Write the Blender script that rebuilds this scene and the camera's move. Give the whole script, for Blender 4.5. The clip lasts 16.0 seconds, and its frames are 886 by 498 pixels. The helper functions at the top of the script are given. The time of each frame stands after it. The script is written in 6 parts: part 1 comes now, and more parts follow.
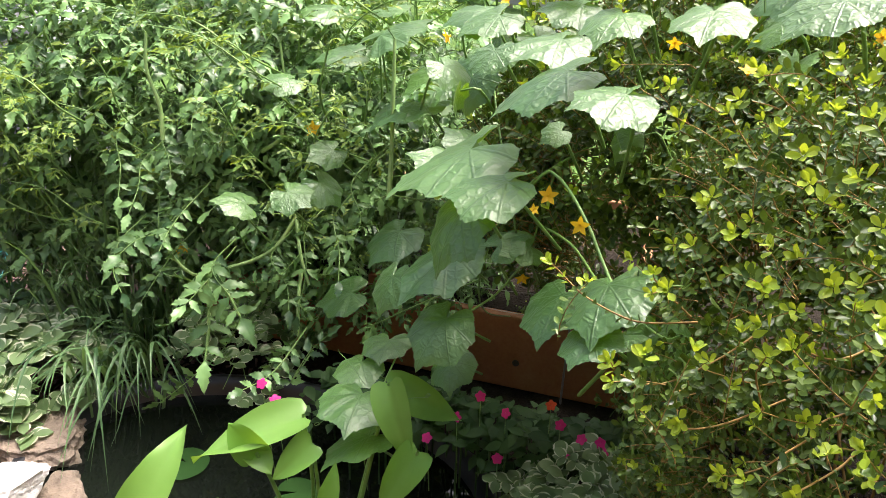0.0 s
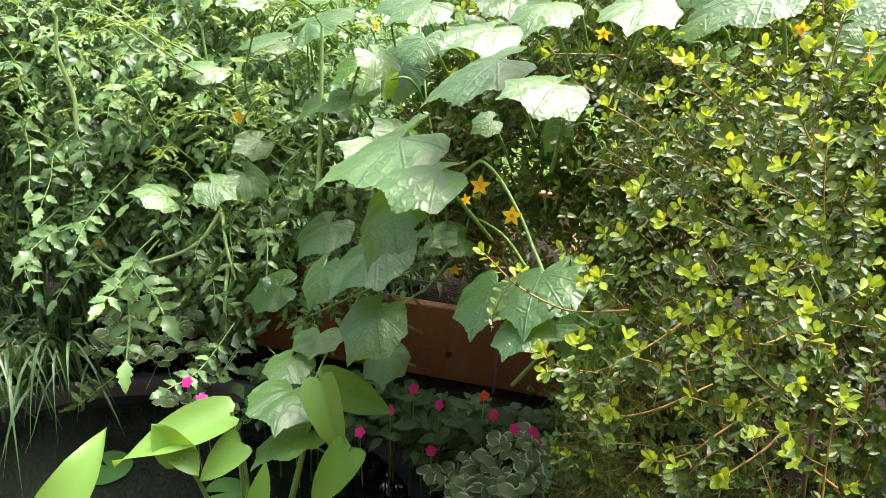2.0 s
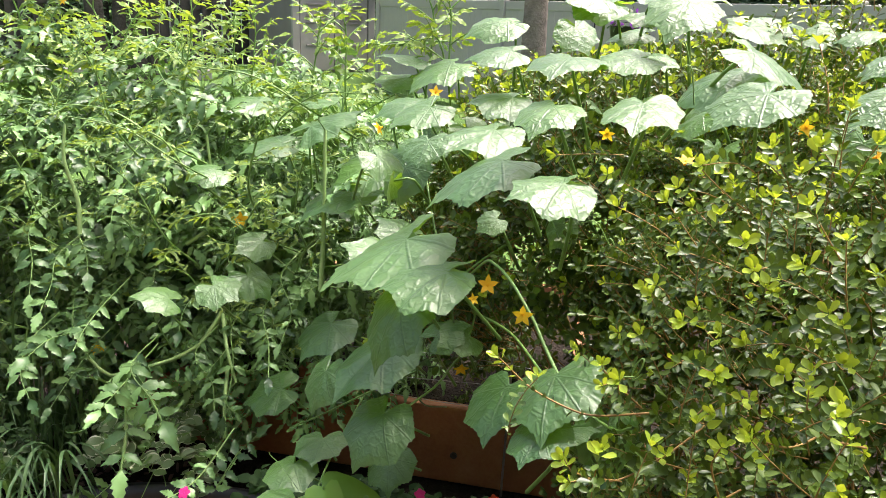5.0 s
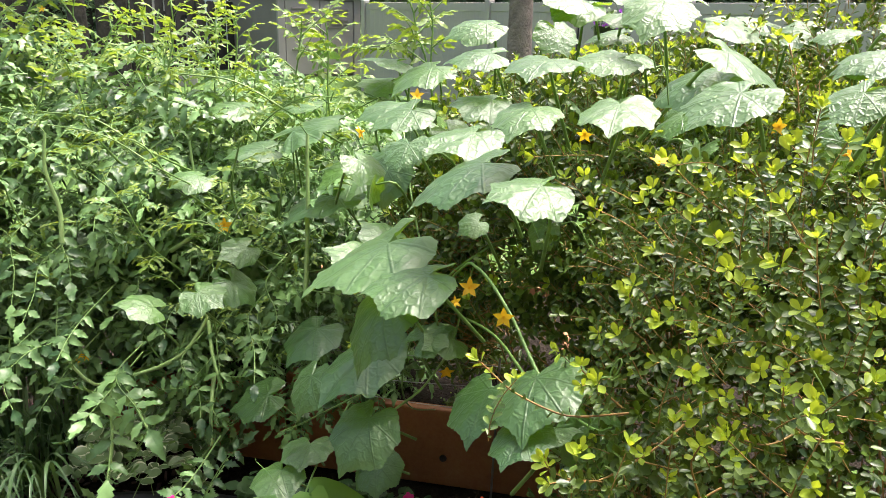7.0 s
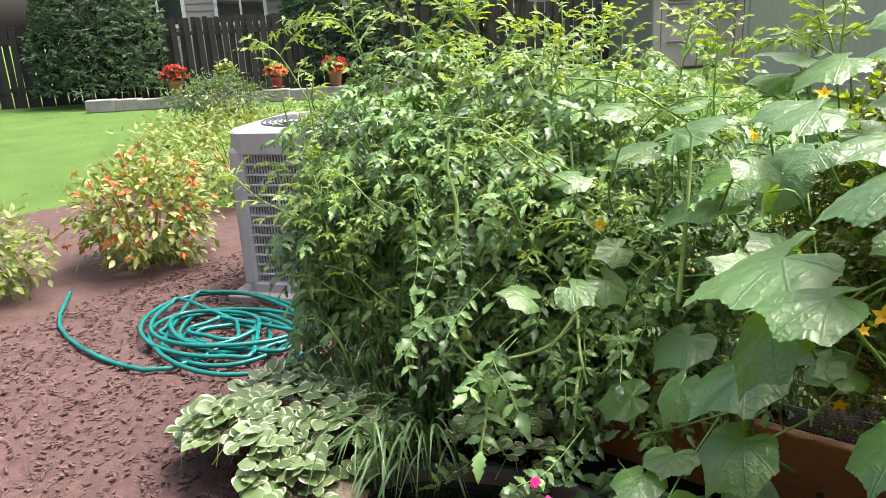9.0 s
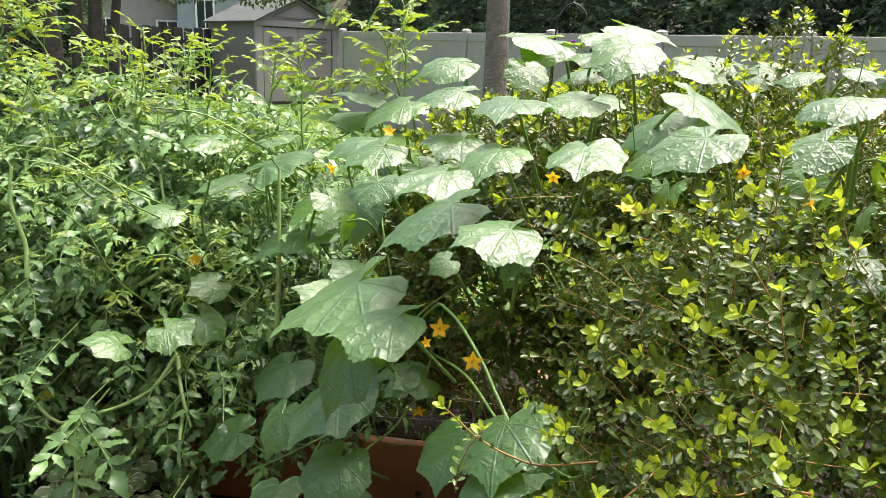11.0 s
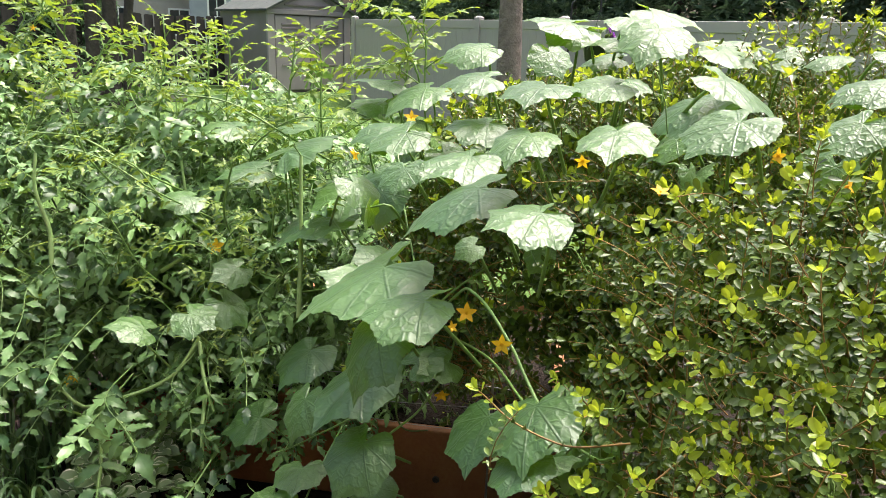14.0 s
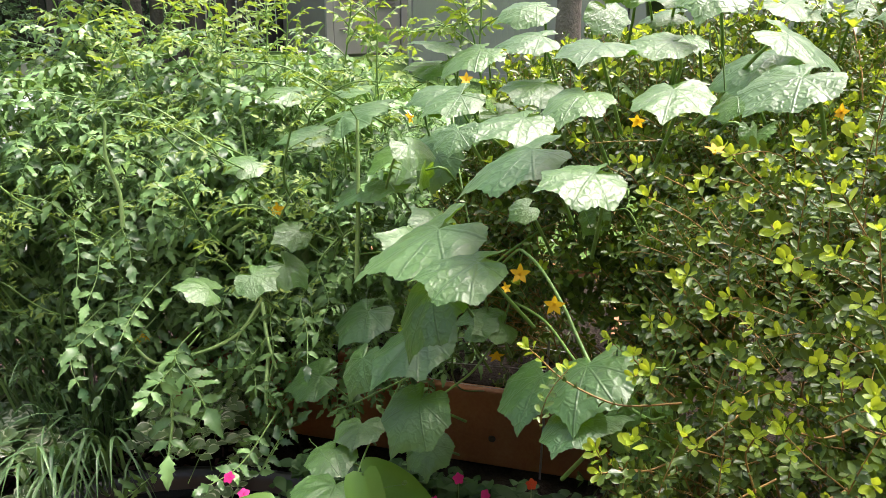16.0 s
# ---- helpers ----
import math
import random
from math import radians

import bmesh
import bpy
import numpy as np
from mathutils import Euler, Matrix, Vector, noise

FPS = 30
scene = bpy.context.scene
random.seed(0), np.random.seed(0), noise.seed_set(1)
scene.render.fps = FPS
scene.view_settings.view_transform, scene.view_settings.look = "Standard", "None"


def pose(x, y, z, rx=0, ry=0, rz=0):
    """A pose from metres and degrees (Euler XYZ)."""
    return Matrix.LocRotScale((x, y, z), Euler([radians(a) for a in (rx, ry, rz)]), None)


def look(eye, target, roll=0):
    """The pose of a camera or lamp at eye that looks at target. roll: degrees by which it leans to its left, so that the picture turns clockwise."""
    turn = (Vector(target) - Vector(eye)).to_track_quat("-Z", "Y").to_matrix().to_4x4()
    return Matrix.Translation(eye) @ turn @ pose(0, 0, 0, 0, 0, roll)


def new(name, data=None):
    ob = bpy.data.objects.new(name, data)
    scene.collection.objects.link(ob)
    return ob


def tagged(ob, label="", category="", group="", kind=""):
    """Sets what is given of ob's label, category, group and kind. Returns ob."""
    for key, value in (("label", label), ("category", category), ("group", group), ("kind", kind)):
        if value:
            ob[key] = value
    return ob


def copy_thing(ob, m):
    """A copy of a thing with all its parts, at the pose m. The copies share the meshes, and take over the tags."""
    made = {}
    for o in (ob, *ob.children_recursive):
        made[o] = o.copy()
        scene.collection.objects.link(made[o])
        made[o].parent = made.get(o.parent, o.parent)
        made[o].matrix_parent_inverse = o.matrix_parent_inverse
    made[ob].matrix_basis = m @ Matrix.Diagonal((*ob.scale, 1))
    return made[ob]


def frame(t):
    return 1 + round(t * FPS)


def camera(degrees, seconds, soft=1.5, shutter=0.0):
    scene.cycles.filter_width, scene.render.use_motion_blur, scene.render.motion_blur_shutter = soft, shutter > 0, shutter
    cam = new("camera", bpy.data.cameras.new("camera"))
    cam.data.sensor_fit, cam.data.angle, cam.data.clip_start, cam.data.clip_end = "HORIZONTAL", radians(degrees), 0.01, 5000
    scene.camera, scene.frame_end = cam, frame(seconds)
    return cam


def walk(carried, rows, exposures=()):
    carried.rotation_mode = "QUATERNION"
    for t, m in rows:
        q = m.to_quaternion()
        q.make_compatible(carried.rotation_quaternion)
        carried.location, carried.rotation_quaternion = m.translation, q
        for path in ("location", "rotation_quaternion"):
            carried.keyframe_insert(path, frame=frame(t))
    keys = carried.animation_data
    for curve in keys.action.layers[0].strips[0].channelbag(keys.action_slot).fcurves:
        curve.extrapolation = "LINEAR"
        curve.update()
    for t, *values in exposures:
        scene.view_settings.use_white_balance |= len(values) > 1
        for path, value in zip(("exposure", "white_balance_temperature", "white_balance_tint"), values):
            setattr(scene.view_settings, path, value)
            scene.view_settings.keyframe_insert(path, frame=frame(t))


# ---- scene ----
cam = camera(61.9, 16.0, soft=0.6)
PATH = [
    (0, (0.113, 0.129, 1.503), (-0.424, 1.873, 0.683), 1.9),
    (0.5, (0.115, 0.126, 1.495), (-0.404, 1.867, 0.659), 2.3),
    (1, (0.115, 0.138, 1.493), (-0.306, 1.901, 0.647), 3.4),
    (1.5, (0.112, 0.142, 1.495), (-0.257, 1.919, 0.654), 3.8),
    (2, (0.109, 0.143, 1.495), (-0.246, 1.927, 0.664), 3.7),
    (2.5, (0.104, 0.14, 1.489), (-0.268, 1.948, 0.718), 3.4),
    (3, (0.098, 0.152, 1.491), (-0.294, 1.982, 0.787), 3.1),
    (3.5, (0.091, 0.154, 1.495), (-0.304, 2.008, 0.858), 3.0),
    (4, (0.088, 0.153, 1.497), (-0.304, 2.016, 0.883), 2.9),
    (6.5, (0.1, 0.157, 1.501), (-0.257, 2.037, 0.918), 1.9),
    (7, (0.103, 0.158, 1.501), (-0.25, 2.037, 0.912), 1.8),
    (7.5, (0.102, 0.162, 1.503), (-0.249, 2.038, 0.907), 1.7),
    (8, (0.085, 0.151, 1.513), (-0.563, 1.946, 0.913), -0.6),
    (8.2, (0.077, 0.143, 1.516), (-0.743, 1.868, 0.923), -1.5),
    (8.6, (0.070, 0.140, 1.520), (-1.031, 1.698, 0.919), -2.6),
    (9.2, (0.070, 0.140, 1.520), (-1.146, 1.614, 0.929), -3.0),
    (9.85, (0.070, 0.140, 1.520), (-1.011, 1.721, 0.944), -2.4),
    (10.3, (0.088, 0.148, 1.522), (-0.702, 1.899, 0.963), -1.2),
    (10.5, (0.099, 0.164, 1.52), (-0.501, 1.988, 0.961), 0.3),
    (11, (0.112, 0.175, 1.519), (-0.189, 2.083, 1.0), 2.2),
    (11.5, (0.117, 0.175, 1.521), (-0.16, 2.098, 1.046), 2.0),
    (12, (0.116, 0.171, 1.516), (-0.163, 2.091, 1.031), 1.9),
    (12.5, (0.11, 0.171, 1.513), (-0.173, 2.086, 1.012), 2.0),
    (13, (0.106, 0.169, 1.512), (-0.182, 2.077, 0.984), 2.0),
    (13.5, (0.097, 0.169, 1.513), (-0.196, 2.072, 0.973), 2.0),
    (14, (0.09, 0.165, 1.514), (-0.238, 2.06, 0.964), 2.0),
    (14.5, (0.089, 0.163, 1.514), (-0.312, 2.041, 0.955), 1.5),
    (15, (0.091, 0.163, 1.512), (-0.317, 2.037, 0.944), 1.5),
    (15.5, (0.093, 0.159, 1.514), (-0.344, 2.022, 0.93), 1.2),
    (16, (0.099, 0.155, 1.514), (-0.374, 1.987, 0.868), 0.5),
]
walk(cam, [(t, look(eye, target, roll)) for t, eye, target, roll in PATH], exposures=[(0, 1.76, 6400, 12), (1.5, 2.08, 6400, 13), (3, 1.8, 6400, 13), (7, 1.74, 6400, 13), (8.2, 1.76, 6400, 13), (10.3, 1.5, 6400, 13), (11, 1.58, 6400, 14), (14, 1.56, 6400, 14), (16, 1.58, 6400, 13)])

# ---- light ----
world = bpy.data.worlds.new("overcast_sky")
scene.world = world
world.use_nodes = True
wn, wl = world.node_tree.nodes, world.node_tree.links
sky = wn.new("ShaderNodeTexSky")
sky.sky_type, sky.sun_disc = "NISHITA", False
sky.sun_elevation, sky.sun_rotation = radians(69), radians(38)
sky.air_density, sky.dust_density, sky.ozone_density = 1.0, 9.0, 0.3
wn["Background"].inputs["Strength"].default_value = 0.12
wl.new(sky.outputs["Color"], wn["Background"].inputs["Color"])

sun = new("sun", bpy.data.lights.new("sun", "SUN"))
sun.data.energy, sun.data.angle, sun.data.color = 2.4, radians(30), (1.0, 0.96, 0.9)
sun.matrix_world = look((0.616 * 7.2, 0.788 * 7.2, 18.7), (0, 0, 0))


# ---- small tools ----
WORLD = {}
rng = np.random.default_rng(7)


def empty(name, loc):
    ob = new(name)
    ob.location = loc
    ob.empty_display_size = 0.1
    WORLD[ob] = Matrix.Translation(loc)
    return ob


def tri_mesh(name, V, T, mats, uv=None, mi=None, smooth=True):
    """A mesh from arrays of places and triangles."""
    V, T = np.asarray(V, np.float32), np.asarray(T, np.int32)
    me = bpy.data.meshes.new(name)
    me.vertices.add(len(V))
    me.vertices.foreach_set("co", V.ravel())
    me.loops.add(3 * len(T))
    me.loops.foreach_set("vertex_index", T.ravel())
    me.polygons.add(len(T))
    me.polygons.foreach_set("loop_start", np.arange(0, 3 * len(T), 3, dtype=np.int32))
    if uv is not None:
        layer = me.uv_layers.new(name="UVMap")
        layer.data.foreach_set("uv", np.asarray(uv, np.float32)[T.ravel()].ravel())
    for m in mats:
        me.materials.append(m)
    if mi is not None:
        me.polygons.foreach_set("material_index", np.asarray(mi, np.int32))
    me.polygons.foreach_set("use_smooth", np.full(len(T), smooth))
    me.update(calc_edges=True)
    me.validate()
    return me


def hang(name, me, parent, m=None, label="", kind=""):
    """An object of a mesh, under a thing, at a place of the world."""
    ob = new(name, me)
    m = m if m is not None else Matrix.Identity(4)
    WORLD[ob] = m
    ob.matrix_basis = m
    if parent is not None:
        ob.parent = parent
        ob.matrix_parent_inverse = WORLD[parent].inverted()
    return tagged(ob, label=label, kind=kind)


def part(name, bm, material, parent, label="", m=None, smooth=False):
    me = bpy.data.meshes.new(name)
    bm.to_mesh(me)
    bm.free()
    me.materials.append(material)
    if smooth:
        me.polygons.foreach_set("use_smooth", np.full(len(me.polygons), True))
    return hang(name, me, parent, m, label)


class Heap:
    """Gathers many small shapes into one mesh."""

    def __init__(self):
        self.V, self.T, self.U, self.M, self.n = [], [], [], [], 0

    def add(self, shape, m=None):
        V, T, U, M = shape
        if m is not None:
            a = np.array(m)
            V = V @ a[:3, :3].T + a[:3, 3]
        self.V.append(V), self.T.append(T + self.n), self.U.append(U), self.M.append(M)
        self.n += len(V)
        return self

    def shape(self):
        return np.concatenate(self.V), np.concatenate(self.T), np.concatenate(self.U), np.concatenate(self.M)

    def mesh(self, name, mats, smooth=True):
        V, T, U, M = self.shape()
        return tri_mesh(name, V, T, mats, U, M, smooth)


def tube(points, radii, sides=5, mat=0):
    """A round stem along points."""
    P = np.asarray(points, float)
    R = np.broadcast_to(np.asarray(radii, float), (len(P),))
    D = np.gradient(P, axis=0)
    D /= np.linalg.norm(D, axis=1, keepdims=True) + 1e-9
    mean = np.abs(D).mean(0)
    ref = np.eye(3)[mean.argmin()]
    A = np.cross(D, ref)
    A /= np.linalg.norm(A, axis=1, keepdims=True) + 1e-9
    B = np.cross(D, A)
    th = np.arange(sides) * 2 * np.pi / sides
    V = (P[:, None] + R[:, None, None] * (np.cos(th)[None, :, None] * A[:, None] + np.sin(th)[None, :, None] * B[:, None])).reshape(-1, 3)
    i, j = np.meshgrid(np.arange(len(P) - 1), np.arange(sides), indexing="ij")
    a, b = i * sides + j, i * sides + (j + 1) % sides
    c, d = a + sides, b + sides
    T = np.concatenate([np.stack([a, b, d], -1).reshape(-1, 3), np.stack([a, d, c], -1).reshape(-1, 3)])
    U = np.stack([np.tile(th / 6.283, len(P)), np.repeat(np.linspace(0, 1, len(P)), sides)], -1)
    return V, T, U, np.full(len(T), mat)


def curve(points, n=12):
    """A smooth line through a few places."""
    P = np.asarray(points, float)
    if len(P) == 2:
        return P[0] + np.linspace(0, 1, n)[:, None] * (P[1] - P[0])
    Q = np.concatenate([[2 * P[0] - P[1]], P, [2 * P[-1] - P[-2]]])
    out = []
    for s in np.linspace(0, len(P) - 1, n):
        k = min(int(s), len(P) - 2)
        u = s - k
        a, b, c, d = Q[k : k + 4]
        out.append(0.5 * (2 * b + (c - a) * u + (2 * a - 5 * b + 4 * c - d) * u * u + (3 * b - a - 3 * c + d) * u**3))
    return np.array(out)


def blade(outline, length, fold=0.1, droop=0.15, mat=0, wave=0.0, seed=0, rake=0.0):
    """A leaf along +y: outline gives half widths along it; folded at the midrib and drooping to the tip."""
    h = np.asarray(outline, float)
    n = len(h)
    s = np.linspace(0, 1, n)
    r = np.random.default_rng(seed)
    y, z = s * length, -droop * length * s**2
    wob = wave * length * np.sin(s * 9 + r.uniform(0, 6))
    V = np.concatenate([
        np.stack([-h * length, y + rake * h * length, z + fold * h * length * 2 + wob], -1),
        np.stack([0 * h, y, z], -1),
        np.stack([h * length, y + rake * h * length, z + fold * h * length * 2 - wob], -1)])
    i = np.arange(n - 1)
    T = np.concatenate([np.stack(q, -1) for q in (
        (i, i + n, i + n + 1), (i, i + n + 1, i + 1), (i + n, i + 2 * n, i + 2 * n + 1), (i + n, i + 2 * n + 1, i + n + 1))])
    U = np.stack([V[:, 0] / length, V[:, 1] / length], -1)
    return V, T, U, np.full(len(T), mat)


def aim(place, ahead, up=(0, 0, 1), size=1.0):
    """A pose whose +y looks ahead, with +z as near to up as can be."""
    y = Vector(ahead).normalized()
    x = y.cross(Vector(up))
    x = x.normalized() if x.length > 1e-4 else Vector((1, 0, 0))
    z = x.cross(y)
    m = Matrix((x, y, z)).transposed().to_4x4()
    return Matrix.Translation(place) @ m @ Matrix.Diagonal((size, size, size, 1))


def box(bm, x0, x1, y0, y1, z0, z1, bevel=0.0):
    """Adds a block, with worn edges where bevel is given."""
    r = bmesh.ops.create_cube(bm, size=1.0, matrix=Matrix.Translation(((x0 + x1) / 2, (y0 + y1) / 2, (z0 + z1) / 2)) @ Matrix.Diagonal((x1 - x0, y1 - y0, z1 - z0, 1)))
    if bevel:
        edges = list({e for v in r["verts"] for e in v.link_edges})
        bmesh.ops.bevel(bm, geom=edges, offset=bevel, segments=2, affect="EDGES", profile=0.5)
    return bm


# ---- materials ----
def nodes_of(name):
    m = bpy.data.materials.new(name)
    m.use_nodes = True
    nt = m.node_tree
    return m, nt, nt.nodes["Principled BSDF"]


def noise_node(nt, scale, detail=4.0, coord="Object", rough=0.55):
    tc = nt.nodes.new("ShaderNodeTexCoord")
    n = nt.nodes.new("ShaderNodeTexNoise")
    n.inputs["Scale"].default_value, n.inputs["Detail"].default_value, n.inputs["Roughness"].default_value = scale, detail, rough
    nt.links.new(tc.outputs[coord], n.inputs["Vector"])
    return n


def ramp(nt, source, stops):
    r = nt.nodes.new("ShaderNodeValToRGB")
    e = r.color_ramp.elements
    while len(e) < len(stops):
        e.new(0.5)
    for k, (pos, col) in enumerate(stops):
        e[k].position, e[k].color = pos, (*col, 1)
    nt.links.new(source, r.inputs["Fac"])
    return r


def bump(nt, source, bsdf, strength, dist, before=None):
    b = nt.nodes.new("ShaderNodeBump")
    b.inputs["Strength"].default_value, b.inputs["Distance"].default_value = strength, dist
    nt.links.new(source, b.inputs["Height"])
    if before:
        nt.links.new(before.outputs["Normal"], b.inputs["Normal"])
    nt.links.new(b.outputs["Normal"], bsdf.inputs["Normal"])
    return b


def maths(nt, op, a, b=None):
    n = nt.nodes.new("ShaderNodeMath")
    n.operation = op
    for k, v in enumerate((a, b)):
        if v is None:
            continue
        if isinstance(v, (int, float)):
            n.inputs[k].default_value = v
        else:
            nt.links.new(v, n.inputs[k])
    return n.outputs[0]


def surface(name, stops, scale=8.0, rough=0.7, metal=0.0, bump_scale=60.0, bump_strength=0.3, bump_dist=0.004, coord="Object", spec=0.5):
    """A matt or glossy solid with mottled colour at two scales and fine relief."""
    m, nt, p = nodes_of(name)
    a, b = noise_node(nt, scale, 5, coord), noise_node(nt, bump_scale, 3, coord)
    mix = maths(nt, "ADD", maths(nt, "MULTIPLY", a.outputs["Fac"], 0.72), maths(nt, "MULTIPLY", b.outputs["Fac"], 0.28))
    r = ramp(nt, mix, stops)
    nt.links.new(r.outputs["Color"], p.inputs["Base Color"])
    p.inputs["Roughness"].default_value, p.inputs["Metallic"].default_value = rough, metal
    p.inputs["Specular IOR Level"].default_value = spec
    bump(nt, b.outputs["Fac"], p, bump_strength, bump_dist)
    return m


def leaf_material(name, dark, light, through_light, rough=0.4, clear=0.35, vary="island", veins=None, spec=0.5, grain=0.3, margin=None, fuzz=0.0):
    """A living leaf: gloss over colour that varies from leaf to leaf, with light passing through the blade."""
    m, nt, p = nodes_of(name)
    L = nt.links
    if vary == "island":
        g = nt.nodes.new("ShaderNodeNewGeometry")
        o = nt.nodes.new("ShaderNodeObjectInfo")
        rnd = maths(nt, "FRACT", maths(nt, "ADD", g.outputs["Random Per Island"], o.outputs["Random"]))
    else:
        o = nt.nodes.new("ShaderNodeObjectInfo")
        rnd = o.outputs["Random"]
    n = noise_node(nt, 14.0 if veins else 40.0, 3)
    f = maths(nt, "ADD", maths(nt, "MULTIPLY", rnd, 0.6), maths(nt, "MULTIPLY", n.outputs["Fac"], 0.4))
    r = ramp(nt, f, [(0.2, dark), (0.8, light)])
    colour = r.outputs["Color"]
    uvn = nt.nodes.new("ShaderNodeUVMap")
    sep = nt.nodes.new("ShaderNodeSeparateXYZ")
    L.new(uvn.outputs["UV"], sep.inputs["Vector"])
    u = maths(nt, "ABSOLUTE", sep.outputs["X"])
    v = sep.outputs["Y"]
    if veins:
        ang = maths(nt, "ARCTAN2", u, v)
        rad = maths(nt, "SQRT", maths(nt, "ADD", maths(nt, "MULTIPLY", u, u), maths(nt, "MULTIPLY", v, v)))
        best = None
        for a in veins:
            d = maths(nt, "MULTIPLY", maths(nt, "ABSOLUTE", maths(nt, "SINE", maths(nt, "SUBTRACT", ang, a))), rad)
            best = d if best is None else maths(nt, "MINIMUM", best, d)
        vor = nt.nodes.new("ShaderNodeTexVoronoi")
        vor.feature = "DISTANCE_TO_EDGE"
        vor.inputs["Scale"].default_value = 8.0
        wob = nt.nodes.new("ShaderNodeTexNoise")
        wob.inputs["Scale"].default_value, wob.inputs["Detail"].default_value = 7.0, 2.0
        L.new(uvn.outputs["UV"], wob.inputs["Vector"])
        shift = nt.nodes.new("ShaderNodeVectorMath")
        shift.operation = "MULTIPLY_ADD"
        shift.inputs[1].default_value = (0.12, 0.12, 0.12)
        L.new(wob.outputs["Color"], shift.inputs[0])
        L.new(uvn.outputs["UV"], shift.inputs[2])
        L.new(shift.outputs["Vector"], vor.inputs["Vector"])
        vor2 = nt.nodes.new("ShaderNodeTexVoronoi")
        vor2.feature = "DISTANCE_TO_EDGE"
        vor2.inputs["Scale"].default_value = 26.0
        L.new(shift.outputs["Vector"], vor2.inputs["Vector"])
        line = nt.nodes.new("ShaderNodeMapRange")
        line.interpolation_type = "SMOOTHSTEP"
        line.inputs["From Min"].default_value, line.inputs["From Max"].default_value = 0.002, 0.022
        L.new(maths(nt, "ADD", best, maths(nt, "MAXIMUM", maths(nt, "MULTIPLY", maths(nt, "SUBTRACT", 0.06, rad), 0.4), 0.0)), line.inputs["Value"])
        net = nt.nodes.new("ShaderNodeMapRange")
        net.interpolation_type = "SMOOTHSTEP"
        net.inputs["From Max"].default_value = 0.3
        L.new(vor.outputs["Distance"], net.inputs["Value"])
        # groove shade put into the colour: darker green along veins and net
        groove_shade = nt.nodes.new("ShaderNodeMix")
        groove_shade.data_type = "RGBA"
        groove_shade.inputs["B"].default_value = (dark[0] * 0.7, dark[1] * 0.7, dark[2] * 0.7, 1)
        L.new(colour, groove_shade.inputs["A"])
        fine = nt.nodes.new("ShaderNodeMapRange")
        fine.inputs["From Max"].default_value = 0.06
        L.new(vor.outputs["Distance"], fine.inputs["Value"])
        L.new(maths(nt, "MAXIMUM", maths(nt, "MULTIPLY", maths(nt, "SUBTRACT", 1.0, line.outputs["Result"]), 0.5), maths(nt, "MULTIPLY", maths(nt, "SUBTRACT", 1.0, fine.outputs["Result"]), 0.5)), groove_shade.inputs["Factor"])
        colour = groove_shade.outputs["Result"]
        h = maths(nt, "ADD", maths(nt, "MULTIPLY", line.outputs["Result"], 0.8), maths(nt, "ADD", maths(nt, "MULTIPLY", net.outputs["Result"], 0.52), maths(nt, "MULTIPLY", maths(nt, "MINIMUM", vor2.outputs["Distance"], 0.12), 0.15)))
        bump(nt, h, p, 0.45, 0.0036)
    else:
        if margin:
            edge = nt.nodes.new("ShaderNodeMapRange")
            edge.inputs["From Min"].default_value, edge.inputs["From Max"].default_value = margin[0], margin[0] + 0.03
            rel = maths(nt, "DIVIDE", u, maths(nt, "ADD", maths(nt, "SQRT", maths(nt, "MAXIMUM", maths(nt, "MULTIPLY", v, maths(nt, "SUBTRACT", 1.0, v)), 0.0)), 0.02))
            L.new(maths(nt, "ADD", rel, maths(nt, "MULTIPLY", maths(nt, "SUBTRACT", n.outputs["Fac"], 0.5), 0.12)), edge.inputs["Value"])
            mixm = nt.nodes.new("ShaderNodeMix")
            mixm.data_type = "RGBA"
            mixm.inputs["B"].default_value = (*margin[1], 1)
            L.new(colour, mixm.inputs["A"])
            L.new(edge.outputs["Result"], mixm.inputs["Factor"])
            colour = mixm.outputs["Result"]
        rib = nt.nodes.new("ShaderNodeMapRange")
        rib.inputs["From Max"].default_value = 0.03
        L.new(u, rib.inputs["Value"])
        side = maths(nt, "SINE", maths(nt, "MULTIPLY", maths(nt, "SUBTRACT", v, maths(nt, "MULTIPLY", u, 0.8)), 55.0))
        bump(nt, maths(nt, "ADD", rib.outputs["Result"], maths(nt, "MULTIPLY", side, 0.12)), p, grain, 0.0006)
    L.new(colour, p.inputs["Base Color"])
    p.inputs["Roughness"].default_value, p.inputs["Specular IOR Level"].default_value = rough, spec
    if veins:
        p.inputs["Coat Weight"].default_value, p.inputs["Coat Roughness"].default_value = 0.28, 0.4
    if fuzz:
        p.inputs["Sheen Weight"].default_value, p.inputs["Sheen Roughness"].default_value = fuzz, 0.32
    t = nt.nodes.new("ShaderNodeBsdfTranslucent")
    t.inputs["Color"].default_value = (*through_light, 1)
    mix = nt.nodes.new("ShaderNodeMixShader")
    mix.inputs["Fac"].default_value = clear
    L.new(p.outputs["BSDF"], mix.inputs[1])
    L.new(t.outputs["BSDF"], mix.inputs[2])
    L.new(mix.outputs["Shader"], nt.nodes["Material Output"].inputs["Surface"])
    return m


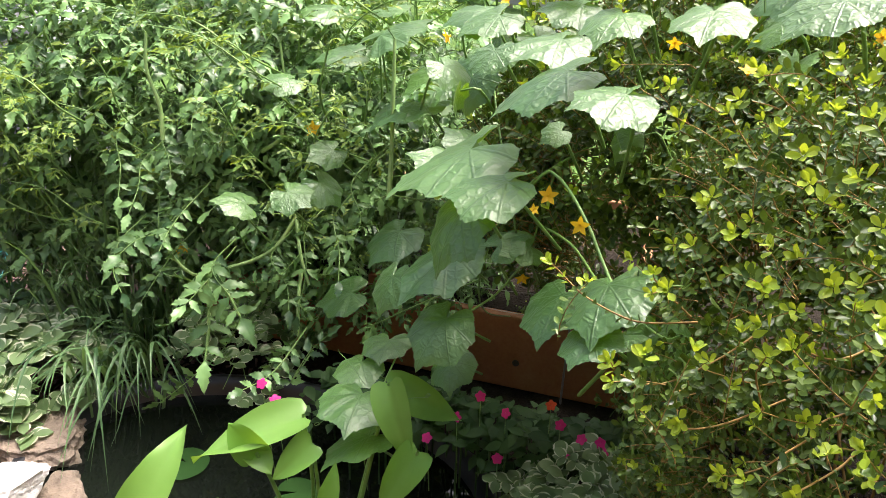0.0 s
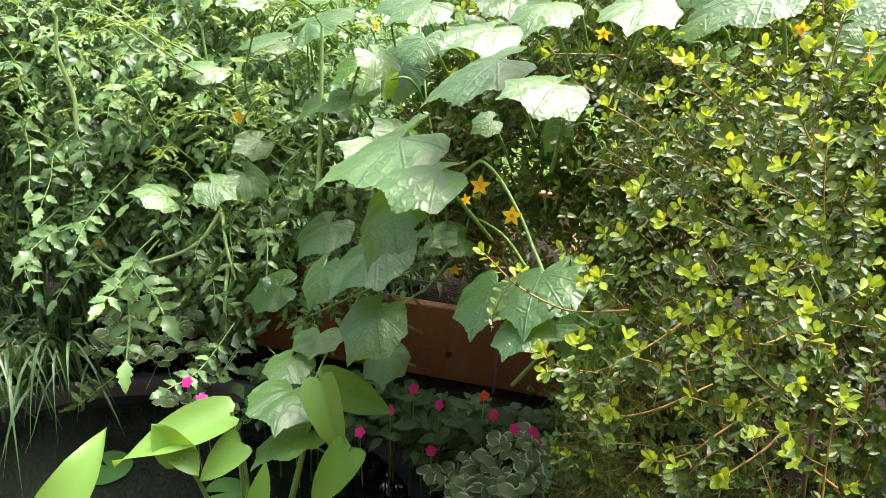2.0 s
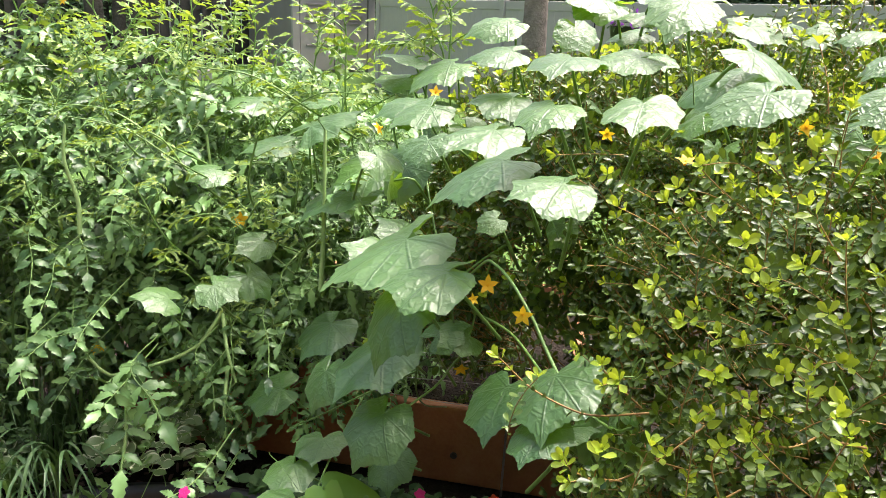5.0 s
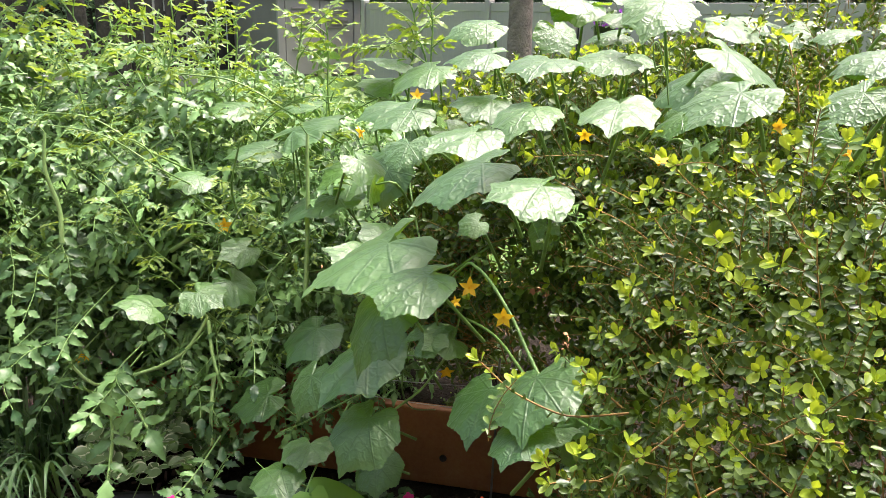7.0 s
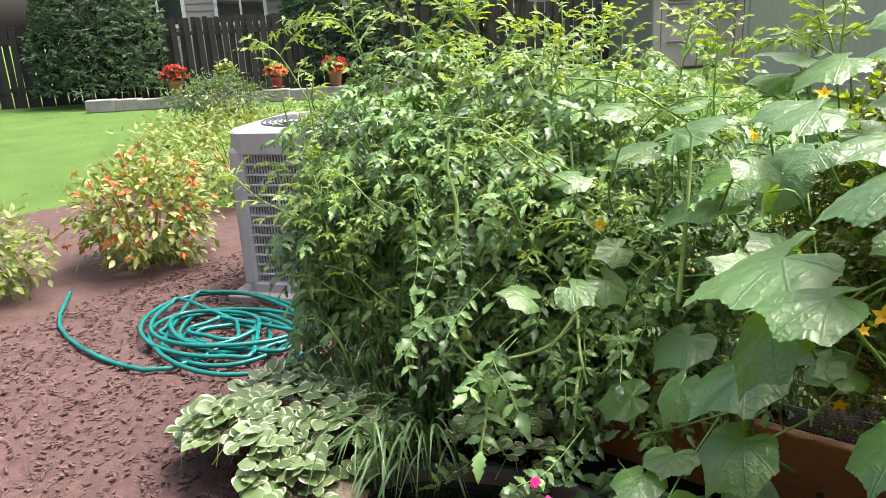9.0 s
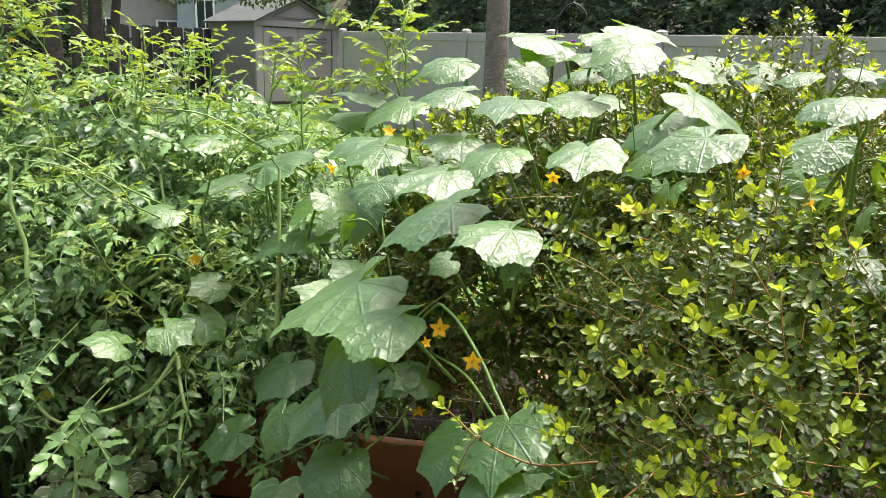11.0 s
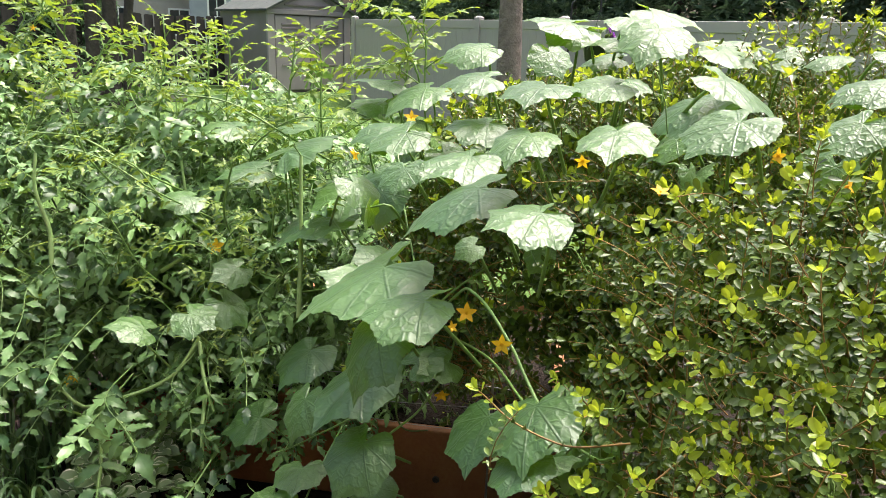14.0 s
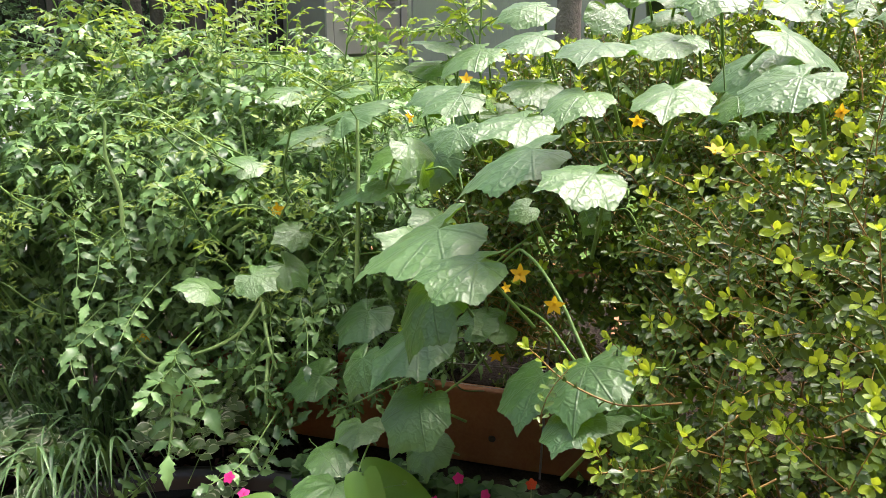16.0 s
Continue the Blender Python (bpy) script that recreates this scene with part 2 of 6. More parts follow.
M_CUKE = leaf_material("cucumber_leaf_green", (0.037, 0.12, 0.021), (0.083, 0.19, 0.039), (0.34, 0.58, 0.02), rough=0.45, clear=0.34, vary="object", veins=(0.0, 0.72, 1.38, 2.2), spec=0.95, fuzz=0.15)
M_TOM = leaf_material("tomato_leaf_green", (0.02, 0.062, 0.016), (0.2, 0.36, 0.12), (0.28, 0.48, 0.05), rough=0.38, clear=0.14, spec=0.45, fuzz=0.08)
M_TOMNEW = leaf_material("tomato_young_leaf", (0.09, 0.17, 0.03), (0.25, 0.35, 0.08), (0.4, 0.54, 0.04), rough=0.42, clear=0.34, fuzz=0.1)
M_BOX = leaf_material("boxwood_mature_leaf", (0.012, 0.038, 0.008), (0.115, 0.185, 0.03), (0.22, 0.34, 0.01), rough=0.33, clear=0.12, spec=0.4, grain=0.1)
M_BOXNEW = leaf_material("boxwood_new_leaf", (0.2, 0.31, 0.02), (0.38, 0.5, 0.05), (0.5, 0.58, 0.03), rough=0.34, clear=0.4, spec=0.5)
M_PICK = leaf_material("pickerel_leaf_green", (0.09, 0.22, 0.03), (0.16, 0.31, 0.06), (0.3, 0.5, 0.03), rough=0.38, clear=0.3, vary="object", grain=0.15)
M_IMPLEAF = leaf_material("impatiens_leaf_green", (0.022, 0.055, 0.02), (0.055, 0.11, 0.035), (0.1, 0.2, 0.02), rough=0.5, clear=0.2, spec=0.2)
M_VINCA = leaf_material("variegated_leaf", (0.075, 0.135, 0.045), (0.17, 0.25, 0.11), (0.25, 0.35, 0.1), rough=0.38, clear=0.2, margin=(0.56, (0.5, 0.53, 0.36)))
M_GRASS = leaf_material("grass_blade_green", (0.04, 0.095, 0.035), (0.13, 0.23, 0.09), (0.18, 0.32, 0.05), rough=0.4, clear=0.22)
M_PAD = leaf_material("lily_pad_green", (0.025, 0.07, 0.02), (0.05, 0.12, 0.03), (0.1, 0.2, 0.02), rough=0.2, clear=0.1, vary="object")
M_SHRUB = leaf_material("pale_shrub_leaf", (0.12, 0.17, 0.04), (0.24, 0.29, 0.08), (0.3, 0.4, 0.05), rough=0.5, clear=0.25)
M_CONIFER = leaf_material("arborvitae_green", (0.05, 0.1, 0.06), (0.17, 0.255, 0.155), (0.14, 0.22, 0.09), rough=0.7, clear=0.25, spec=0.2)
M_BROAD = leaf_material("broad_tree_leaf", (0.03, 0.065, 0.02), (0.09, 0.145, 0.05), (0.16, 0.26, 0.04), rough=0.5, clear=0.22)
M_PETIOLE = surface("green_stem", [(0.3, (0.11, 0.22, 0.045)), (0.7, (0.2, 0.33, 0.085))], 30, 0.45)
M_STEM = surface("pale_tomato_stem", [(0.3, (0.2, 0.33, 0.1)), (0.7, (0.33, 0.47, 0.17))], 30, 0.55)
M_TWIG = surface("boxwood_twig", [(0.3, (0.2, 0.11, 0.03)), (0.7, (0.36, 0.22, 0.06))], 40, 0.6)
M_BARK = surface("grey_bark", [(0.3, (0.11, 0.088, 0.075)), (0.7, (0.26, 0.21, 0.18))], 9, 0.9, bump_scale=26, bump_strength=0.9, bump_dist=0.03)
M_BARKDARK = surface("dark_bark", [(0.3, (0.03, 0.025, 0.02)), (0.7, (0.08, 0.065, 0.055))], 9, 0.9, bump_scale=26, bump_strength=0.9, bump_dist=0.03)
M_YELLOW = leaf_material("yellow_petal", (0.75, 0.4, 0.01), (0.85, 0.55, 0.02), (0.9, 0.6, 0.02), rough=0.6, clear=0.35, vary="object", grain=0.2)
M_MAGENTA = leaf_material("magenta_petal", (0.55, 0.01, 0.16), (0.75, 0.02, 0.28), (0.8, 0.05, 0.3), rough=0.6, clear=0.3, vary="object", grain=0.1)
M_SCARLET = leaf_material("scarlet_petal", (0.75, 0.07, 0.03), (0.85, 0.12, 0.05), (0.8, 0.2, 0.05), rough=0.6, clear=0.3, grain=0.1)
M_FRUIT = surface("green_tomato_skin", [(0.3, (0.12, 0.24, 0.06)), (0.7, (0.2, 0.34, 0.1))], 20, 0.2, bump_strength=0.02)
M_CEDAR = surface("cedar_board", [(0.25, (0.17, 0.065, 0.025)), (0.5, (0.3, 0.125, 0.05)), (0.75, (0.38, 0.19, 0.085))], 5, 0.7, bump_scale=90, bump_strength=0.3)
M_SOIL = surface("dark_soil", [(0.3, (0.01, 0.008, 0.006)), (0.7, (0.032, 0.024, 0.018))], 18, 0.95, bump_scale=80, bump_strength=1.0, bump_dist=0.02, spec=0.1)
M_MULCH = surface("red_brown_mulch", [(0.25, (0.04, 0.02, 0.017)), (0.75, (0.11, 0.062, 0.055))], 25, 0.9, bump_scale=120, bump_strength=0.8, bump_dist=0.01)
M_LAWN = surface("lawn_green", [(0.2, (0.05, 0.11, 0.02)), (0.8, (0.12, 0.21, 0.045))], 1.2, 0.9, bump_scale=70, bump_strength=1.0, bump_dist=0.03, spec=0.2)
M_LINER = surface("black_pond_liner", [(0.3, (0.008, 0.009, 0.011)), (0.7, (0.02, 0.021, 0.024))], 10, 0.35, bump_scale=40, bump_strength=0.15)
M_ROCK = surface("pinkish_sandstone", [(0.25, (0.07, 0.055, 0.04)), (0.5, (0.19, 0.145, 0.11)), (0.75, (0.3, 0.24, 0.19))], 9, 0.9, bump_scale=55, bump_strength=1.0, bump_dist=0.012)
M_WHITEROCK = surface("white_stone", [(0.3, (0.55, 0.52, 0.5)), (0.7, (0.82, 0.8, 0.78))], 12, 0.7, bump_scale=40, bump_strength=0.7, bump_dist=0.01)
M_TEAL = surface("teal_hose_rubber", [(0.3, (0.0, 0.1, 0.095)), (0.7, (0.005, 0.17, 0.155))], 6, 0.3, bump_scale=200, bump_strength=0.1)
M_ACWHITE = surface("pale_grey_enamel", [(0.3, (0.3, 0.305, 0.33)), (0.7, (0.38, 0.385, 0.41))], 4, 0.35, bump_strength=0.03)
M_ACDARK = surface("dark_coil_fins", [(0.3, (0.03, 0.032, 0.036)), (0.7, (0.08, 0.083, 0.09))], 30, 0.5)
M_SHED = surface("taupe_resin_wall", [(0.3, (0.19, 0.168, 0.165)), (0.7, (0.24, 0.212, 0.205))], 2, 0.6, bump_scale=90, bump_strength=0.12)
M_TRIM_LITDOOR = surface("pale_trim_and_lit_door_resin", [(0.3, (0.31, 0.28, 0.275)), (0.7, (0.36, 0.33, 0.325))], 2, 0.55, bump_scale=90, bump_strength=0.1)
M_SHEDROOF = surface("grey_green_roof_resin", [(0.3, (0.06, 0.072, 0.066)), (0.7, (0.1, 0.112, 0.102))], 3, 0.85, bump_scale=60, bump_strength=0.3, spec=0.15)
M_VINYL = surface("beige_vinyl", [(0.3, (0.37, 0.345, 0.325)), (0.7, (0.44, 0.41, 0.385))], 1.5, 0.45, bump_strength=0.04)
M_OLDWOOD = surface("weathered_dark_picket", [(0.25, (0.012, 0.011, 0.01)), (0.75, (0.045, 0.04, 0.036))], 4, 0.9, bump_scale=60, bump_strength=0.6)
M_TERRA = surface("terracotta", [(0.3, (0.3, 0.12, 0.07)), (0.7, (0.42, 0.19, 0.12))], 12, 0.85)
M_REDPOT = surface("red_glazed_pot", [(0.3, (0.35, 0.03, 0.03)), (0.7, (0.45, 0.05, 0.05))], 12, 0.3)
M_SIDING = surface("blue_grey_siding", [(0.3, (0.24, 0.27, 0.31)), (0.7, (0.32, 0.35, 0.39))], 2, 0.7)
M_CREAM = surface("cream_siding", [(0.3, (0.3, 0.28, 0.265)), (0.7, (0.37, 0.35, 0.33))], 2, 0.7)
M_BRICKY = surface("tan_brick_wall", [(0.3, (0.26, 0.16, 0.11)), (0.7, (0.36, 0.24, 0.17))], 6, 0.85)
M_SHINGLE = surface("grey_shingles", [(0.3, (0.12, 0.11, 0.11)), (0.7, (0.24, 0.22, 0.21))], 8, 0.9)
M_TRIMWHITE = surface("white_trim_paint", [(0.3, (0.68, 0.68, 0.68)), (0.7, (0.78, 0.78, 0.78))], 3, 0.5)
M_WIRE = surface("galvanised_wire", [(0.3, (0.3, 0.3, 0.3)), (0.7, (0.45, 0.45, 0.45))], 50, 0.4, metal=0.8)
M_STONEWALL = surface("grey_edging_stone", [(0.3, (0.18, 0.17, 0.16)), (0.7, (0.32, 0.31, 0.29))], 6, 0.9)


def glass_material(name, tint):
    m, nt, p = nodes_of(name)
    p.inputs["Base Color"].default_value = (*tint, 1)
    p.inputs["Roughness"].default_value = 0.04
    p.inputs["Specular IOR Level"].default_value = 0.8
    return m


M_PANE = glass_material("dark_window_glass", (0.03, 0.035, 0.04))


def water_material():
    m, nt, p = nodes_of("dark_pond_water")
    p.inputs["Base Color"].default_value = (0.006, 0.008, 0.006, 1)
    p.inputs["Roughness"].default_value = 0.03
    n = noise_node(nt, 12, 2)
    bump(nt, n.outputs["Fac"], p, 0.08, 0.004)
    return m


M_WATER = water_material()


# ---- ground ----
def sheet(name, mat, x0, x1, y0, y1, z, n=2, rough=0.0, seed=1):
    r = np.random.default_rng(seed)
    xs, ys = np.meshgrid(np.linspace(x0, x1, n), np.linspace(y0, y1, n), indexing="ij")
    zs = z + rough * r.normal(size=xs.shape)
    V = np.stack([xs, ys, zs], -1).reshape(-1, 3)
    i, j = np.meshgrid(np.arange(n - 1), np.arange(n - 1), indexing="ij")
    a = (i * n + j).ravel()
    T = np.concatenate([np.stack([a, a + n, a + n + 1], -1), np.stack([a, a + n + 1, a + 1], -1)])
    return hang(name, tri_mesh(name, V, T, [mat], V[:, :2]), None)


tagged(sheet("ground", M_LAWN, -300, 300, -300, 300, 0.0), "mown green lawn reaching to the fences", "ground", kind="structure")
# soil runs on unseen below the eye, added to cut light bounced off lawn
tagged(sheet("soil_bed", M_SOIL, -1.7, 2.4, -0.9, 4.2, 0.012, 70, 0.006), "dark damp garden soil under the plants and, added unseen, below the eye", "soil", kind="structure")
tagged(sheet("mulch_bed", M_MULCH, -7.0, -1.75, -1.0, 3.9, 0.018, 70, 0.006), "reddish brown bark mulch bed", "mulch", kind="structure")

# loose bark chips over the mulch, and litter on the soil
chips = Heap()
r = np.random.default_rng(3)
for k in range(5200):
    x, y = (r.uniform(-4.2, -1.7), r.uniform(0.8, 3.2)) if k < 4300 else (r.uniform(-1.9, -1.1), r.uniform(0.9, 2.2))
    L, wd, h = r.uniform(0.012, 0.04), r.uniform(0.006, 0.016), r.uniform(0.003, 0.008)
    c = np.array([[sx, sy, sz] for sx in (-1, 1) for sy in (-1, 1) for sz in (-1, 1)], float) * (L / 2, wd / 2, h / 2) * r.uniform(0.6, 1.1, (8, 3))
    T = np.array([[0, 1, 3], [0, 3, 2], [4, 6, 7], [4, 7, 5], [0, 4, 5], [0, 5, 1], [2, 3, 7], [2, 7, 6], [1, 5, 7], [1, 7, 3]])
    chips.add((c, T, c[:, :2], np.zeros(10, int)), pose(x, y, 0.024 + r.uniform(0, 0.012), r.normal(0, 14), r.normal(0, 14), r.uniform(0, 360)))
M_CHIP = surface("bark_chip", [(0.25, (0.035, 0.018, 0.015)), (0.5, (0.09, 0.05, 0.045)), (0.8, (0.18, 0.115, 0.1))], 14, 0.9)
tagged(hang("bark_chips", chips.mesh("bark_chips", [M_CHIP], False), None), "loose reddish brown bark chips", "mulch", kind="stuff")


# ---- the far end of the garden ----
def gable_shed():
    """Resin shed: front faces the camera, with a ridge running back."""
    s = empty("garden_shed", (-6.93, 20.2, 0))
    tagged(s, "taupe resin garden shed with grey gabled roof", "shed")
    x0, x1, y0, y1, ze, zr = -8.02, -5.85, 19.0, 21.5, 1.86, 2.36
    for a, b, c, d in ((x0, x0 + 0.06, y0, y1), (x1 - 0.06, x1, y0, y1), (x0 + 0.06, x1 - 0.06, y1 - 0.06, y1), (x0 + 0.06, x1 - 0.06, y0 + 0.05, y0 + 0.11)):
        bm = bmesh.new()
        box(bm, a, b, c, d, 0.0, ze)
        part("wall", bm, M_SHED, s)
    for a, b in ((x0 - 0.01, x0 + 0.17), (x1 - 0.17, x1 + 0.01)):
        bm = bmesh.new()
        box(bm, a, b, y0 - 0.03, y0 + 0.05, 0.0, ze, 0.015)
        part("corner_post", bm, M_TRIM_LITDOOR, s)
    for k in range(2):
        a = x0 + 0.19 + k * 0.9
        bm = bmesh.new()
        box(bm, a, a + 0.88, y0 - 0.01, y0 + 0.045, 0.06, 1.72, 0.012)
        # door takes the paler trim colour, which stands in for light on the front
        d = part("door", bm, M_TRIM_LITDOOR, s, "taupe resin door, coloured paler as if lit, with moulded louvres")
        for z in (1.52, 1.44, 1.28, 1.2, 1.12, 0.62):
            bm = bmesh.new()
            box(bm, a + 0.14, a + 0.74, y0 - 0.032, y0 - 0.012, z - 0.022, z + 0.022, 0.008)
            part("louvre", bm, M_SHED, d)
    bm = bmesh.new()
    box(bm, x0 - 0.02, x1 + 0.02, y0 - 0.05, y0 + 0.04, ze - 0.12, ze, 0.01)
    part("lintel", bm, M_TRIM_LITDOOR, s)
    xm = (x0 + x1) / 2
    bm = bmesh.new()
    f = [bm.verts.new(v) for v in ((x0, y0 - 0.03, ze), (x1, y0 - 0.03, ze), (xm, y0 - 0.03, zr))]
    b = [bm.verts.new(v) for v in ((x0, y0 + 0.04, ze), (x1, y0 + 0.04, ze), (xm, y0 + 0.04, zr))]
    bm.faces.new(f), bm.faces.new(b[::-1])
    for i in range(3):
        bm.faces.new((f[i], b[i], b[(i + 1) % 3], f[(i + 1) % 3]))
    g = part("gable", bm, M_TRIM_LITDOOR, s)
    bm = bmesh.new()
    for p, q in (((x0 + 0.42, ze + 0.09), (xm, zr - 0.1)), ((xm, zr - 0.1), (x1 - 0.42, ze + 0.09)), ((x0 + 0.42, ze + 0.09), (x1 - 0.42, ze + 0.09))):
        dx, dz = q[0] - p[0], q[1] - p[1]
        ln, an = math.hypot(dx, dz), math.atan2(dz, dx)
        m = Matrix.Translation(((p[0] + q[0]) / 2, y0 - 0.045, (p[1] + q[1]) / 2)) @ Matrix.Rotation(-an, 4, "Y") @ Matrix.Diagonal((ln, 0.04, 0.03, 1))
        bmesh.ops.create_cube(bm, size=1.0, matrix=m)
    part("moulding", bm, M_SHED, g)
    for side in (-1, 1):
        for k in range(5):
            bm = bmesh.new()
            ya, yb = y0 - 0.14 + k * 0.56, y0 - 0.14 + k * 0.56 + 0.553
            e = side * 1.17
            q = [(xm, zr + 0.05), (xm + e, ze - 0.02)]
            vs = []
            for dz in (0.0, -0.045):
                vs += [bm.verts.new((q[0][0], ya, q[0][1] + dz)), bm.verts.new((q[0][0], yb, q[0][1] + dz)), bm.verts.new((q[1][0], yb, q[1][1] + dz)), bm.verts.new((q[1][0], ya, q[1][1] + dz))]
            for idx in ((0, 1, 2, 3), (7, 6, 5, 4), (0, 4, 5, 1), (1, 5, 6, 2), (2, 6, 7, 3), (3, 7, 4, 0)):
                bm.faces.new([vs[i] for i in idx])
            bmesh.ops.recalc_face_normals(bm, faces=bm.faces)
            part("roof_panel", bm, M_SHEDROOF, s)
    # turned so that its side and roof show beside the doors
    s.matrix_basis = pose(-7.96, 20.16, 0, 0, 0, 50) @ Matrix.Diagonal((1.12, 1.12, 1.12, 1))
    return s


gable_shed()


def vinyl_fence(a, b, height=1.83):
    """Beige vinyl privacy fence between two places: posts, rails and tongue-and-groove boards."""
    A, B = Vector((*a, 0)), Vector((*b, 0))
    run = B - A
    ang = math.atan2(run.y, run.x)
    n = round(run.length / 1.83)
    s = empty("vinyl_fence", A)
    tagged(s, "beige vinyl privacy fence with flat rails", "fence")
    step = run.length / n
    base = Matrix.Translation(A) @ Matrix.Rotation(ang, 4, "Z")
    bmp = bmesh.new()
    box(bmp, -0.06, 0.06, -0.06, 0.06, 0, height + 0.03, 0.008)
    bmesh.ops.create_cone(bmp, cap_ends=True, segments=4, radius1=0.085, radius2=0.03, depth=0.025, matrix=Matrix.Translation((0, 0, height + 0.04)) @ Matrix.Rotation(radians(45), 4, "Z"))
    post = part("post", bmp, M_VINYL, s, m=base)
    for k in range(1, n + 1):
        hang("post", post.data, s, base @ Matrix.Translation((k * step, 0, 0)))
    bmr = bmesh.new()
    box(bmr, 0.06, step - 0.06, -0.03, 0.03, height - 0.15, height - 0.01, 0.008)
    rail = part("rail", bmr, M_VINYL, s, m=base)
    bmb = bmesh.new()
    w = (step - 0.12) / 11
    box(bmb, 0.001, w - 0.001, -0.018, 0.018, 0.08, height - 0.15, 0.003)
    board_me = bpy.data.meshes.new("board")
    bmb.to_mesh(board_me)
    bmb.free()
    board_me.materials.append(M_VINYL)
    for k in range(n):
        if k:
            hang("rail", rail.data, s, base @ Matrix.Translation((k * step, 0, 0)))
        hang("rail", rail.data, s, base @ Matrix.Translation((k * step, 0, 0.22 - height + 0.001)))
        for i in range(11):
            hang("board", board_me, s, base @ Matrix.Translation((k * step + 0.06 + i * w, 0, 0)))
    return s


vinyl_fence((-4.55, 15.45), (5.6, 6.8))
vinyl_fence((-5.55, 18.9), (-4.66, 15.75))


def picket_fence(a, b, height=1.85, seed=4):
    """Old dark wooden fence of flat pickets on two rails."""
    A, B = Vector((*a, 0)), Vector((*b, 0))
    run = B - A
    base = Matrix.Translation(A) @ Matrix.Rotation(math.atan2(run.y, run.x), 4, "Z")
    s = empty("wooden_fence", A)
    tagged(s, "weathered dark wooden picket fence", "fence")
    r = np.random.default_rng(seed)
    meshes = []
    for k in range(5):
        bm = bmesh.new()
        h = height + r.uniform(-0.02, 0.02)
        c = 0.025
        prof = [(-0.066, 0.03), (0.066, 0.03), (0.066, h - c), (0.066 - c, h), (-0.066 + c, h), (-0.066, h - c)]
        f = [bm.verts.new((x, -0.012, z)) for x, z in prof]
        q = [bm.verts.new((x, 0.012, z)) for x, z in prof]
        bm.faces.new(f), bm.faces.new(q[::-1])
        for i in range(6):
            bm.faces.new((f[i], q[i], q[(i + 1) % 6], f[(i + 1) % 6]))
        bmesh.ops.recalc_face_normals(bm, faces=bm.faces)
        me = bpy.data.meshes.new("picket")
        bm.to_mesh(me)
        bm.free()
        me.materials.append(M_OLDWOOD)
        meshes.append(me)
    n = int(run.length / 0.146)
    for k in range(n):
        side = -0.03 if k % 2 else 0.03
        hang("picket", meshes[k % 5], s, base @ pose(k * 0.146 + 0.07, side, 0, 0, r.normal(0, 0.6), 0))
    for z in (0.4, 1.45):
        bm = bmesh.new()
        box(bm, 0, run.length, -0.016, 0.016, z, z + 0.09)
        part("rail", bm, M_OLDWOOD, s, m=base)
    return s


picket_fence((-22.0, 2.5), (-15.4, 11.8))
picket_fence((-15.4, 11.8), (-8.6, 21.7), seed=5)


def house(name, label, mat, x, y, rz, w, d, h, rh, windows, roof=M_SHINGLE):
    """A two-storey neighbour: lapped walls, pitched roof and framed windows."""
    base = pose(x, y, 0, 0, 0, rz)
    s = empty(name, (x, y, 0))
    tagged(s, label, "house")
    bm = bmesh.new()
    box(bm, -w / 2, w / 2, 0, d, 0, h)
    t = [bm.verts.new(v) for v in ((-w / 2, 0, h), (w / 2, 0, h), (0, 0, h + rh), (-w / 2, d, h), (w / 2, d, h), (0, d, h + rh))]
    bm.faces.new((t[0], t[1], t[2])), bm.faces.new((t[3], t[5], t[4]))
    part("wall", bm, mat, s, m=base)
    k, z = 0, 0.3
    bm = bmesh.new()
    while z < h:
        vs = [bm.verts.new(v) for v in ((-w / 2, -0.002, z + 0.2), (w / 2, -0.002, z + 0.2), (w / 2, -0.03, z), (-w / 2, -0.03, z))]
        bm.faces.new(vs)
        z += 0.2
    part("siding", bm, mat, s, m=base)
    for sd in (-1, 1):
        bm = bmesh.new()
        vs = []
        for dz in (0.06, -0.12):
            vs += [bm.verts.new(v) for v in ((0, -0.5, h + rh + dz), (0, d + 0.5, h + rh + dz), (sd * (w / 2 + 0.5), d + 0.5, h - rh / w + dz), (sd * (w / 2 + 0.5), -0.5, h - rh / w + dz))]
        for idx in ((0, 1, 2, 3), (7, 6, 5, 4), (0, 4, 5, 1), (1, 5, 6, 2), (2, 6, 7, 3), (3, 7, 4, 0)):
            bm.faces.new([vs[i] for i in idx])
        bmesh.ops.recalc_face_normals(bm, faces=bm.faces)
        part("roof", bm, roof, s, m=base)
    for wx, wz, ww, wh in windows:
        bm = bmesh.new()
        for a, b, c, e in ((wx - ww / 2 - 0.1, wx + ww / 2 + 0.1, wz + wh, wz + wh + 0.1), (wx - ww / 2 - 0.1, wx + ww / 2 + 0.1, wz - 0.1, wz), (wx - ww / 2 - 0.1, wx - ww / 2, wz, wz + wh), (wx + ww / 2, wx + ww / 2 + 0.1, wz, wz + wh), (wx - 0.03, wx + 0.03, wz, wz + wh)):
            box(bm, a, b, -0.09, 0.0, c, e)
        win = part("window", bm, M_TRIMWHITE, s, "white framed window", m=base)
        bm = bmesh.new()
        box(bm, wx - ww / 2, wx + ww / 2, -0.05, -0.035, wz, wz + wh)
        part("pane", bm, M_PANE, win, m=base)
    return s


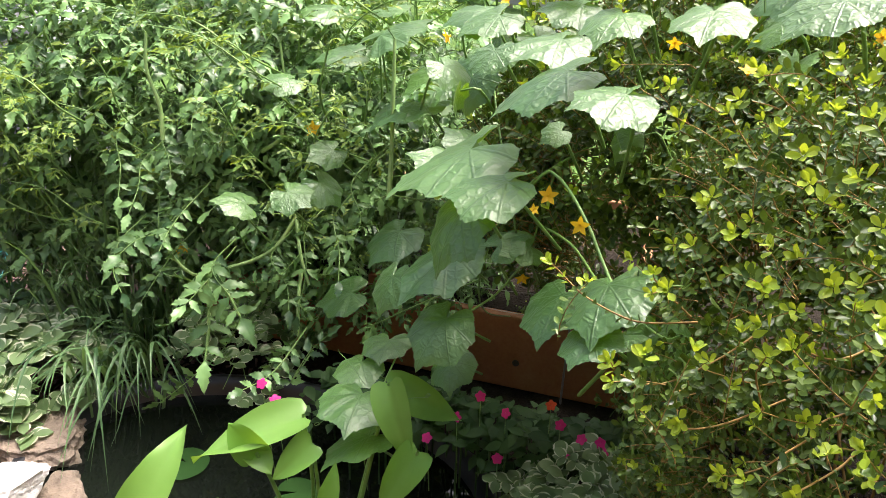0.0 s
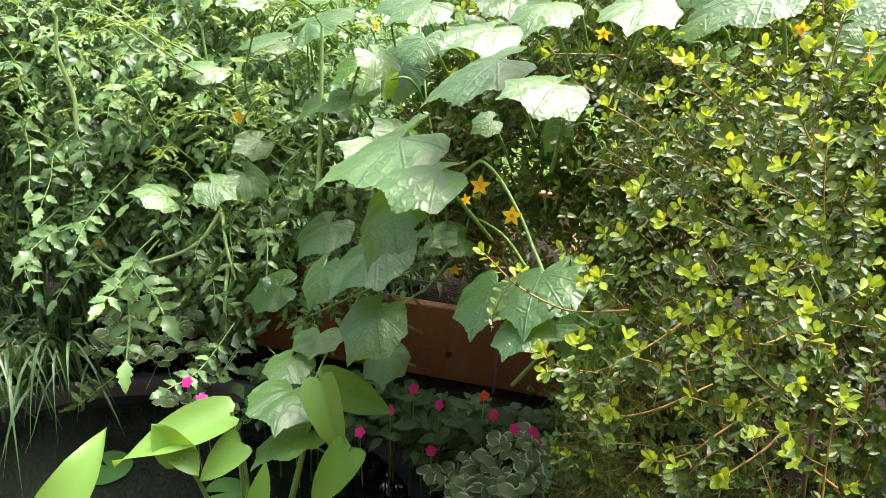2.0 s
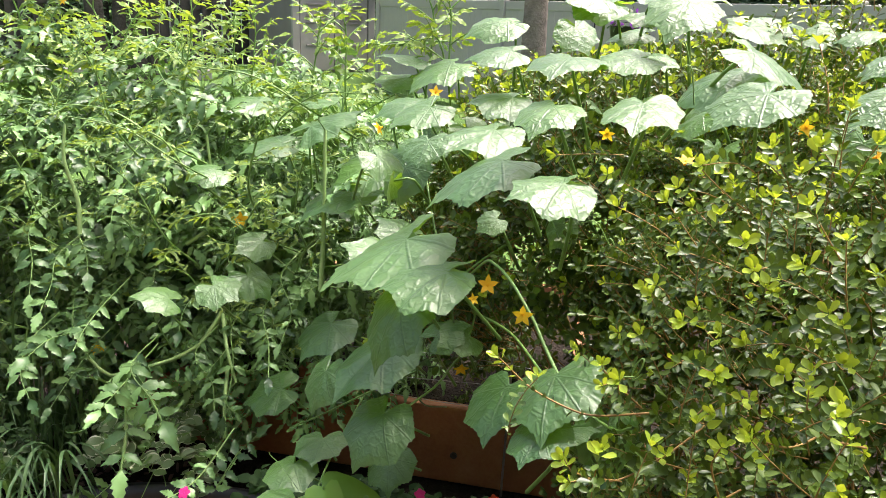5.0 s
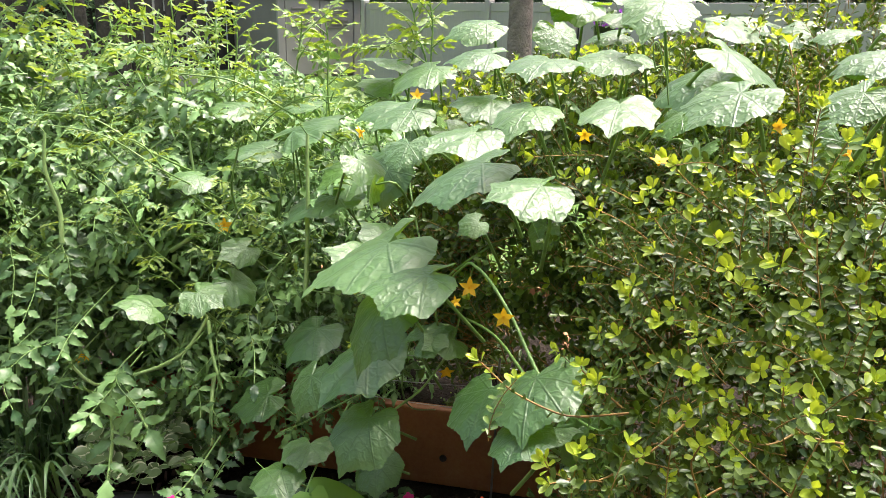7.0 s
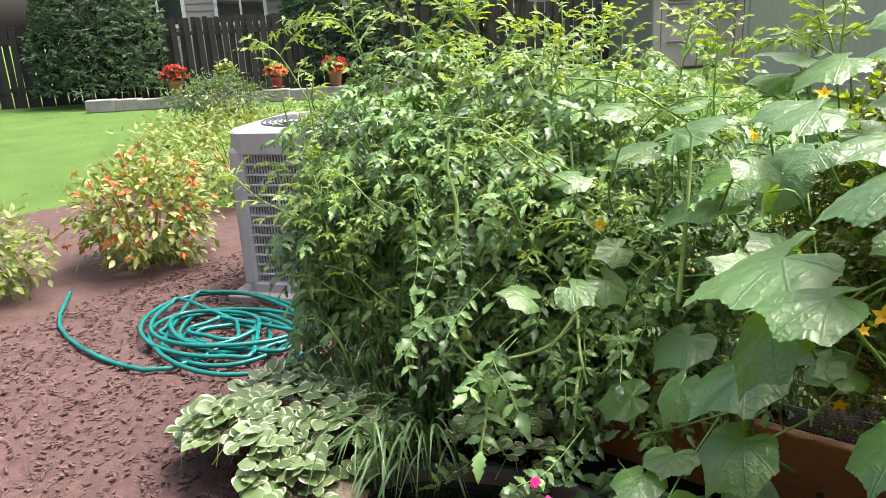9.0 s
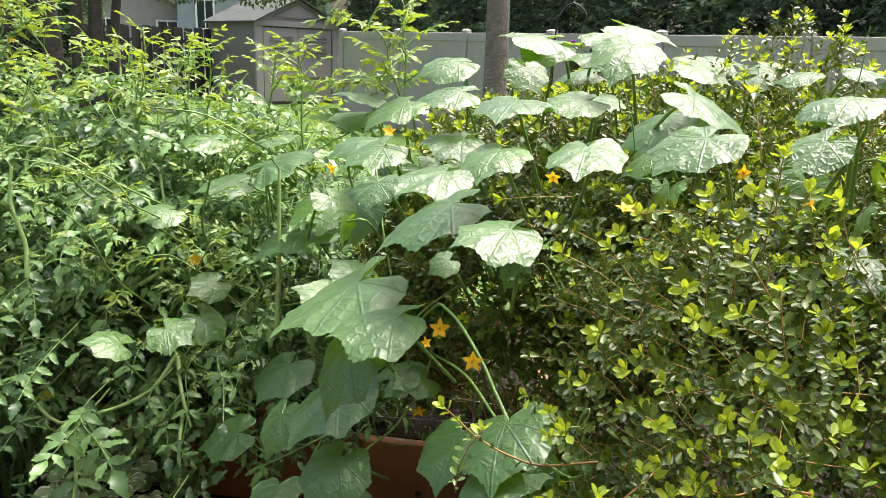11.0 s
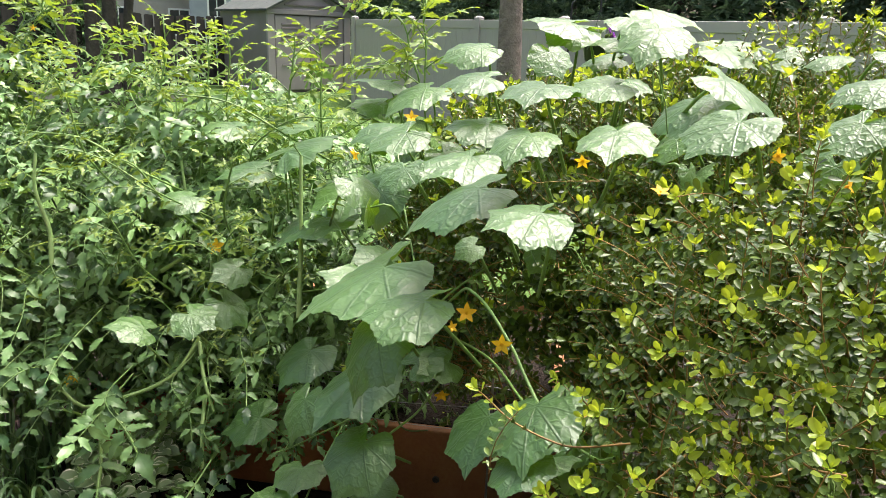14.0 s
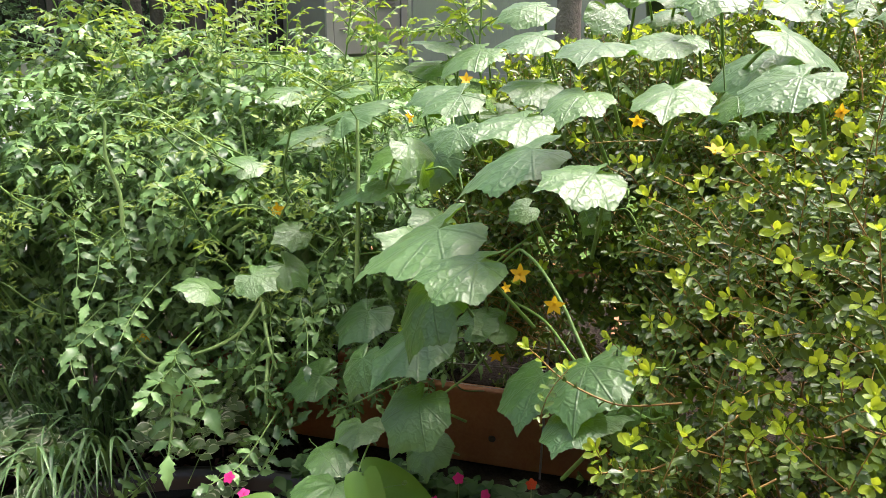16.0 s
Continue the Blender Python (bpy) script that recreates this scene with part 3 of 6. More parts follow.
house("neighbour_house", "blue-grey sided house with white framed windows", M_SIDING, -17.0, 40.0, 24, 8.0, 8.0, 4.4, 2.2, ((-2.6, 2.2, 0.8, 1.4), (0.9, 2.2, 0.9, 1.4)))
house("neighbour_house", "tan brick house with grey shingle roof", M_BRICKY, -24.5, 26.5, 40, 8.0, 8.0, 2.6, 2.4, ((-1.8, 1.0, 1.2, 1.2), (1.6, 1.0, 1.2, 1.2)))
house("neighbour_house", "pale grey house with brown shingle roof", M_CREAM, -24.0, 40.0, 30, 6.0, 7.0, 2.8, 1.8, ((-1.6, 1.2, 1.0, 1.3), (1.6, 1.2, 1.0, 1.3)))
house("garage", "cream sided garage behind the wooden fence", M_CREAM, -19.2, 13.6, 53, 5.0, 6.0, 2.8, 1.6, ((0.9, 1.75, 1.3, 0.8), (-1.4, 1.75, 1.3, 0.8)))


# assumed house of this garden, unseen behind the eye, added to cut front light
def unseen_house():
    s = empty("house", (0, -2.2, 0))
    tagged(s, "grey-brown brick house wall, assumed and added unseen behind the eye", "house")
    bm = bmesh.new()
    box(bm, -7.0, 7.0, -3.0, -2.2, 0, 3.2)
    part("wall", bm, M_BRICKY, s)
    bm = bmesh.new()
    box(bm, -7.3, 7.3, -3.2, -1.75, 3.2, 3.35)
    part("eaves", bm, M_TRIMWHITE, s)


unseen_house()


# ---- trees ----
def spray_shape(r, n=7, size=0.2, width=0.13):
    """A flat fan of scale-leaved twigs."""
    h = Heap()
    for k in range(n):
        a = (k - (n - 1) / 2) * 0.36 + r.normal(0, 0.1)
        q = size * r.uniform(0.65, 1.1)
        V = np.array([(0, 0, 0), (width, 0.55, 0.03), (0, 1.0, -r.uniform(0.05, 0.3)), (-width, 0.5, 0.03)]) * q
        h.add((V, np.array([(0, 1, 2), (0, 2, 3)]), V[:, :2] / q, np.zeros(2, int)), pose(0, 0, 0, r.normal(0, 14), r.normal(0, 18), math.degrees(a)))
    return h.shape()


def conifer(name, label, seed, height, radius, count, base_z=0.3):
    """An arborvitae: tapered trunk with short limbs and a crown of hanging sprays."""
    r = np.random.default_rng(seed)
    s = empty(name, (0, 0, 0))
    tagged(s, label, "tree")
    t = Heap().add(tube([(0, 0, 0), (0.03, 0, height * 0.5), (0, 0, height * 0.95)], [0.13, 0.08, 0.02], 8))
    for k in range(26):
        z = r.uniform(base_z, height * 0.9)
        a = r.uniform(0, 6.283)
        q = radius * (1 - (z / height) ** 1.6) * 0.8
        t.add(tube([(0, 0, z), (math.cos(a) * q, math.sin(a) * q, z + q * 0.25)], [0.03, 0.008], 4))
    hang("trunk", t.mesh("trunk", [M_BARKDARK]), s)
    shapes = [spray_shape(r, 6, 0.14, 0.13) for _ in range(8)]
    c = Heap()
    for k in range(count):
        inner = k % 6 == 0
        z = base_z + (3.9 if k % 5 else height - base_z) * r.uniform(0, 1) ** 1.1
        a = r.uniform(0, 6.283)
        # boughs: billows of sprays with dark hollows between
        lobe = 1 + 0.2 * noise.noise(Vector((math.cos(a) * 2.2, math.sin(a) * 2.2, z * 1.6 + seed))) + 0.14 * noise.noise(Vector((math.cos(a) * 6, math.sin(a) * 6, z * 4.0)))
        q = radius * max(0.03, 1 - (z / height) ** 1.7) * lobe * (0.6 if inner else r.uniform(0.82, 1.03))
        out = Vector((math.cos(a), math.sin(a), r.uniform(-0.3, 0.6))) + Vector(r.normal(0, 0.35, 3))
        c.add(shapes[k % 8], aim((math.cos(a) * q, math.sin(a) * q, z), out, (r.normal(0, 0.5), r.normal(0, 0.5), 1), r.uniform(0.8, 1.4) * (1.8 if inner else 1.0)))
    hang("crown", c.mesh("crown", [M_CONIFER]), s, kind="stuff")
    return s


tree_a = conifer("arborvitae_tree", "tall dark green arborvitae behind the fence", 11, 6.5, 1.5, 4600)
tree_b = conifer("arborvitae_tree", "tall dark green arborvitae behind the fence", 12, 7.2, 1.7, 5000)
spots = [(-3.3, 21.0), (-2.0, 18.4), (-0.2, 16.2), (1.7, 14.6), (3.4, 13.0), (5.0, 11.6), (6.7, 10.4), (8.6, 9.2), (-6.0, 25.5), (-0.4, 20.6), (-9.6, 25.2)]
for k, (x, y) in enumerate(spots):
    src = tree_a if k % 2 else tree_b
    m = pose(x, y, 0, 0, 0, 47 * k)
    if k == 0:
        tree_b.matrix_basis = m
    elif k == 1:
        tree_a.matrix_basis = m
    else:
        copy_thing(src, m)


def broad_tree(name, label, seed, x, y, stems, crown, leaves, leaf=0.09, bark=M_BARKDARK):
    """Stems with forked limbs and a loose crown of single leaves; crown: centre and radii of its clumps."""
    r = np.random.default_rng(seed)
    s = empty(name, (x, y, 0))
    tagged(s, label, "tree")
    for pts, rad in stems:
        c = curve([(x + p[0], y + p[1], p[2]) for p in pts], 14)
        hang("trunk", Heap().add(tube(c, np.linspace(rad, rad * 0.55, 14) * (1 + 0.5 * np.exp(-np.linspace(0, 14, 14))), 12)).mesh("trunk", [bark]), s)
    limbs, lv = Heap(), Heap()
    shape = [blade([0.04, 0.26, 0.33, 0.24, 0.0], leaf * q, 0.15, 0.2) for q in (0.8, 1.0, 1.25)]
    for cx, cy, cz, cr, sx, sy, sz in crown:
        limbs.add(tube(curve([(x + sx, y + sy, sz), (x + (sx + cx) / 2, y + (sy + cy) / 2, (sz + cz) / 2 + 0.2), (x + cx, y + cy, cz)], 8), np.linspace(0.07, 0.015, 8), 6))
        for k in range(leaves):
            d = r.normal(size=3)
            d /= np.linalg.norm(d)
            p = np.array((x + cx, y + cy, cz)) + d * cr * (1.3, 1.3, 0.75) * r.uniform(0.25, 1.0) ** 0.6
            lv.add(shape[k % 3], aim(p, d + r.normal(0, 0.5, 3) + (0, 0, -0.4), (r.normal(0, 0.6), r.normal(0, 0.6), 1)))
    hang("limb_work", limbs.mesh("limb_work", [bark]), s, kind="stuff")
    hang("crown", lv.mesh("crown", [M_BROAD]), s, kind="stuff")
    return s


# single straight trunk in front of the beige fence; its crown starts well above the eye
broad_tree("tall_tree", "tall grey-barked tree trunk on the lawn", 21, -0.88, 10.62,
           [(((0, 0, 0), (-0.02, 0, 1.8), (-0.06, 0.0, 4.0), (0.05, 0.1, 6.6)), 0.185)],
           [(-1.0, 0.6, 7.0, 0.9, 0, 0, 5.4), (0.9, 1.0, 7.4, 0.9, 0, 0, 5.6), (0.1, 0.6, 8.2, 1.0, 0, 0, 6.2)], 500, 0.12, M_BARK)
# several dark stems by the wooden fence, with branches hanging low
broad_tree("shade_tree", "dark many-stemmed shade tree by the fence", 22, -7.3, 10.8,
           [(((-0.3, -0.2, 0), (-0.32, -0.2, 1.6), (-0.5, -0.1, 4.2)), 0.17), (((-0.05, 0.0, 0), (-0.02, 0, 1.6), (0.1, 0, 4.4)), 0.12),
            (((0.15, 0.14, 0), (0.2, 0.15, 1.8), (0.4, 0.2, 4.2)), 0.13), (((0.33, 0.26, 0), (0.42, 0.3, 1.7), (0.75, 0.4, 3.8)), 0.09)],
           [(1.6, 1.0, 2.55, 0.55, 0.6, 0.4, 3.3), (2.4, 1.4, 2.45, 0.5, 0.6, 0.4, 3.3), (0.8, 0.6, 2.75, 0.6, 0.4, 0.2, 3.2), (3.2, 1.7, 2.6, 0.5, 0.7, 0.4, 3.6), (2.0, 1.2, 2.75, 0.42, 0.6, 0.4, 3.3), (1.2, 0.8, 2.4, 0.42, 0.6, 0.4, 3.3), (2.9, 1.5, 2.9, 0.4, 0.6, 0.4, 3.3), (-1.0, -0.6, 3.1, 0.6, -0.4, -0.1, 3.4), (-0.2, 0.2, 4.4, 1.1, 0.1, 0, 3.8), (1.2, 0.4, 4.2, 1.0, 0.6, 0.3, 3.6), (-1.8, -1.2, 3.0, 0.6, -0.4, -0.1, 3.4)], 1100, 0.05)
copy_thing(tree_b, pose(-14.9, 14.6, 0, 0, 0, 80))
copy_thing(tree_a, pose(-17.4, 9.2, 0, 0, 0, 10))
copy_thing(tree_b, pose(-13.2, 17.4, 0, 0, 0, 200))


# ---- pots and low shrubs by the wooden fence ----
def edging():
    s = empty("stone_edging", (-12.6, 11.2, 0))
    tagged(s, "low grey stone edging at the lawn's end", "edging")
    r = np.random.default_rng(5)
    for k in range(20):
        bm = bmesh.new()
        box(bm, -0.3, 0.3, -0.13, 0.13, 0.0, 0.24 + r.uniform(-0.02, 0.03), 0.02)
        t = k / 19
        part("stone", bm, M_STONEWALL, s, m=pose(-15.4 + 6.9 * t, 8.0 + 7.0 * t, 0, 0, 0, 45.5 + r.normal(0, 2)))


edging()


def flower_pot(x, y, z, mat, size, petals, label, seed):
    r = np.random.default_rng(seed)
    s = empty("flower_pot", (x, y, z))
    tagged(s, label, "potted plant")
    bm = bmesh.new()
    prof = [(0.62, 0), (0.78, 0.62), (0.9, 0.64), (0.92, 0.8), (0.8, 0.8), (0.74, 0.7)]
    rings = []
    for q, h in prof:
        rings.append([bm.verts.new((x + q * size * 0.2 * math.cos(a), y + q * size * 0.2 * math.sin(a), z + h * size * 0.42)) for a in np.arange(16) * math.pi / 8])
    for a, b in zip(rings, rings[1:]):
        for i in range(16):
            bm.faces.new((a[i], a[(i + 1) % 16], b[(i + 1) % 16], b[i]))
    bm.faces.new(rings[0][::-1]), bm.faces.new(rings[-1])
    part("pot", bm, mat, s, smooth=True)
    h, f = Heap(), Heap()
    lf = blade([0.03, 0.4, 0.5, 0.4, 0.0], 0.09, 0.1, 0.3)
    pt = blade([0.1, 0.5, 0.5, 0.2], 0.06, 0.05, 0.2)
    for k in range(150):
        d = r.normal(size=3)
        d[2] = abs(d[2])
        d /= np.linalg.norm(d)
        p = np.array((x, y, z + size * 0.36)) + d * (0.24, 0.24, 0.3) * size * r.uniform(0.4, 1)
        h.add(lf, aim(p, d + r.normal(0, 0.4, 3), (0, 0, 1)))
        if petals and k % 3 == 0:
            for q in range(6):
                f.add(pt, aim(p + d * 0.07, r.normal(size=3) + d, d))
    hang("foliage", h.mesh("foliage", [M_SHRUB if not petals else M_BROAD]), s)
    if petals:
        hang("blossom", f.mesh("blossom", [petals]), s)


M_CORAL = leaf_material("coral_petal", (0.6, 0.16, 0.06), (0.75, 0.25, 0.1), (0.7, 0.3, 0.1), rough=0.6, clear=0.3, grain=0.1)
M_REDPETAL = leaf_material("red_petal", (0.4, 0.02, 0.02), (0.6, 0.05, 0.04), (0.6, 0.08, 0.05), rough=0.6, clear=0.3, grain=0.1)
flower_pot(-12.0, 11.55, 0.27, M_TERRA, 0.9, M_REDPETAL, "terracotta pot of red flowers", 31)
flower_pot(-12.95, 10.7, 0.27, M_REDPOT, 0.75, M_CORAL, "red pot of coral flowers", 32)
flower_pot(-13.6, 9.9, 0.27, M_STONEWALL, 1.0, None, "grey planter with green leaves", 33)
flower_pot(-14.3, 9.1, 0.27, M_TERRA, 0.9, M_REDPETAL, "terracotta pot of red flowers", 34)


def leafy_shrub(name, label, cat, mat, x, y, radii, count, leaf, seed, petals=None):
    """A loose low shrub: forked stems and many small leaves."""
    r = np.random.default_rng(seed)
    s = empty(name, (x, y, 0))
    tagged(s, label, cat)
    st, h, f = Heap(), Heap(), Heap()
    shapes = [blade([0.04, 0.2, 0.24, 0.16, 0.0], leaf * q, 0.15, 0.25) for q in (0.8, 1, 1.2)]
    for k in range(18):
        d = r.normal(size=3) * (1, 1, 0.3)
        tip = np.array((x, y, 0)) + (d[0] * radii[0] * 0.5, d[1] * radii[1] * 0.5, radii[2] * r.uniform(0.9, 1.6))
        st.add(tube(curve([(x, y, 0), (x + d[0] * 0.1, y + d[1] * 0.1, radii[2] * 0.5), tip], 6), np.linspace(0.012, 0.004, 6), 4))
    for k in range(count):
        d = r.normal(size=3)
        d /= np.linalg.norm(d)
        lump = 1 + 0.2 * math.sin(d[0] * 6 + seed) * math.sin(d[1] * 7) + 0.12 * math.sin(d[2] * 11 + d[0] * 9)
        p = np.array((x, y, radii[2])) + d * radii * lump * r.uniform(0.55, 1.02)
        if p[2] < 0.03:
            continue
        h.add(shapes[k % 3], aim(p, d + r.normal(0, 0.6, 3), (r.normal(0, 0.4), r.normal(0, 0.4), 1)))
        if petals and k % 17 == 0:
            for q in range(5):
                f.add(shapes[0], aim(p + d * 0.03, r.normal(size=3) + d, d))
    hang("stem_tangle", st.mesh("stem_tangle", [M_TWIG]), s, kind="stuff")
    hang("foliage", h.mesh("foliage", [mat]), s, kind="stuff")
    if petals:
        hang("blossom", f.mesh("blossom", [petals]), s)


leafy_shrub("pale_shrub", "pale yellow-green rounded shrub", "shrub", M_SHRUB, -5.9, 4.35, (1.1, 0.9, 0.42), 3000, 0.065, 41)
leafy_shrub("pale_shrub", "pale yellow-green shrub beside the condenser", "shrub", M_SHRUB, -4.55, 2.65, (0.5, 0.45, 0.38), 2000, 0.06, 42, M_CORAL)
leafy_shrub("pale_shrub", "pale green low shrub in the mulch", "shrub", M_SHRUB, -4.9, 1.6, (0.6, 0.5, 0.3), 1700, 0.06, 43)
leafy_shrub("green_shrub", "dark green shrub by the edging", "shrub", M_BROAD, -11.2, 8.0, (1.0, 0.8, 0.4), 2600, 0.07, 44)


# ---- air conditioner, hose ----
def condenser():
    """Outdoor condenser: rounded steel cabinet with louvred sides on a pad."""
    base = pose(-3.4, 2.56, 0, 0, 0, 24)
    s = empty("air_conditioner", (-3.1, 2.9, 0))
    tagged(s, "pale grey air conditioner with louvred sides", "air conditioner")
    w, h = 0.78, 1.0
    bm = bmesh.new()
    box(bm, -0.08, w + 0.08, -0.08, w + 0.08, 0.0, 0.06, 0.01)
    part("pad", bm, M_STONEWALL, s, m=base)
    bm = bmesh.new()
    box(bm, 0.05, w - 0.05, 0.05, w - 0.05, 0.07, h - 0.1)
    part("coil", bm, M_ACDARK, s, m=base)

    def rounded(z0, z1, grow, rad, inner=None):
        bm = bmesh.new()
        loops = []
        for z, g in ((z0, grow), (z1 - 0.02, grow), (z1, grow - 0.02)):
            ring = []
            for cx, cy, a0 in ((w - rad, w - rad, 0), (rad, w - rad, 90), (rad, rad, 180), (w - rad, rad, 270)):
                for k in range(6):
                    a = radians(a0 + k * 18)
                    ring.append(bm.verts.new((cx + (rad + g) * math.cos(a), cy + (rad + g) * math.sin(a), z)))
            loops.append(ring)
        for a, b in zip(loops, loops[1:]):
            for i in range(24):
                bm.faces.new((a[i], a[(i + 1) % 24], b[(i + 1) % 24], b[i]))
        bm.faces.new(loops[-1]), bm.faces.new(loops[0][::-1])
        return bm

    part("base_rim", rounded(0.06, 0.13, 0.005, 0.09), M_ACWHITE, s, m=base, smooth=False)
    top = part("top_cover", rounded(h - 0.13, h, 0.01, 0.09), M_ACWHITE, s, "pale grey moulded top cover", m=base)
    for rad in np.linspace(0.06, 0.33, 10):
        pts = [(w / 2 + rad * math.cos(a), w / 2 + rad * math.sin(a), h + 0.006) for a in np.linspace(0, 2 * math.pi, 33)]
        hang("guard_ring", Heap().add(tube(pts, 0.004, 5)).mesh("guard_ring", [M_ACDARK]), top, base)
    for cx, cy in ((0.045, 0.045), (w - 0.045, 0.045), (w - 0.045, w - 0.045), (0.045, w - 0.045)):
        bm = bmesh.new()
        box(bm, cx - 0.05, cx + 0.05, cy - 0.05, cy + 0.05, 0.1, h - 0.1, 0.025)
        part("corner_post", bm, M_ACWHITE, s, m=base)
    # upright wires in rows between horizontal ribs
    bmw = bmesh.new()
    box(bmw, -0.004, 0.004, -0.004, 0.004, 0.13, h - 0.13)
    wire = bpy.data.meshes.new("slat")
    bmw.to_mesh(wire)
    bmw.free()
    wire.materials.append(M_ACWHITE)
    for side in range(2):
        for k in range(34):
            q = 0.1 + k * (w - 0.2) / 33
            hang("slat", wire, s, base @ Matrix.Translation((q, 0.01, 0) if side == 0 else (0.01, q, 0)))
        for k in range(13):
            z = 0.17 + k * 0.058
            bm = bmesh.new()
            if side == 0:
                box(bm, 0.09, w - 0.09, -0.002, 0.016, z - 0.006, z + 0.006, 0.002)
            else:
                box(bm, -0.002, 0.016, 0.09, w - 0.09, z - 0.006, z + 0.006, 0.002)
            part("rib", bm, M_ACWHITE, s, m=base)


condenser()


def hose():
    r = np.random.default_rng(9)
    pts = []
    for k in range(9 * 26):
        a = k * 2 * math.pi / 26
        loop = k // 26
        rad = 0.30 + 0.17 * math.sin(loop * 2.3) + 0.02 * math.sin(a * 3 + loop)
        cx, cy = -3.02 + 0.09 * math.sin(loop * 1.7), 2.13 + 0.06 * math.cos(loop * 2.1)
        pts.append((cx + 1.15 * rad * math.cos(a + loop), cy + 0.8 * rad * math.sin(a + loop), 0.045 + 0.014 * (loop % 4) + 0.006 * math.sin(a * 2 + loop)))
    pts += [(-2.9, 1.75, 0.04), (-3.3, 1.62, 0.04), (-3.9, 1.7, 0.04), (-4.4, 2.0, 0.04)]
    c = curve(pts, len(pts) * 3)
    tagged(hang("garden_hose", Heap().add(tube(c, 0.0115, 8)).mesh("garden_hose", [M_TEAL]), None), "coiled teal rubber garden hose on mulch", "hose")


hose()


# ---- planter, pond, rocks ----
def planter():
    s = empty("raised_planter", (-0.5, 2.3, 0))
    tagged(s, "raised bed of reddish cedar boards", "planter")
    for x0, x1 in ((-1.5, -0.815), (-0.785, 0.12)):
        bm = bmesh.new()
        box(bm, x0, x1, 2.25, 2.29, 0.02, 0.3, 0.006)
        bo = part("board", bm, M_CEDAR, s, "reddish cedar board with a dark knot")
        if x0 > -0.8:
            bm = bmesh.new()
            bmesh.ops.create_cone(bm, cap_ends=True, segments=14, radius1=0.013, radius2=0.011, depth=0.006, matrix=Matrix.Translation((-0.268, 2.2485, 0.125)) @ Matrix.Rotation(radians(90), 4, "X"))
            part("knot", bm, M_BARKDARK, bo)
    bm = bmesh.new()
    box(bm, -0.83, -0.77, 2.295, 2.355, 0.0, 0.34, 0.006)
    part("post", bm, M_CEDAR, s)
    for x in (-1.5, 0.08):
        bm = bmesh.new()
        box(bm, x, x + 0.04, 2.295, 3.5, 0.02, 0.3, 0.006)
        part("board", bm, M_CEDAR, s)
    bm = bmesh.new()
    box(bm, -1.5, 0.12, 3.505, 3.545, 0.02, 0.3, 0.006)
    part("board", bm, M_CEDAR, s)
    bm = bmesh.new()
    box(bm, -1.455, 0.075, 2.36, 3.5, 0.02, 0.26)
    part("soil", bm, M_SOIL, s, "dark potting soil")


planter()


def wire_guard():
    h = Heap()
    for z in (0.34, 0.41, 0.49):
        h.add(tube([(x, 2.22, z + 0.008 * math.sin(x * 7 + z * 20)) for x in np.linspace(-1.4, -0.02, 24)], 0.0012, 4))
    for x in (-1.4, -0.75, -0.1):
        h.add(tube([(x, 2.22, 0.02), (x + 0.004, 2.22, 0.52)], 0.004, 5))
    tagged(hang("wire_mesh", h.mesh("wire_mesh", [M_WIRE]), None), "thin galvanised wire mesh before the planter", "wire fence")


wire_guard()


def pond():
    s = empty("garden_pond", (-0.8, 1.4, 0))
    tagged(s, "small pond with a black moulded liner", "pond")
    bm = bmesh.new()
    rings = []
    for q, z in ((0.93, 0.025), (0.95, 0.09), (0.98, 0.115), (1.02, 0.115), (1.05, 0.09), (1.06, 0.0)):
        rings.append([bm.verts.new((-0.82 + 0.66 * q * math.cos(a) * (1 + 0.05 * math.sin(3 * a)), 1.42 + 0.52 * q * math.sin(a) * (1 + 0.06 * math.cos(2 * a)), z)) for a in np.arange(48) * math.pi / 24])
    for a, b in zip(rings, rings[1:]):
        for i in range(48):
            bm.faces.new((a[i], a[(i + 1) % 48], b[(i + 1) % 48], b[i]))
    bmesh.ops.recalc_face_normals(bm, faces=bm.faces)
    part("liner", bm, M_LINER, s, smooth=True)
    bm = bmesh.new()
    vs = [bm.verts.new((-0.82 + 0.65 * math.cos(a), 1.42 + 0.51 * math.sin(a), 0.06)) for a in np.arange(40) * math.pi / 20]
    bm.faces.new(vs)
    part("water", bm, M_WATER, s, "still dark water")


pond()


def rock(name, x, y, z, sx, sy, sz, rz, mat, label, seed, strata=0.5):
    """A broken stone: a cut block, chipped and layered."""
    r = np.random.default_rng(seed)
    bm = bmesh.new()
    bmesh.ops.create_icosphere(bm, subdivisions=5, radius=1.0)
    planes = [(np.array(d) / np.linalg.norm(d), c) for d, c in ((r.normal(size=3), r.uniform(0.6, 0.85)) for _ in range(9))] + [(np.array((0, 0, 1.0)), 0.5), (np.array((0, 0, -1.0)), 0.5)]
    for v in bm.verts:
        p = np.array(v.co)
        for n, c in planes:
            d = p @ n - c
            if d > 0:
                p = p - n * d
        k = noise.noise(Vector(p * 2.5) + Vector((seed, 0, 0))) * 0.1 + noise.noise(Vector(p * 9.0)) * 0.05 + (round(p[2] * 7 + noise.noise(Vector(p * 1.5)) * 1.6) % 2 - 0.5) * 0.13 * strata
        v.co = Vector(p * (1 + k))
    bmesh.ops.transform(bm, matrix=Matrix.Diagonal((sx, sy, sz, 1)), verts=bm.verts)
    o = part(name, bm, mat, None, label, m=pose(x, y, z, r.normal(0, 4), r.normal(0, 4), rz))
    return tagged(o, label, "stone")


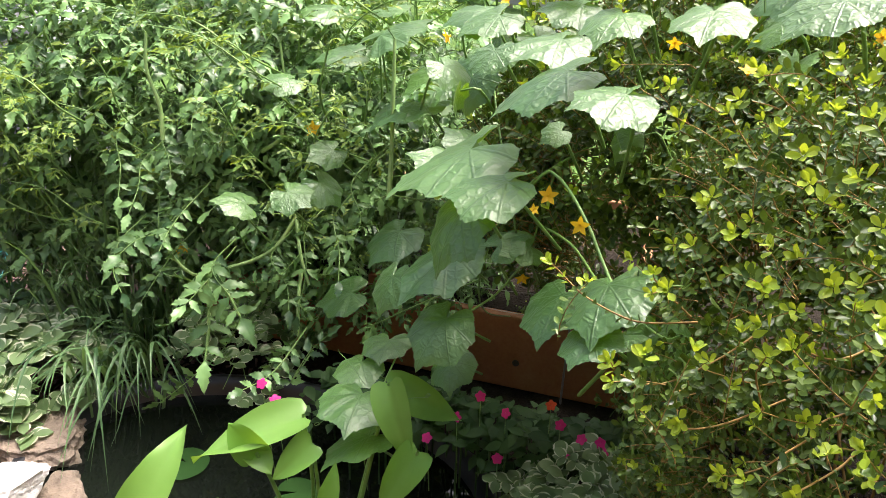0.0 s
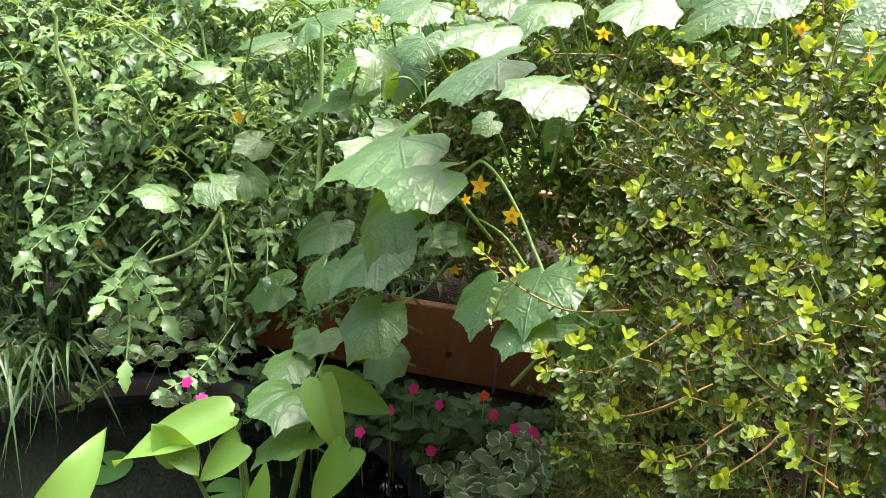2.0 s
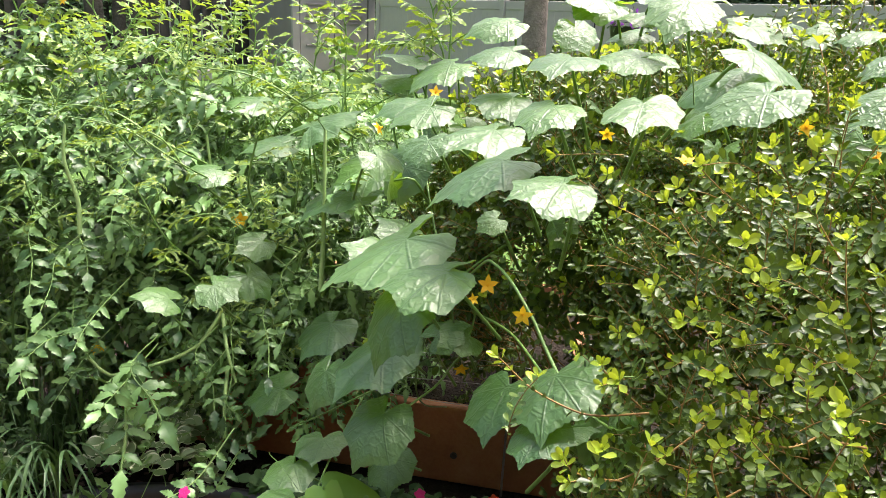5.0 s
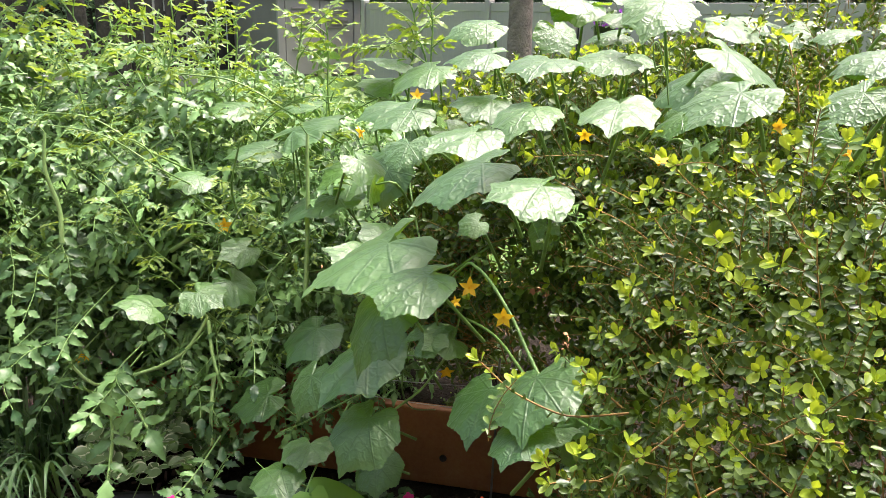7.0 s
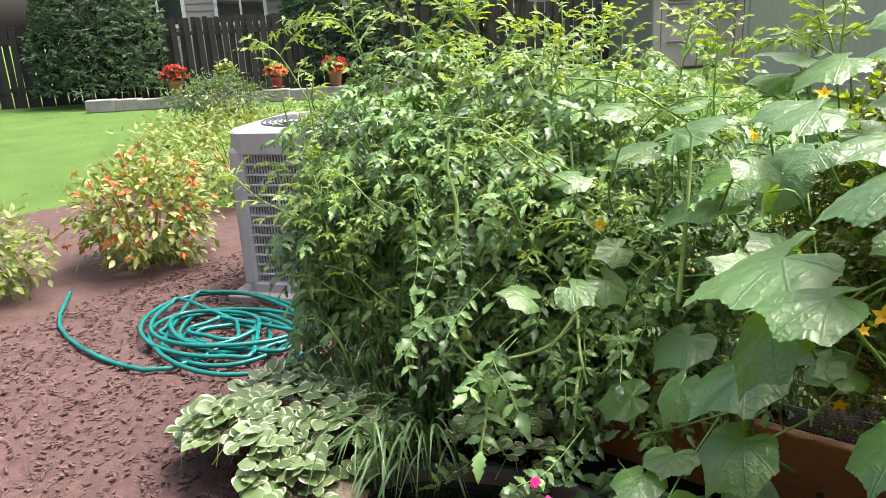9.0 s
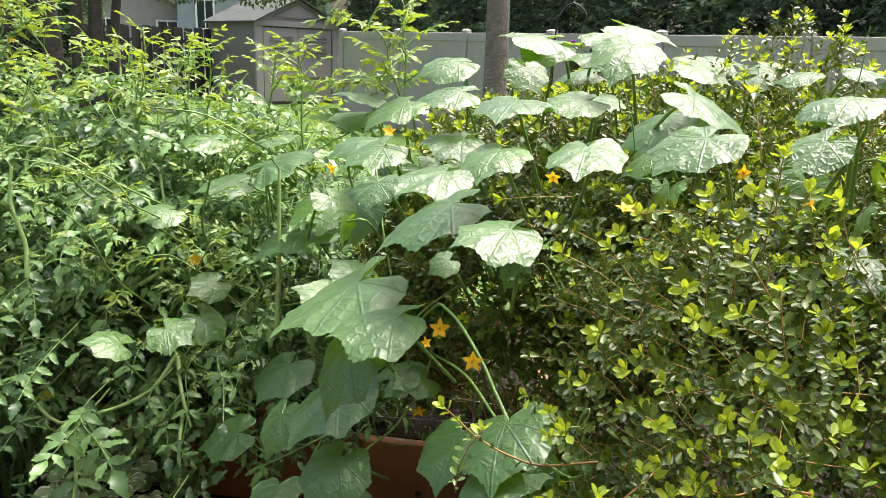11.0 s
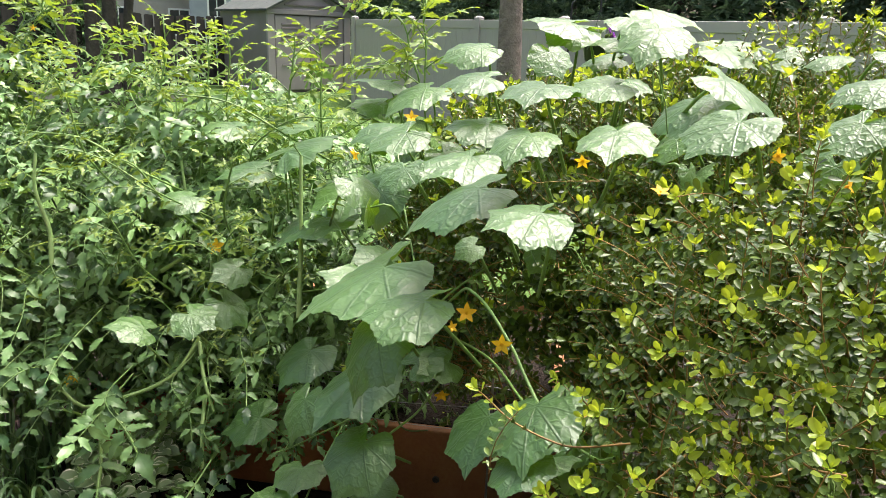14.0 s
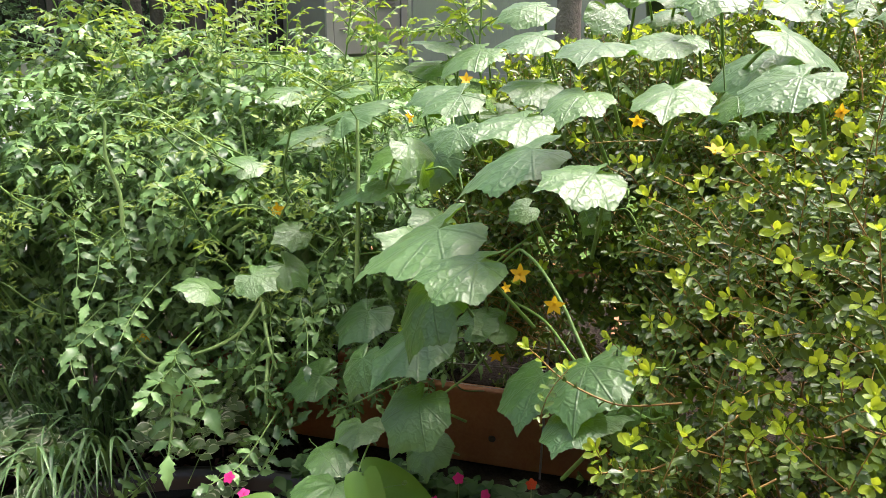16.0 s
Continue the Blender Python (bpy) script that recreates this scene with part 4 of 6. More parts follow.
rock("flat_stone", -1.53, 1.42, 0.07, 0.2, 0.14, 0.13, 20, M_ROCK, "layered pinkish sandstone slab by the pond", 51)
rock("flat_stone", -1.27, 1.27, 0.04, 0.13, 0.1, 0.1, -15, M_ROCK, "flat sandstone slab at the pond's edge", 52)
rock("flat_stone", -1.5, 1.12, 0.05, 0.2, 0.16, 0.11, 40, M_ROCK, "flat sandstone slab at the pond's edge", 53)
rock("flat_stone", -1.10, 1.08, 0.06, 0.16, 0.12, 0.09, 10, M_ROCK, "mossy sandstone slab at the pond's edge", 54)
rock("white_stone", -1.34, 1.17, 0.15, 0.12, 0.09, 0.1, 70, M_WHITEROCK, "rough white stone on the slabs", 55, 0.2)
# round white pot-like object by the shed, only shaped as a stone
rock("white_stone", -7.88, 17.3, 0.13, 0.17, 0.15, 0.2, 0, M_WHITEROCK, "rounded white pot-like object near the shed", 56, 0.2)


def hook_planter(x, y):
    """A thin black hook with a dark pot of purple flowers."""
    s = empty("hanging_planter", (x, y, 0))
    tagged(s, "dark hanging pot of purple flowers on a black hook", "hanging planter")
    pts = [(x, y, 0), (x, y, 1.6), (x + 0.03, y, 1.82), (x + 0.12, y, 1.9), (x + 0.21, y, 1.84), (x + 0.22, y, 1.76)]
    hang("hook", Heap().add(tube(curve(pts, 24), 0.007, 6)).mesh("hook", [M_LINER]), s)
    px = x + 0.22
    prof = [(0.05, 1.36), (0.09, 1.38), (0.11, 1.5), (0.115, 1.5), (0.1, 1.49)]
    bm = bmesh.new()
    rings = [[bm.verts.new((px + q * math.cos(a), y + q * math.sin(a), z)) for a in np.arange(14) * math.pi / 7] for q, z in prof]
    for a, b in zip(rings, rings[1:]):
        for i in range(14):
            bm.faces.new((a[i], a[(i + 1) % 14], b[(i + 1) % 14], b[i]))
    bm.faces.new(rings[0][::-1])
    bm.faces.new(rings[-1])
    part("pot", bm, M_LINER, s, smooth=True)
    for k in range(3):
        a = k * 2.1
        hang("wire", Heap().add(tube([(px, y, 1.76), (px + 0.11 * math.cos(a), y + 0.11 * math.sin(a), 1.5)], 0.0015, 4)).mesh("wire", [M_LINER]), s)
    r = np.random.default_rng(38)
    lf, pt = blade([0.05, 0.25, 0.3, 0.0], 0.05, 0.1, 0.3), blade([0.2, 0.5, 0.5, 0.2], 0.03, 0.05, 0.1)
    h, f = Heap(), Heap()
    for k in range(60):
        d = r.normal(size=3)
        d[2] = abs(d[2]) * 0.6
        d /= np.linalg.norm(d)
        p = np.array((px, y, 1.5)) + d * 0.1
        h.add(lf, aim(p, d + r.normal(0, 0.4, 3)))
        if k % 6 == 0:
            for q in range(5):
                f.add(pt, aim(p + d * 0.04, r.normal(size=3) + d, d))
    hang("foliage", h.mesh("foliage", [M_BROAD]), s)
    hang("blossom", f.mesh("blossom", [M_PURPLE]), s)


M_PURPLE = leaf_material("purple_petal", (0.25, 0.05, 0.4), (0.4, 0.1, 0.6), (0.4, 0.1, 0.5), rough=0.6, clear=0.3, grain=0.1)
hook_planter(-0.02, 6.15)


# ---- boxwood shrub ----
def box_leaf(q, mat):
    """A spoon-shaped leaf with a rounded tip, folded along its midrib."""
    L = 0.0118 * q
    half = np.array([(0.0, 0.0, 0.0), (0.18, 0.34, 0.05), (0.28, 0.68, 0.05), (0.14, 0.96, 0.0), (0.0, 1.0, -0.1)])
    V = np.concatenate([half, half[1:4] * (-1, 1, 1)]) * L
    T = np.array([(0, 1, 2), (0, 2, 4), (2, 3, 4), (0, 6, 5), (0, 4, 6), (6, 4, 7)])
    return V, T, V[:, :2] / L, np.full(6, mat)


def shoot_shape(seed, nodes=8, step=0.0075, new=2, size=1.0):
    """A twig along +y with crossed pairs of leaves that end in a rosette; the last pairs are new growth (material 1)."""
    r = np.random.default_rng(seed)
    length = nodes * step
    bx, bz = r.normal(0, 0.22), r.uniform(-0.1, 0.25)
    line = np.array([(bx * length * t**2, length * t, bz * length * t * t) for t in np.linspace(0, 1, nodes + 1)])
    h = Heap().add(tube(line[::3], np.linspace(0.0008, 0.0006, len(line[::3])), 3, 2))
    for k in range(1, nodes + 1):
        fresh = k > nodes - new
        end = k == nodes
        q = size * r.uniform(0.72, 1.12) * (0.82 if k < 3 else 1.0)
        for sd in (0, 180) if not end else (0, 90, 180, 270, 45, 135):
            if not end and r.uniform() < 0.08:
                continue
            turn = sd + (90 if k % 2 else 0) + r.normal(0, 16)
            lean = -r.uniform(40, 75) if not end else -r.uniform(22, 58)
            heart = sd % 90 == 45
            m = Matrix.Translation(line[k]) @ Matrix.Rotation(radians(turn), 4, "Y") @ pose(0, 0, 0, -8 if heart else lean) @ pose(0, 0.001, 0, 0, r.normal(0, 14), 0)
            h.add(box_leaf(q * (0.6 if heart else 1.15 if fresh and not end else 1.0), 1 if fresh else 0), m)
    return h.shape()


BOX_MATS = [M_BOX, M_BOXNEW, M_TWIG]
SHOOTS = [shoot_shape(100 + k, 8 + k % 4, 0.007, new=(0, 1, 0, 0)[k % 4]) for k in range(12)]
LITE = [shoot_shape(120 + k, 8 + k % 3, 0.0072, new=0) for k in range(8)]
BRIGHT = [shoot_shape(140 + k, 11 + k % 5, 0.0072, new=1 + k % 2, size=1.12) for k in range(10)]
BRIGHT_ME = [tri_mesh("shoot", s[0], s[1], BOX_MATS, s[2], s[3]) for s in BRIGHT]
SHOOT_ME = [tri_mesh("shoot", s[0], s[1], BOX_MATS, s[2], s[3]) for s in SHOOTS]

boxwood = empty("boxwood_shrub", (0.8, 1.5, 0.0))
tagged(boxwood, "dense boxwood shrub with yellow-green shoot tips", "shrub")
BOX_C, BOX_R = np.array((0.83, 1.52, 0.74)), np.array((0.82, 0.74, 0.66))


n_bright = 0


def bright_shoot(x, y, z):
    """A shoot whose bright tip stands at this place."""
    global n_bright
    r = np.random.default_rng(900 + n_bright)
    out = np.array((x, y, z)) - BOX_C
    out = out / np.linalg.norm(out)
    d = out * 0.7 + np.array((0, -0.05, 0.35)) + r.normal(0, 0.3, 3)
    if z > 1.42:
        d = np.array((0, 0, 1.0)) + r.normal(0, 0.2, 3)
    d /= np.linalg.norm(d)
    k = n_bright % 10
    L = (11 + k % 5) * 0.0072
    tip = np.array((x, y, z))
    hang("shoot", BRIGHT_ME[k], boxwood, aim(tip - d * (L + 0.005), d, -out + r.normal(0, 0.3, 3)))
    base = tip - d * L
    if z > 1.42:
        for q in range(1, 6):
            hang("shoot", BRIGHT_ME[(k + q) % 10] if q % 2 else SHOOT_ME[(k + q) % 12], boxwood, aim(base - d * 0.06 * (q % 4) + r.normal(0, 0.025, 3), d + r.normal(0, 0.35, 3), -out + r.normal(0, 0.3, 3)))
    n_bright += 1


bright_shoot(0.160, 0.919, 1.262)
bright_shoot(0.134, 0.909, 1.228)
bright_shoot(0.153, 0.889, 1.205)
bright_shoot(0.196, 0.853, 1.264)
bright_shoot(0.210, 0.858, 1.253)
bright_shoot(0.201, 0.845, 1.217)
bright_shoot(0.197, 0.838, 1.200)
bright_shoot(0.240, 0.815, 1.215)
bright_shoot(0.252, 0.865, 1.267)
bright_shoot(0.257, 0.859, 1.251)
bright_shoot(0.270, 0.782, 1.288)
bright_shoot(0.221, 0.810, 1.172)
bright_shoot(0.206, 0.813, 1.150)
bright_shoot(0.231, 0.780, 1.140)
bright_shoot(0.253, 0.754, 1.166)
bright_shoot(0.280, 0.747, 1.211)
bright_shoot(0.305, 0.761, 1.142)
bright_shoot(0.331, 0.804, 1.221)
bright_shoot(0.357, 0.812, 1.266)
bright_shoot(0.359, 0.798, 1.233)
bright_shoot(0.355, 0.759, 1.197)
bright_shoot(0.333, 0.819, 1.262)
bright_shoot(0.334, 0.810, 1.303)
bright_shoot(0.269, 0.779, 1.353)
bright_shoot(0.281, 0.776, 1.352)
bright_shoot(0.263, 0.797, 1.334)
bright_shoot(0.243, 0.851, 1.364)
bright_shoot(0.214, 0.852, 1.346)
bright_shoot(0.181, 0.906, 1.296)
bright_shoot(0.150, 0.940, 1.339)
bright_shoot(0.183, 0.902, 1.369)
bright_shoot(0.199, 0.855, 1.410)
bright_shoot(0.254, 0.886, 1.406)
bright_shoot(0.261, 0.882, 1.388)
bright_shoot(0.307, 0.908, 1.443)
bright_shoot(0.296, 0.911, 1.440)
bright_shoot(0.312, 0.841, 1.416)
bright_shoot(0.319, 0.836, 1.392)
bright_shoot(0.269, 0.848, 1.379)
bright_shoot(0.022, 1.141, 1.336)
bright_shoot(0.014, 1.137, 1.320)
bright_shoot(0.027, 0.818, 1.175)
bright_shoot(0.177, 0.923, 1.370)
bright_shoot(0.104, 0.845, 1.154)
bright_shoot(0.116, 0.852, 1.168)
bright_shoot(0.075, 0.971, 1.117)
bright_shoot(0.095, 0.760, 1.106)
bright_shoot(0.262, 0.817, 1.325)
bright_shoot(0.340, 0.797, 1.344)
bright_shoot(0.331, 0.801, 1.345)
bright_shoot(0.121, 0.991, 1.336)
bright_shoot(0.151, 0.789, 1.118)
bright_shoot(0.162, 0.937, 1.331)
bright_shoot(0.185, 0.911, 1.315)
bright_shoot(0.300, 0.792, 1.281)
bright_shoot(0.455, 1.676, 1.600)
bright_shoot(0.454, 1.636, 1.566)
bright_shoot(0.512, 1.702, 1.620)
bright_shoot(0.508, 1.704, 1.603)
bright_shoot(0.539, 1.613, 1.590)
bright_shoot(0.555, 1.608, 1.582)
bright_shoot(0.526, 1.617, 1.574)
bright_shoot(0.557, 1.524, 1.576)
bright_shoot(0.587, 1.387, 1.535)
bright_shoot(0.485, 1.526, 1.548)
bright_shoot(0.564, 1.502, 1.551)
bright_shoot(0.472, 1.426, 1.523)
bright_shoot(0.450, 1.535, 1.540)
bright_shoot(0.539, 1.510, 1.561)
bright_shoot(0.288, 1.665, 1.535)
bright_shoot(0.223, 1.671, 1.559)
bright_shoot(0.366, 1.654, 1.558)
bright_shoot(0.395, 1.598, 1.568)
bright_shoot(0.096, 0.739, 1.121)
bright_shoot(0.210, 0.725, 1.041)
bright_shoot(0.262, 0.716, 1.113)
bright_shoot(0.231, 0.733, 1.170)
bright_shoot(0.201, 0.812, 1.232)
bright_shoot(0.299, 0.713, 1.165)
bright_shoot(0.163, 0.782, 1.044)
bright_shoot(0.266, 0.754, 1.226)
bright_shoot(0.287, 0.708, 1.192)
bright_shoot(0.162, 0.791, 1.133)
bright_shoot(0.140, 0.797, 1.064)
bright_shoot(0.228, 0.733, 1.091)
bright_shoot(0.287, 0.698, 1.098)
bright_shoot(0.289, 0.724, 1.225)


def fill_boxwood(thing, centre, radii, tries, parts, seed, keep, foot, inside, grow=1.0):
    """Shoots all over the outline, inner leaves, and limbs from the foot."""
    r = np.random.default_rng(seed)
    fill, done = Heap(), 0
    for k in range(tries):
        d = r.normal(size=3)
        d /= np.linalg.norm(d)
        near = keep(d)
        if not near and k % 5:
            continue
        q = 1 / ((np.abs(d / radii) ** 3.2).sum() ** (1 / 3.2))
        p = centre + d * q
        lump = 0.1 * noise.noise(Vector(p * 4.1)) + 0.07 * noise.noise(Vector(p * 9.0))
        depth = r.uniform(0, 1) ** 1.6 * 0.2
        p = p + d * (lump - depth)
        if p[2] < 0.14 or (depth > 0.15 and k % 3) or not inside(p):
            continue
        n = d * 1.0 + np.array((0, -0.05, 0.3)) + r.normal(0, 0.42, 3)
        n /= np.linalg.norm(n)
        if not near:
            fill.add(LITE[k % 8], aim(p - n * 0.05, n, r.normal(size=3), 2.6))
            continue
        m = aim(p - n * 0.07, n, r.normal(size=3), (r.uniform(0.85, 1.12) + depth * (5.0 if depth > 0.1 else 1.5)) * grow)
        fresh = k % 6 == 0 or (p[2] > 1.25 and k % 2 == 0)
        if done < parts and depth < 0.03 and d[1] < -0.3 and d[0] < 0.1:
            hang("shoot", BRIGHT_ME[k % 10] if fresh else SHOOT_ME[k % 6], thing, m)
            done += 1
        elif fresh and depth < 0.04:
            fill.add(BRIGHT[k % 10], m)
        elif depth < 0.05:
            fill.add(SHOOTS[6 + k % 6], m)
        else:
            fill.add(LITE[k % 8], m)
    hang("foliage", fill.mesh("foliage", BOX_MATS), thing, kind="stuff")
    for k in range(16):
        d = r.normal(size=3)
        d[2] = abs(d[2]) * 0.8
        d /= np.linalg.norm(d)
        q = 1 / ((np.abs(d / radii) ** 3.2).sum() ** (1 / 3.2))
        e = centre + d * q * 0.7
        b = np.array(foot) + r.normal(0, 0.08, 3) * (1, 1, 0)
        c = curve([b, (b + e) / 2 + r.normal(0, 0.06, 3), e], 9)
        hang("branch", Heap().add(tube(c, np.linspace(0.006, 0.001, 9), 5)).mesh("branch", [M_TWIG]), thing)

def box_twig(points, seed):
    """A thin arching twig with leaf pairs along it and a bright rosette at its tip, which comes first."""
    r = np.random.default_rng(seed)
    c = curve(points, 22)
    h = Heap().add(tube(c, np.linspace(0.0009, 0.0013, 22), 5, 2))
    run = np.concatenate([[0], np.cumsum(np.linalg.norm(np.diff(c, axis=0), axis=1))])
    s, k = 0.008, 0
    while s < min(run[-1], 0.17):
        p = np.array([np.interp(s, run, c[:, a]) for a in range(3)])
        i = int(np.clip(np.searchsorted(run, s), 1, 21))
        d = c[i - 1] - c[i]
        m = aim(p, d, (0, -0.4, 1))
        for sd in (0, 180):
            if r.uniform() < 0.85:
                h.add(box_leaf(r.uniform(0.7, 1.15), 1 if s < 0.02 else 0), m @ Matrix.Rotation(radians(sd + 90 * (k % 2) + r.normal(0, 20)), 4, "Y") @ pose(0, 0, 0, -r.uniform(45, 75)))
        s, k = s + r.uniform(0.008, 0.014), k + 1
    hang("branch", h.mesh("branch", BOX_MATS), boxwood)
    hang("shoot", ROSETTE_ME[seed % 4], boxwood, aim(c[0], (c[0] - c[2]) + np.array((0, -0.003, 0.006)), (0, -0.5, 1), r.uniform(1.0, 1.25)))


ROSETTES = [shoot_shape(160 + k, 3, 0.004, new=3, size=1.25) for k in range(4)]
ROSETTE_ME = [tri_mesh("shoot", s[0], s[1], BOX_MATS, s[2], s[3]) for s in ROSETTES]
box_twig([(0.019, 0.884, 1.143), (0.047, 0.880, 1.122), (0.087, 0.877, 1.106), (0.119, 0.878, 1.101), (0.173, 0.883, 1.110)], 200)
box_twig([(0.098, 0.816, 1.069), (0.129, 0.826, 1.056), (0.158, 0.843, 1.057), (0.202, 0.870, 1.079), (0.232, 0.893, 1.099)], 201)
box_twig([(0.166, 0.824, 1.011), (0.191, 0.841, 1.003), (0.227, 0.863, 1.007), (0.279, 0.892, 1.029)], 202)
box_twig([(0.225, 0.789, 0.990), (0.255, 0.803, 0.999), (0.276, 0.819, 1.011), (0.302, 0.836, 1.027)], 203)
box_twig([(0.278, 0.756, 1.012), (0.295, 0.772, 1.016), (0.318, 0.790, 1.027), (0.336, 0.809, 1.039)], 204)
box_twig([(0.284, 0.783, 1.070), (0.299, 0.801, 1.072), (0.321, 0.818, 1.076), (0.338, 0.839, 1.086)], 205)
box_twig([(0.265, 0.814, 1.135), (0.295, 0.825, 1.125), (0.320, 0.842, 1.127), (0.350, 0.864, 1.141)], 206)
box_twig([(0.301, 0.815, 1.176), (0.312, 0.821, 1.156), (0.332, 0.826, 1.139), (0.365, 0.831, 1.133)], 207)
box_twig([(0.121, 0.902, 1.144), (0.139, 0.914, 1.122), (0.168, 0.921, 1.095)], 208)
box_twig([(0.239, 0.838, 1.105), (0.237, 0.851, 1.076), (0.252, 0.853, 1.035)], 209)
box_twig([(0.330, 0.746, 1.054), (0.351, 0.760, 1.039), (0.382, 0.764, 1.018)], 210)
box_twig([(0.355, 0.750, 1.112), (0.356, 0.751, 1.087), (0.358, 0.741, 1.051), (0.361, 0.730, 1.014)], 211)


fill_boxwood(boxwood, BOX_C, BOX_R, 15000, 240, 61, lambda d: d[1] < 0.45 and d[0] < 0.6, (0.75, 1.5, 0.02),
             lambda p: p[0] > 0.1 + 0.02 * p[1] + 0.03 * noise.noise(Vector(p * 7.0)))
boxwood_back = empty("boxwood_shrub", (0.4, 2.1, 0.0))
tagged(boxwood_back, "dense boxwood shrub overgrown by the cucumber vine", "shrub")
fill_boxwood(boxwood_back, np.array((0.27, 2.05, 0.74)), np.array((0.6, 0.72, 0.68)), 11000, 60, 62, lambda d: d[1] < 0.5 and d[0] < 0.5, (0.4, 2.1, 0.02),
             lambda p: p[1] > (2.35 if p[0] < 0.15 else 2.05) or p[2] > 1.8 - 0.58 * p[1] + 0.05 * noise.noise(Vector(p * 6.0)), 1.35)


# ---- cucumber vine ----
cucumber = empty("cucumber_vine", (-0.2, 1.9, 0.0))
tagged(cucumber, "cucumber vine with large rough leaves and yellow flowers", "cucumber plant")
ANGLES = np.linspace(-math.pi, math.pi, 97)


LEAF_EDGE = np.array([(0, 1.0), (0.08, 0.87), (0.24, 0.73), (0.42, 0.64), (0.6, 0.56), (0.61, 0.38), (0.64, 0.22), (0.7, 0.05), (0.58, -0.15), (0.46, -0.3), (0.34, -0.39), (0.2, -0.36), (0.1, -0.22), (0.03, -0.1), (-0.01, -0.09)])


def cucumber_outline(a):
    """Length from the petiole to the edge of a five-cornered leaf."""
    d = np.array((abs(math.sin(a)), math.cos(a)))
    for p, q in zip(LEAF_EDGE, LEAF_EDGE[1:]):
        e = q - p
        det = d[0] * -e[1] + d[1] * e[0]
        if abs(det) < 1e-9:
            continue
        t = (p[0] * -e[1] + p[1] * e[0]) / det
        u = (d[0] * p[1] - d[1] * p[0]) / det
        if t > 0 and -1e-6 <= u <= 1 + 1e-6:
            return t
    return 0.38


def cucumber_shape(seed, droop=0.16):
    r = np.random.default_rng(seed)
    rad = np.array([cucumber_outline(a) for a in ANGLES])
    teeth = 1 + 0.011 * np.where(np.arange(97) % 2, 1, -1) + r.normal(0, 0.005, 97)
    rad = rad * teeth * (1 + 0.05 * np.sin(ANGLES * 2 + r.uniform(0, 6)))
    rows = np.array([0.0, 0.14, 0.3, 0.46, 0.62, 0.78, 0.9, 1.0])
    V = []
    ph = r.uniform(0, 6, 4)
    for f in rows:
        q = rad * f
        x, y = q * np.sin(ANGLES), q * np.cos(ANGLES)
        ribs = np.minimum.reduce([np.abs(np.sin(np.abs(ANGLES) - v)) for v in (0.0, 0.7, 1.4, 2.2)]) * q
        z = np.minimum(ribs, 0.1) * 0.1
        z = z - droop * q**2 * (0.6 + 0.4 * np.cos(ANGLES)) - 0.06 * q**2
        z = z + 0.05 * f * f * np.sin(ANGLES * 2 + ph[0]) + 0.012 * f * np.sin(ANGLES * 7 + ph[1]) - 0.14 * x**2 + 0.018 * np.sin(x * 17 + ph[2]) * np.sin(y * 15 + ph[3]) * f
        V.append(np.stack([x, y, z], -1))
    V = np.concatenate(V)
    n = 97
    T = []
    for i in range(len(rows) - 1):
        j = np.arange(n - 1)
        a, b = i * n + j, i * n + j + 1
        c, d = a + n, b + n
        T += [np.stack([a, c, d], -1)] + ([np.stack([a, d, b], -1)] if i else [])
    return V, np.concatenate(T), V[:, :2].copy()


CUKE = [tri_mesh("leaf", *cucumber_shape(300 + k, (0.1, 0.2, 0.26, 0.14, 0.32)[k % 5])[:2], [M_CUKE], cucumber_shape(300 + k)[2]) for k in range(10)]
n_cuke = 0


def cucumber_leaf(x, y, z, rx, ry, rz, size):
    """One leaf at its petiole's end, tip along its own +y."""
    global n_cuke
    m = pose(x, y, z, rx, ry, rz)
    hang("leaf", CUKE[n_cuke % 10], cucumber, m @ Matrix.Diagonal((size, size, size, 1)))
    back = m.to_3x3() @ Vector((0, -0.4, -0.75))
    foot = Vector((x, y, z)) + back * 0.1 + Vector((0.03 * math.sin(n_cuke * 2.1), 0.1, -0.08))
    c = curve([tuple(Vector((x, y, z)) + back * 0.004), tuple(Vector((x, y, z)) + back * 0.05), tuple(foot)], 7)
    hang("petiole", Heap().add(tube(c, np.linspace(0.002, 0.0032, 7), 6)).mesh("petiole", [M_PETIOLE]), cucumber)
    n_cuke += 1


cucumber_leaf(-0.197, 1.269, 1.155, -23, 0, 117, 0.171)
cucumber_leaf(-0.105, 1.148, 1.149, -8, -6, 104, 0.113)
cucumber_leaf(-0.177, 1.169, 1.089, -42, 9, 140, 0.114)
cucumber_leaf(-0.281, 1.460, 0.875, -24, 10, 141, 0.152)
cucumber_leaf(-0.259, 1.369, 0.768, -25, 2, 153, 0.114)
cucumber_leaf(-0.649, 1.765, 0.559, -16, -13, 109, 0.119)
cucumber_leaf(-0.439, 1.538, 0.753, -44, 13, 144, 0.097)
cucumber_leaf(-0.503, 1.746, 0.771, -19, 3, 146, 0.123)
cucumber_leaf(0.004, 1.070, 1.019, -23, 18, 152, 0.091)
cucumber_leaf(0.069, 0.976, 1.092, -14, 25, 159, 0.096)
cucumber_leaf(0.062, 0.926, 1.046, -23, 12, 148, 0.060)
cucumber_leaf(0.056, 1.035, 1.316, -2, -11, 125, 0.083)
cucumber_leaf(-0.042, 1.216, 1.305, -15, -4, 109, 0.128)
cucumber_leaf(-0.072, 1.329, 1.333, -9, -8, 138, 0.096)
cucumber_leaf(-0.300, 1.769, 1.226, -17, -7, 126, 0.121)
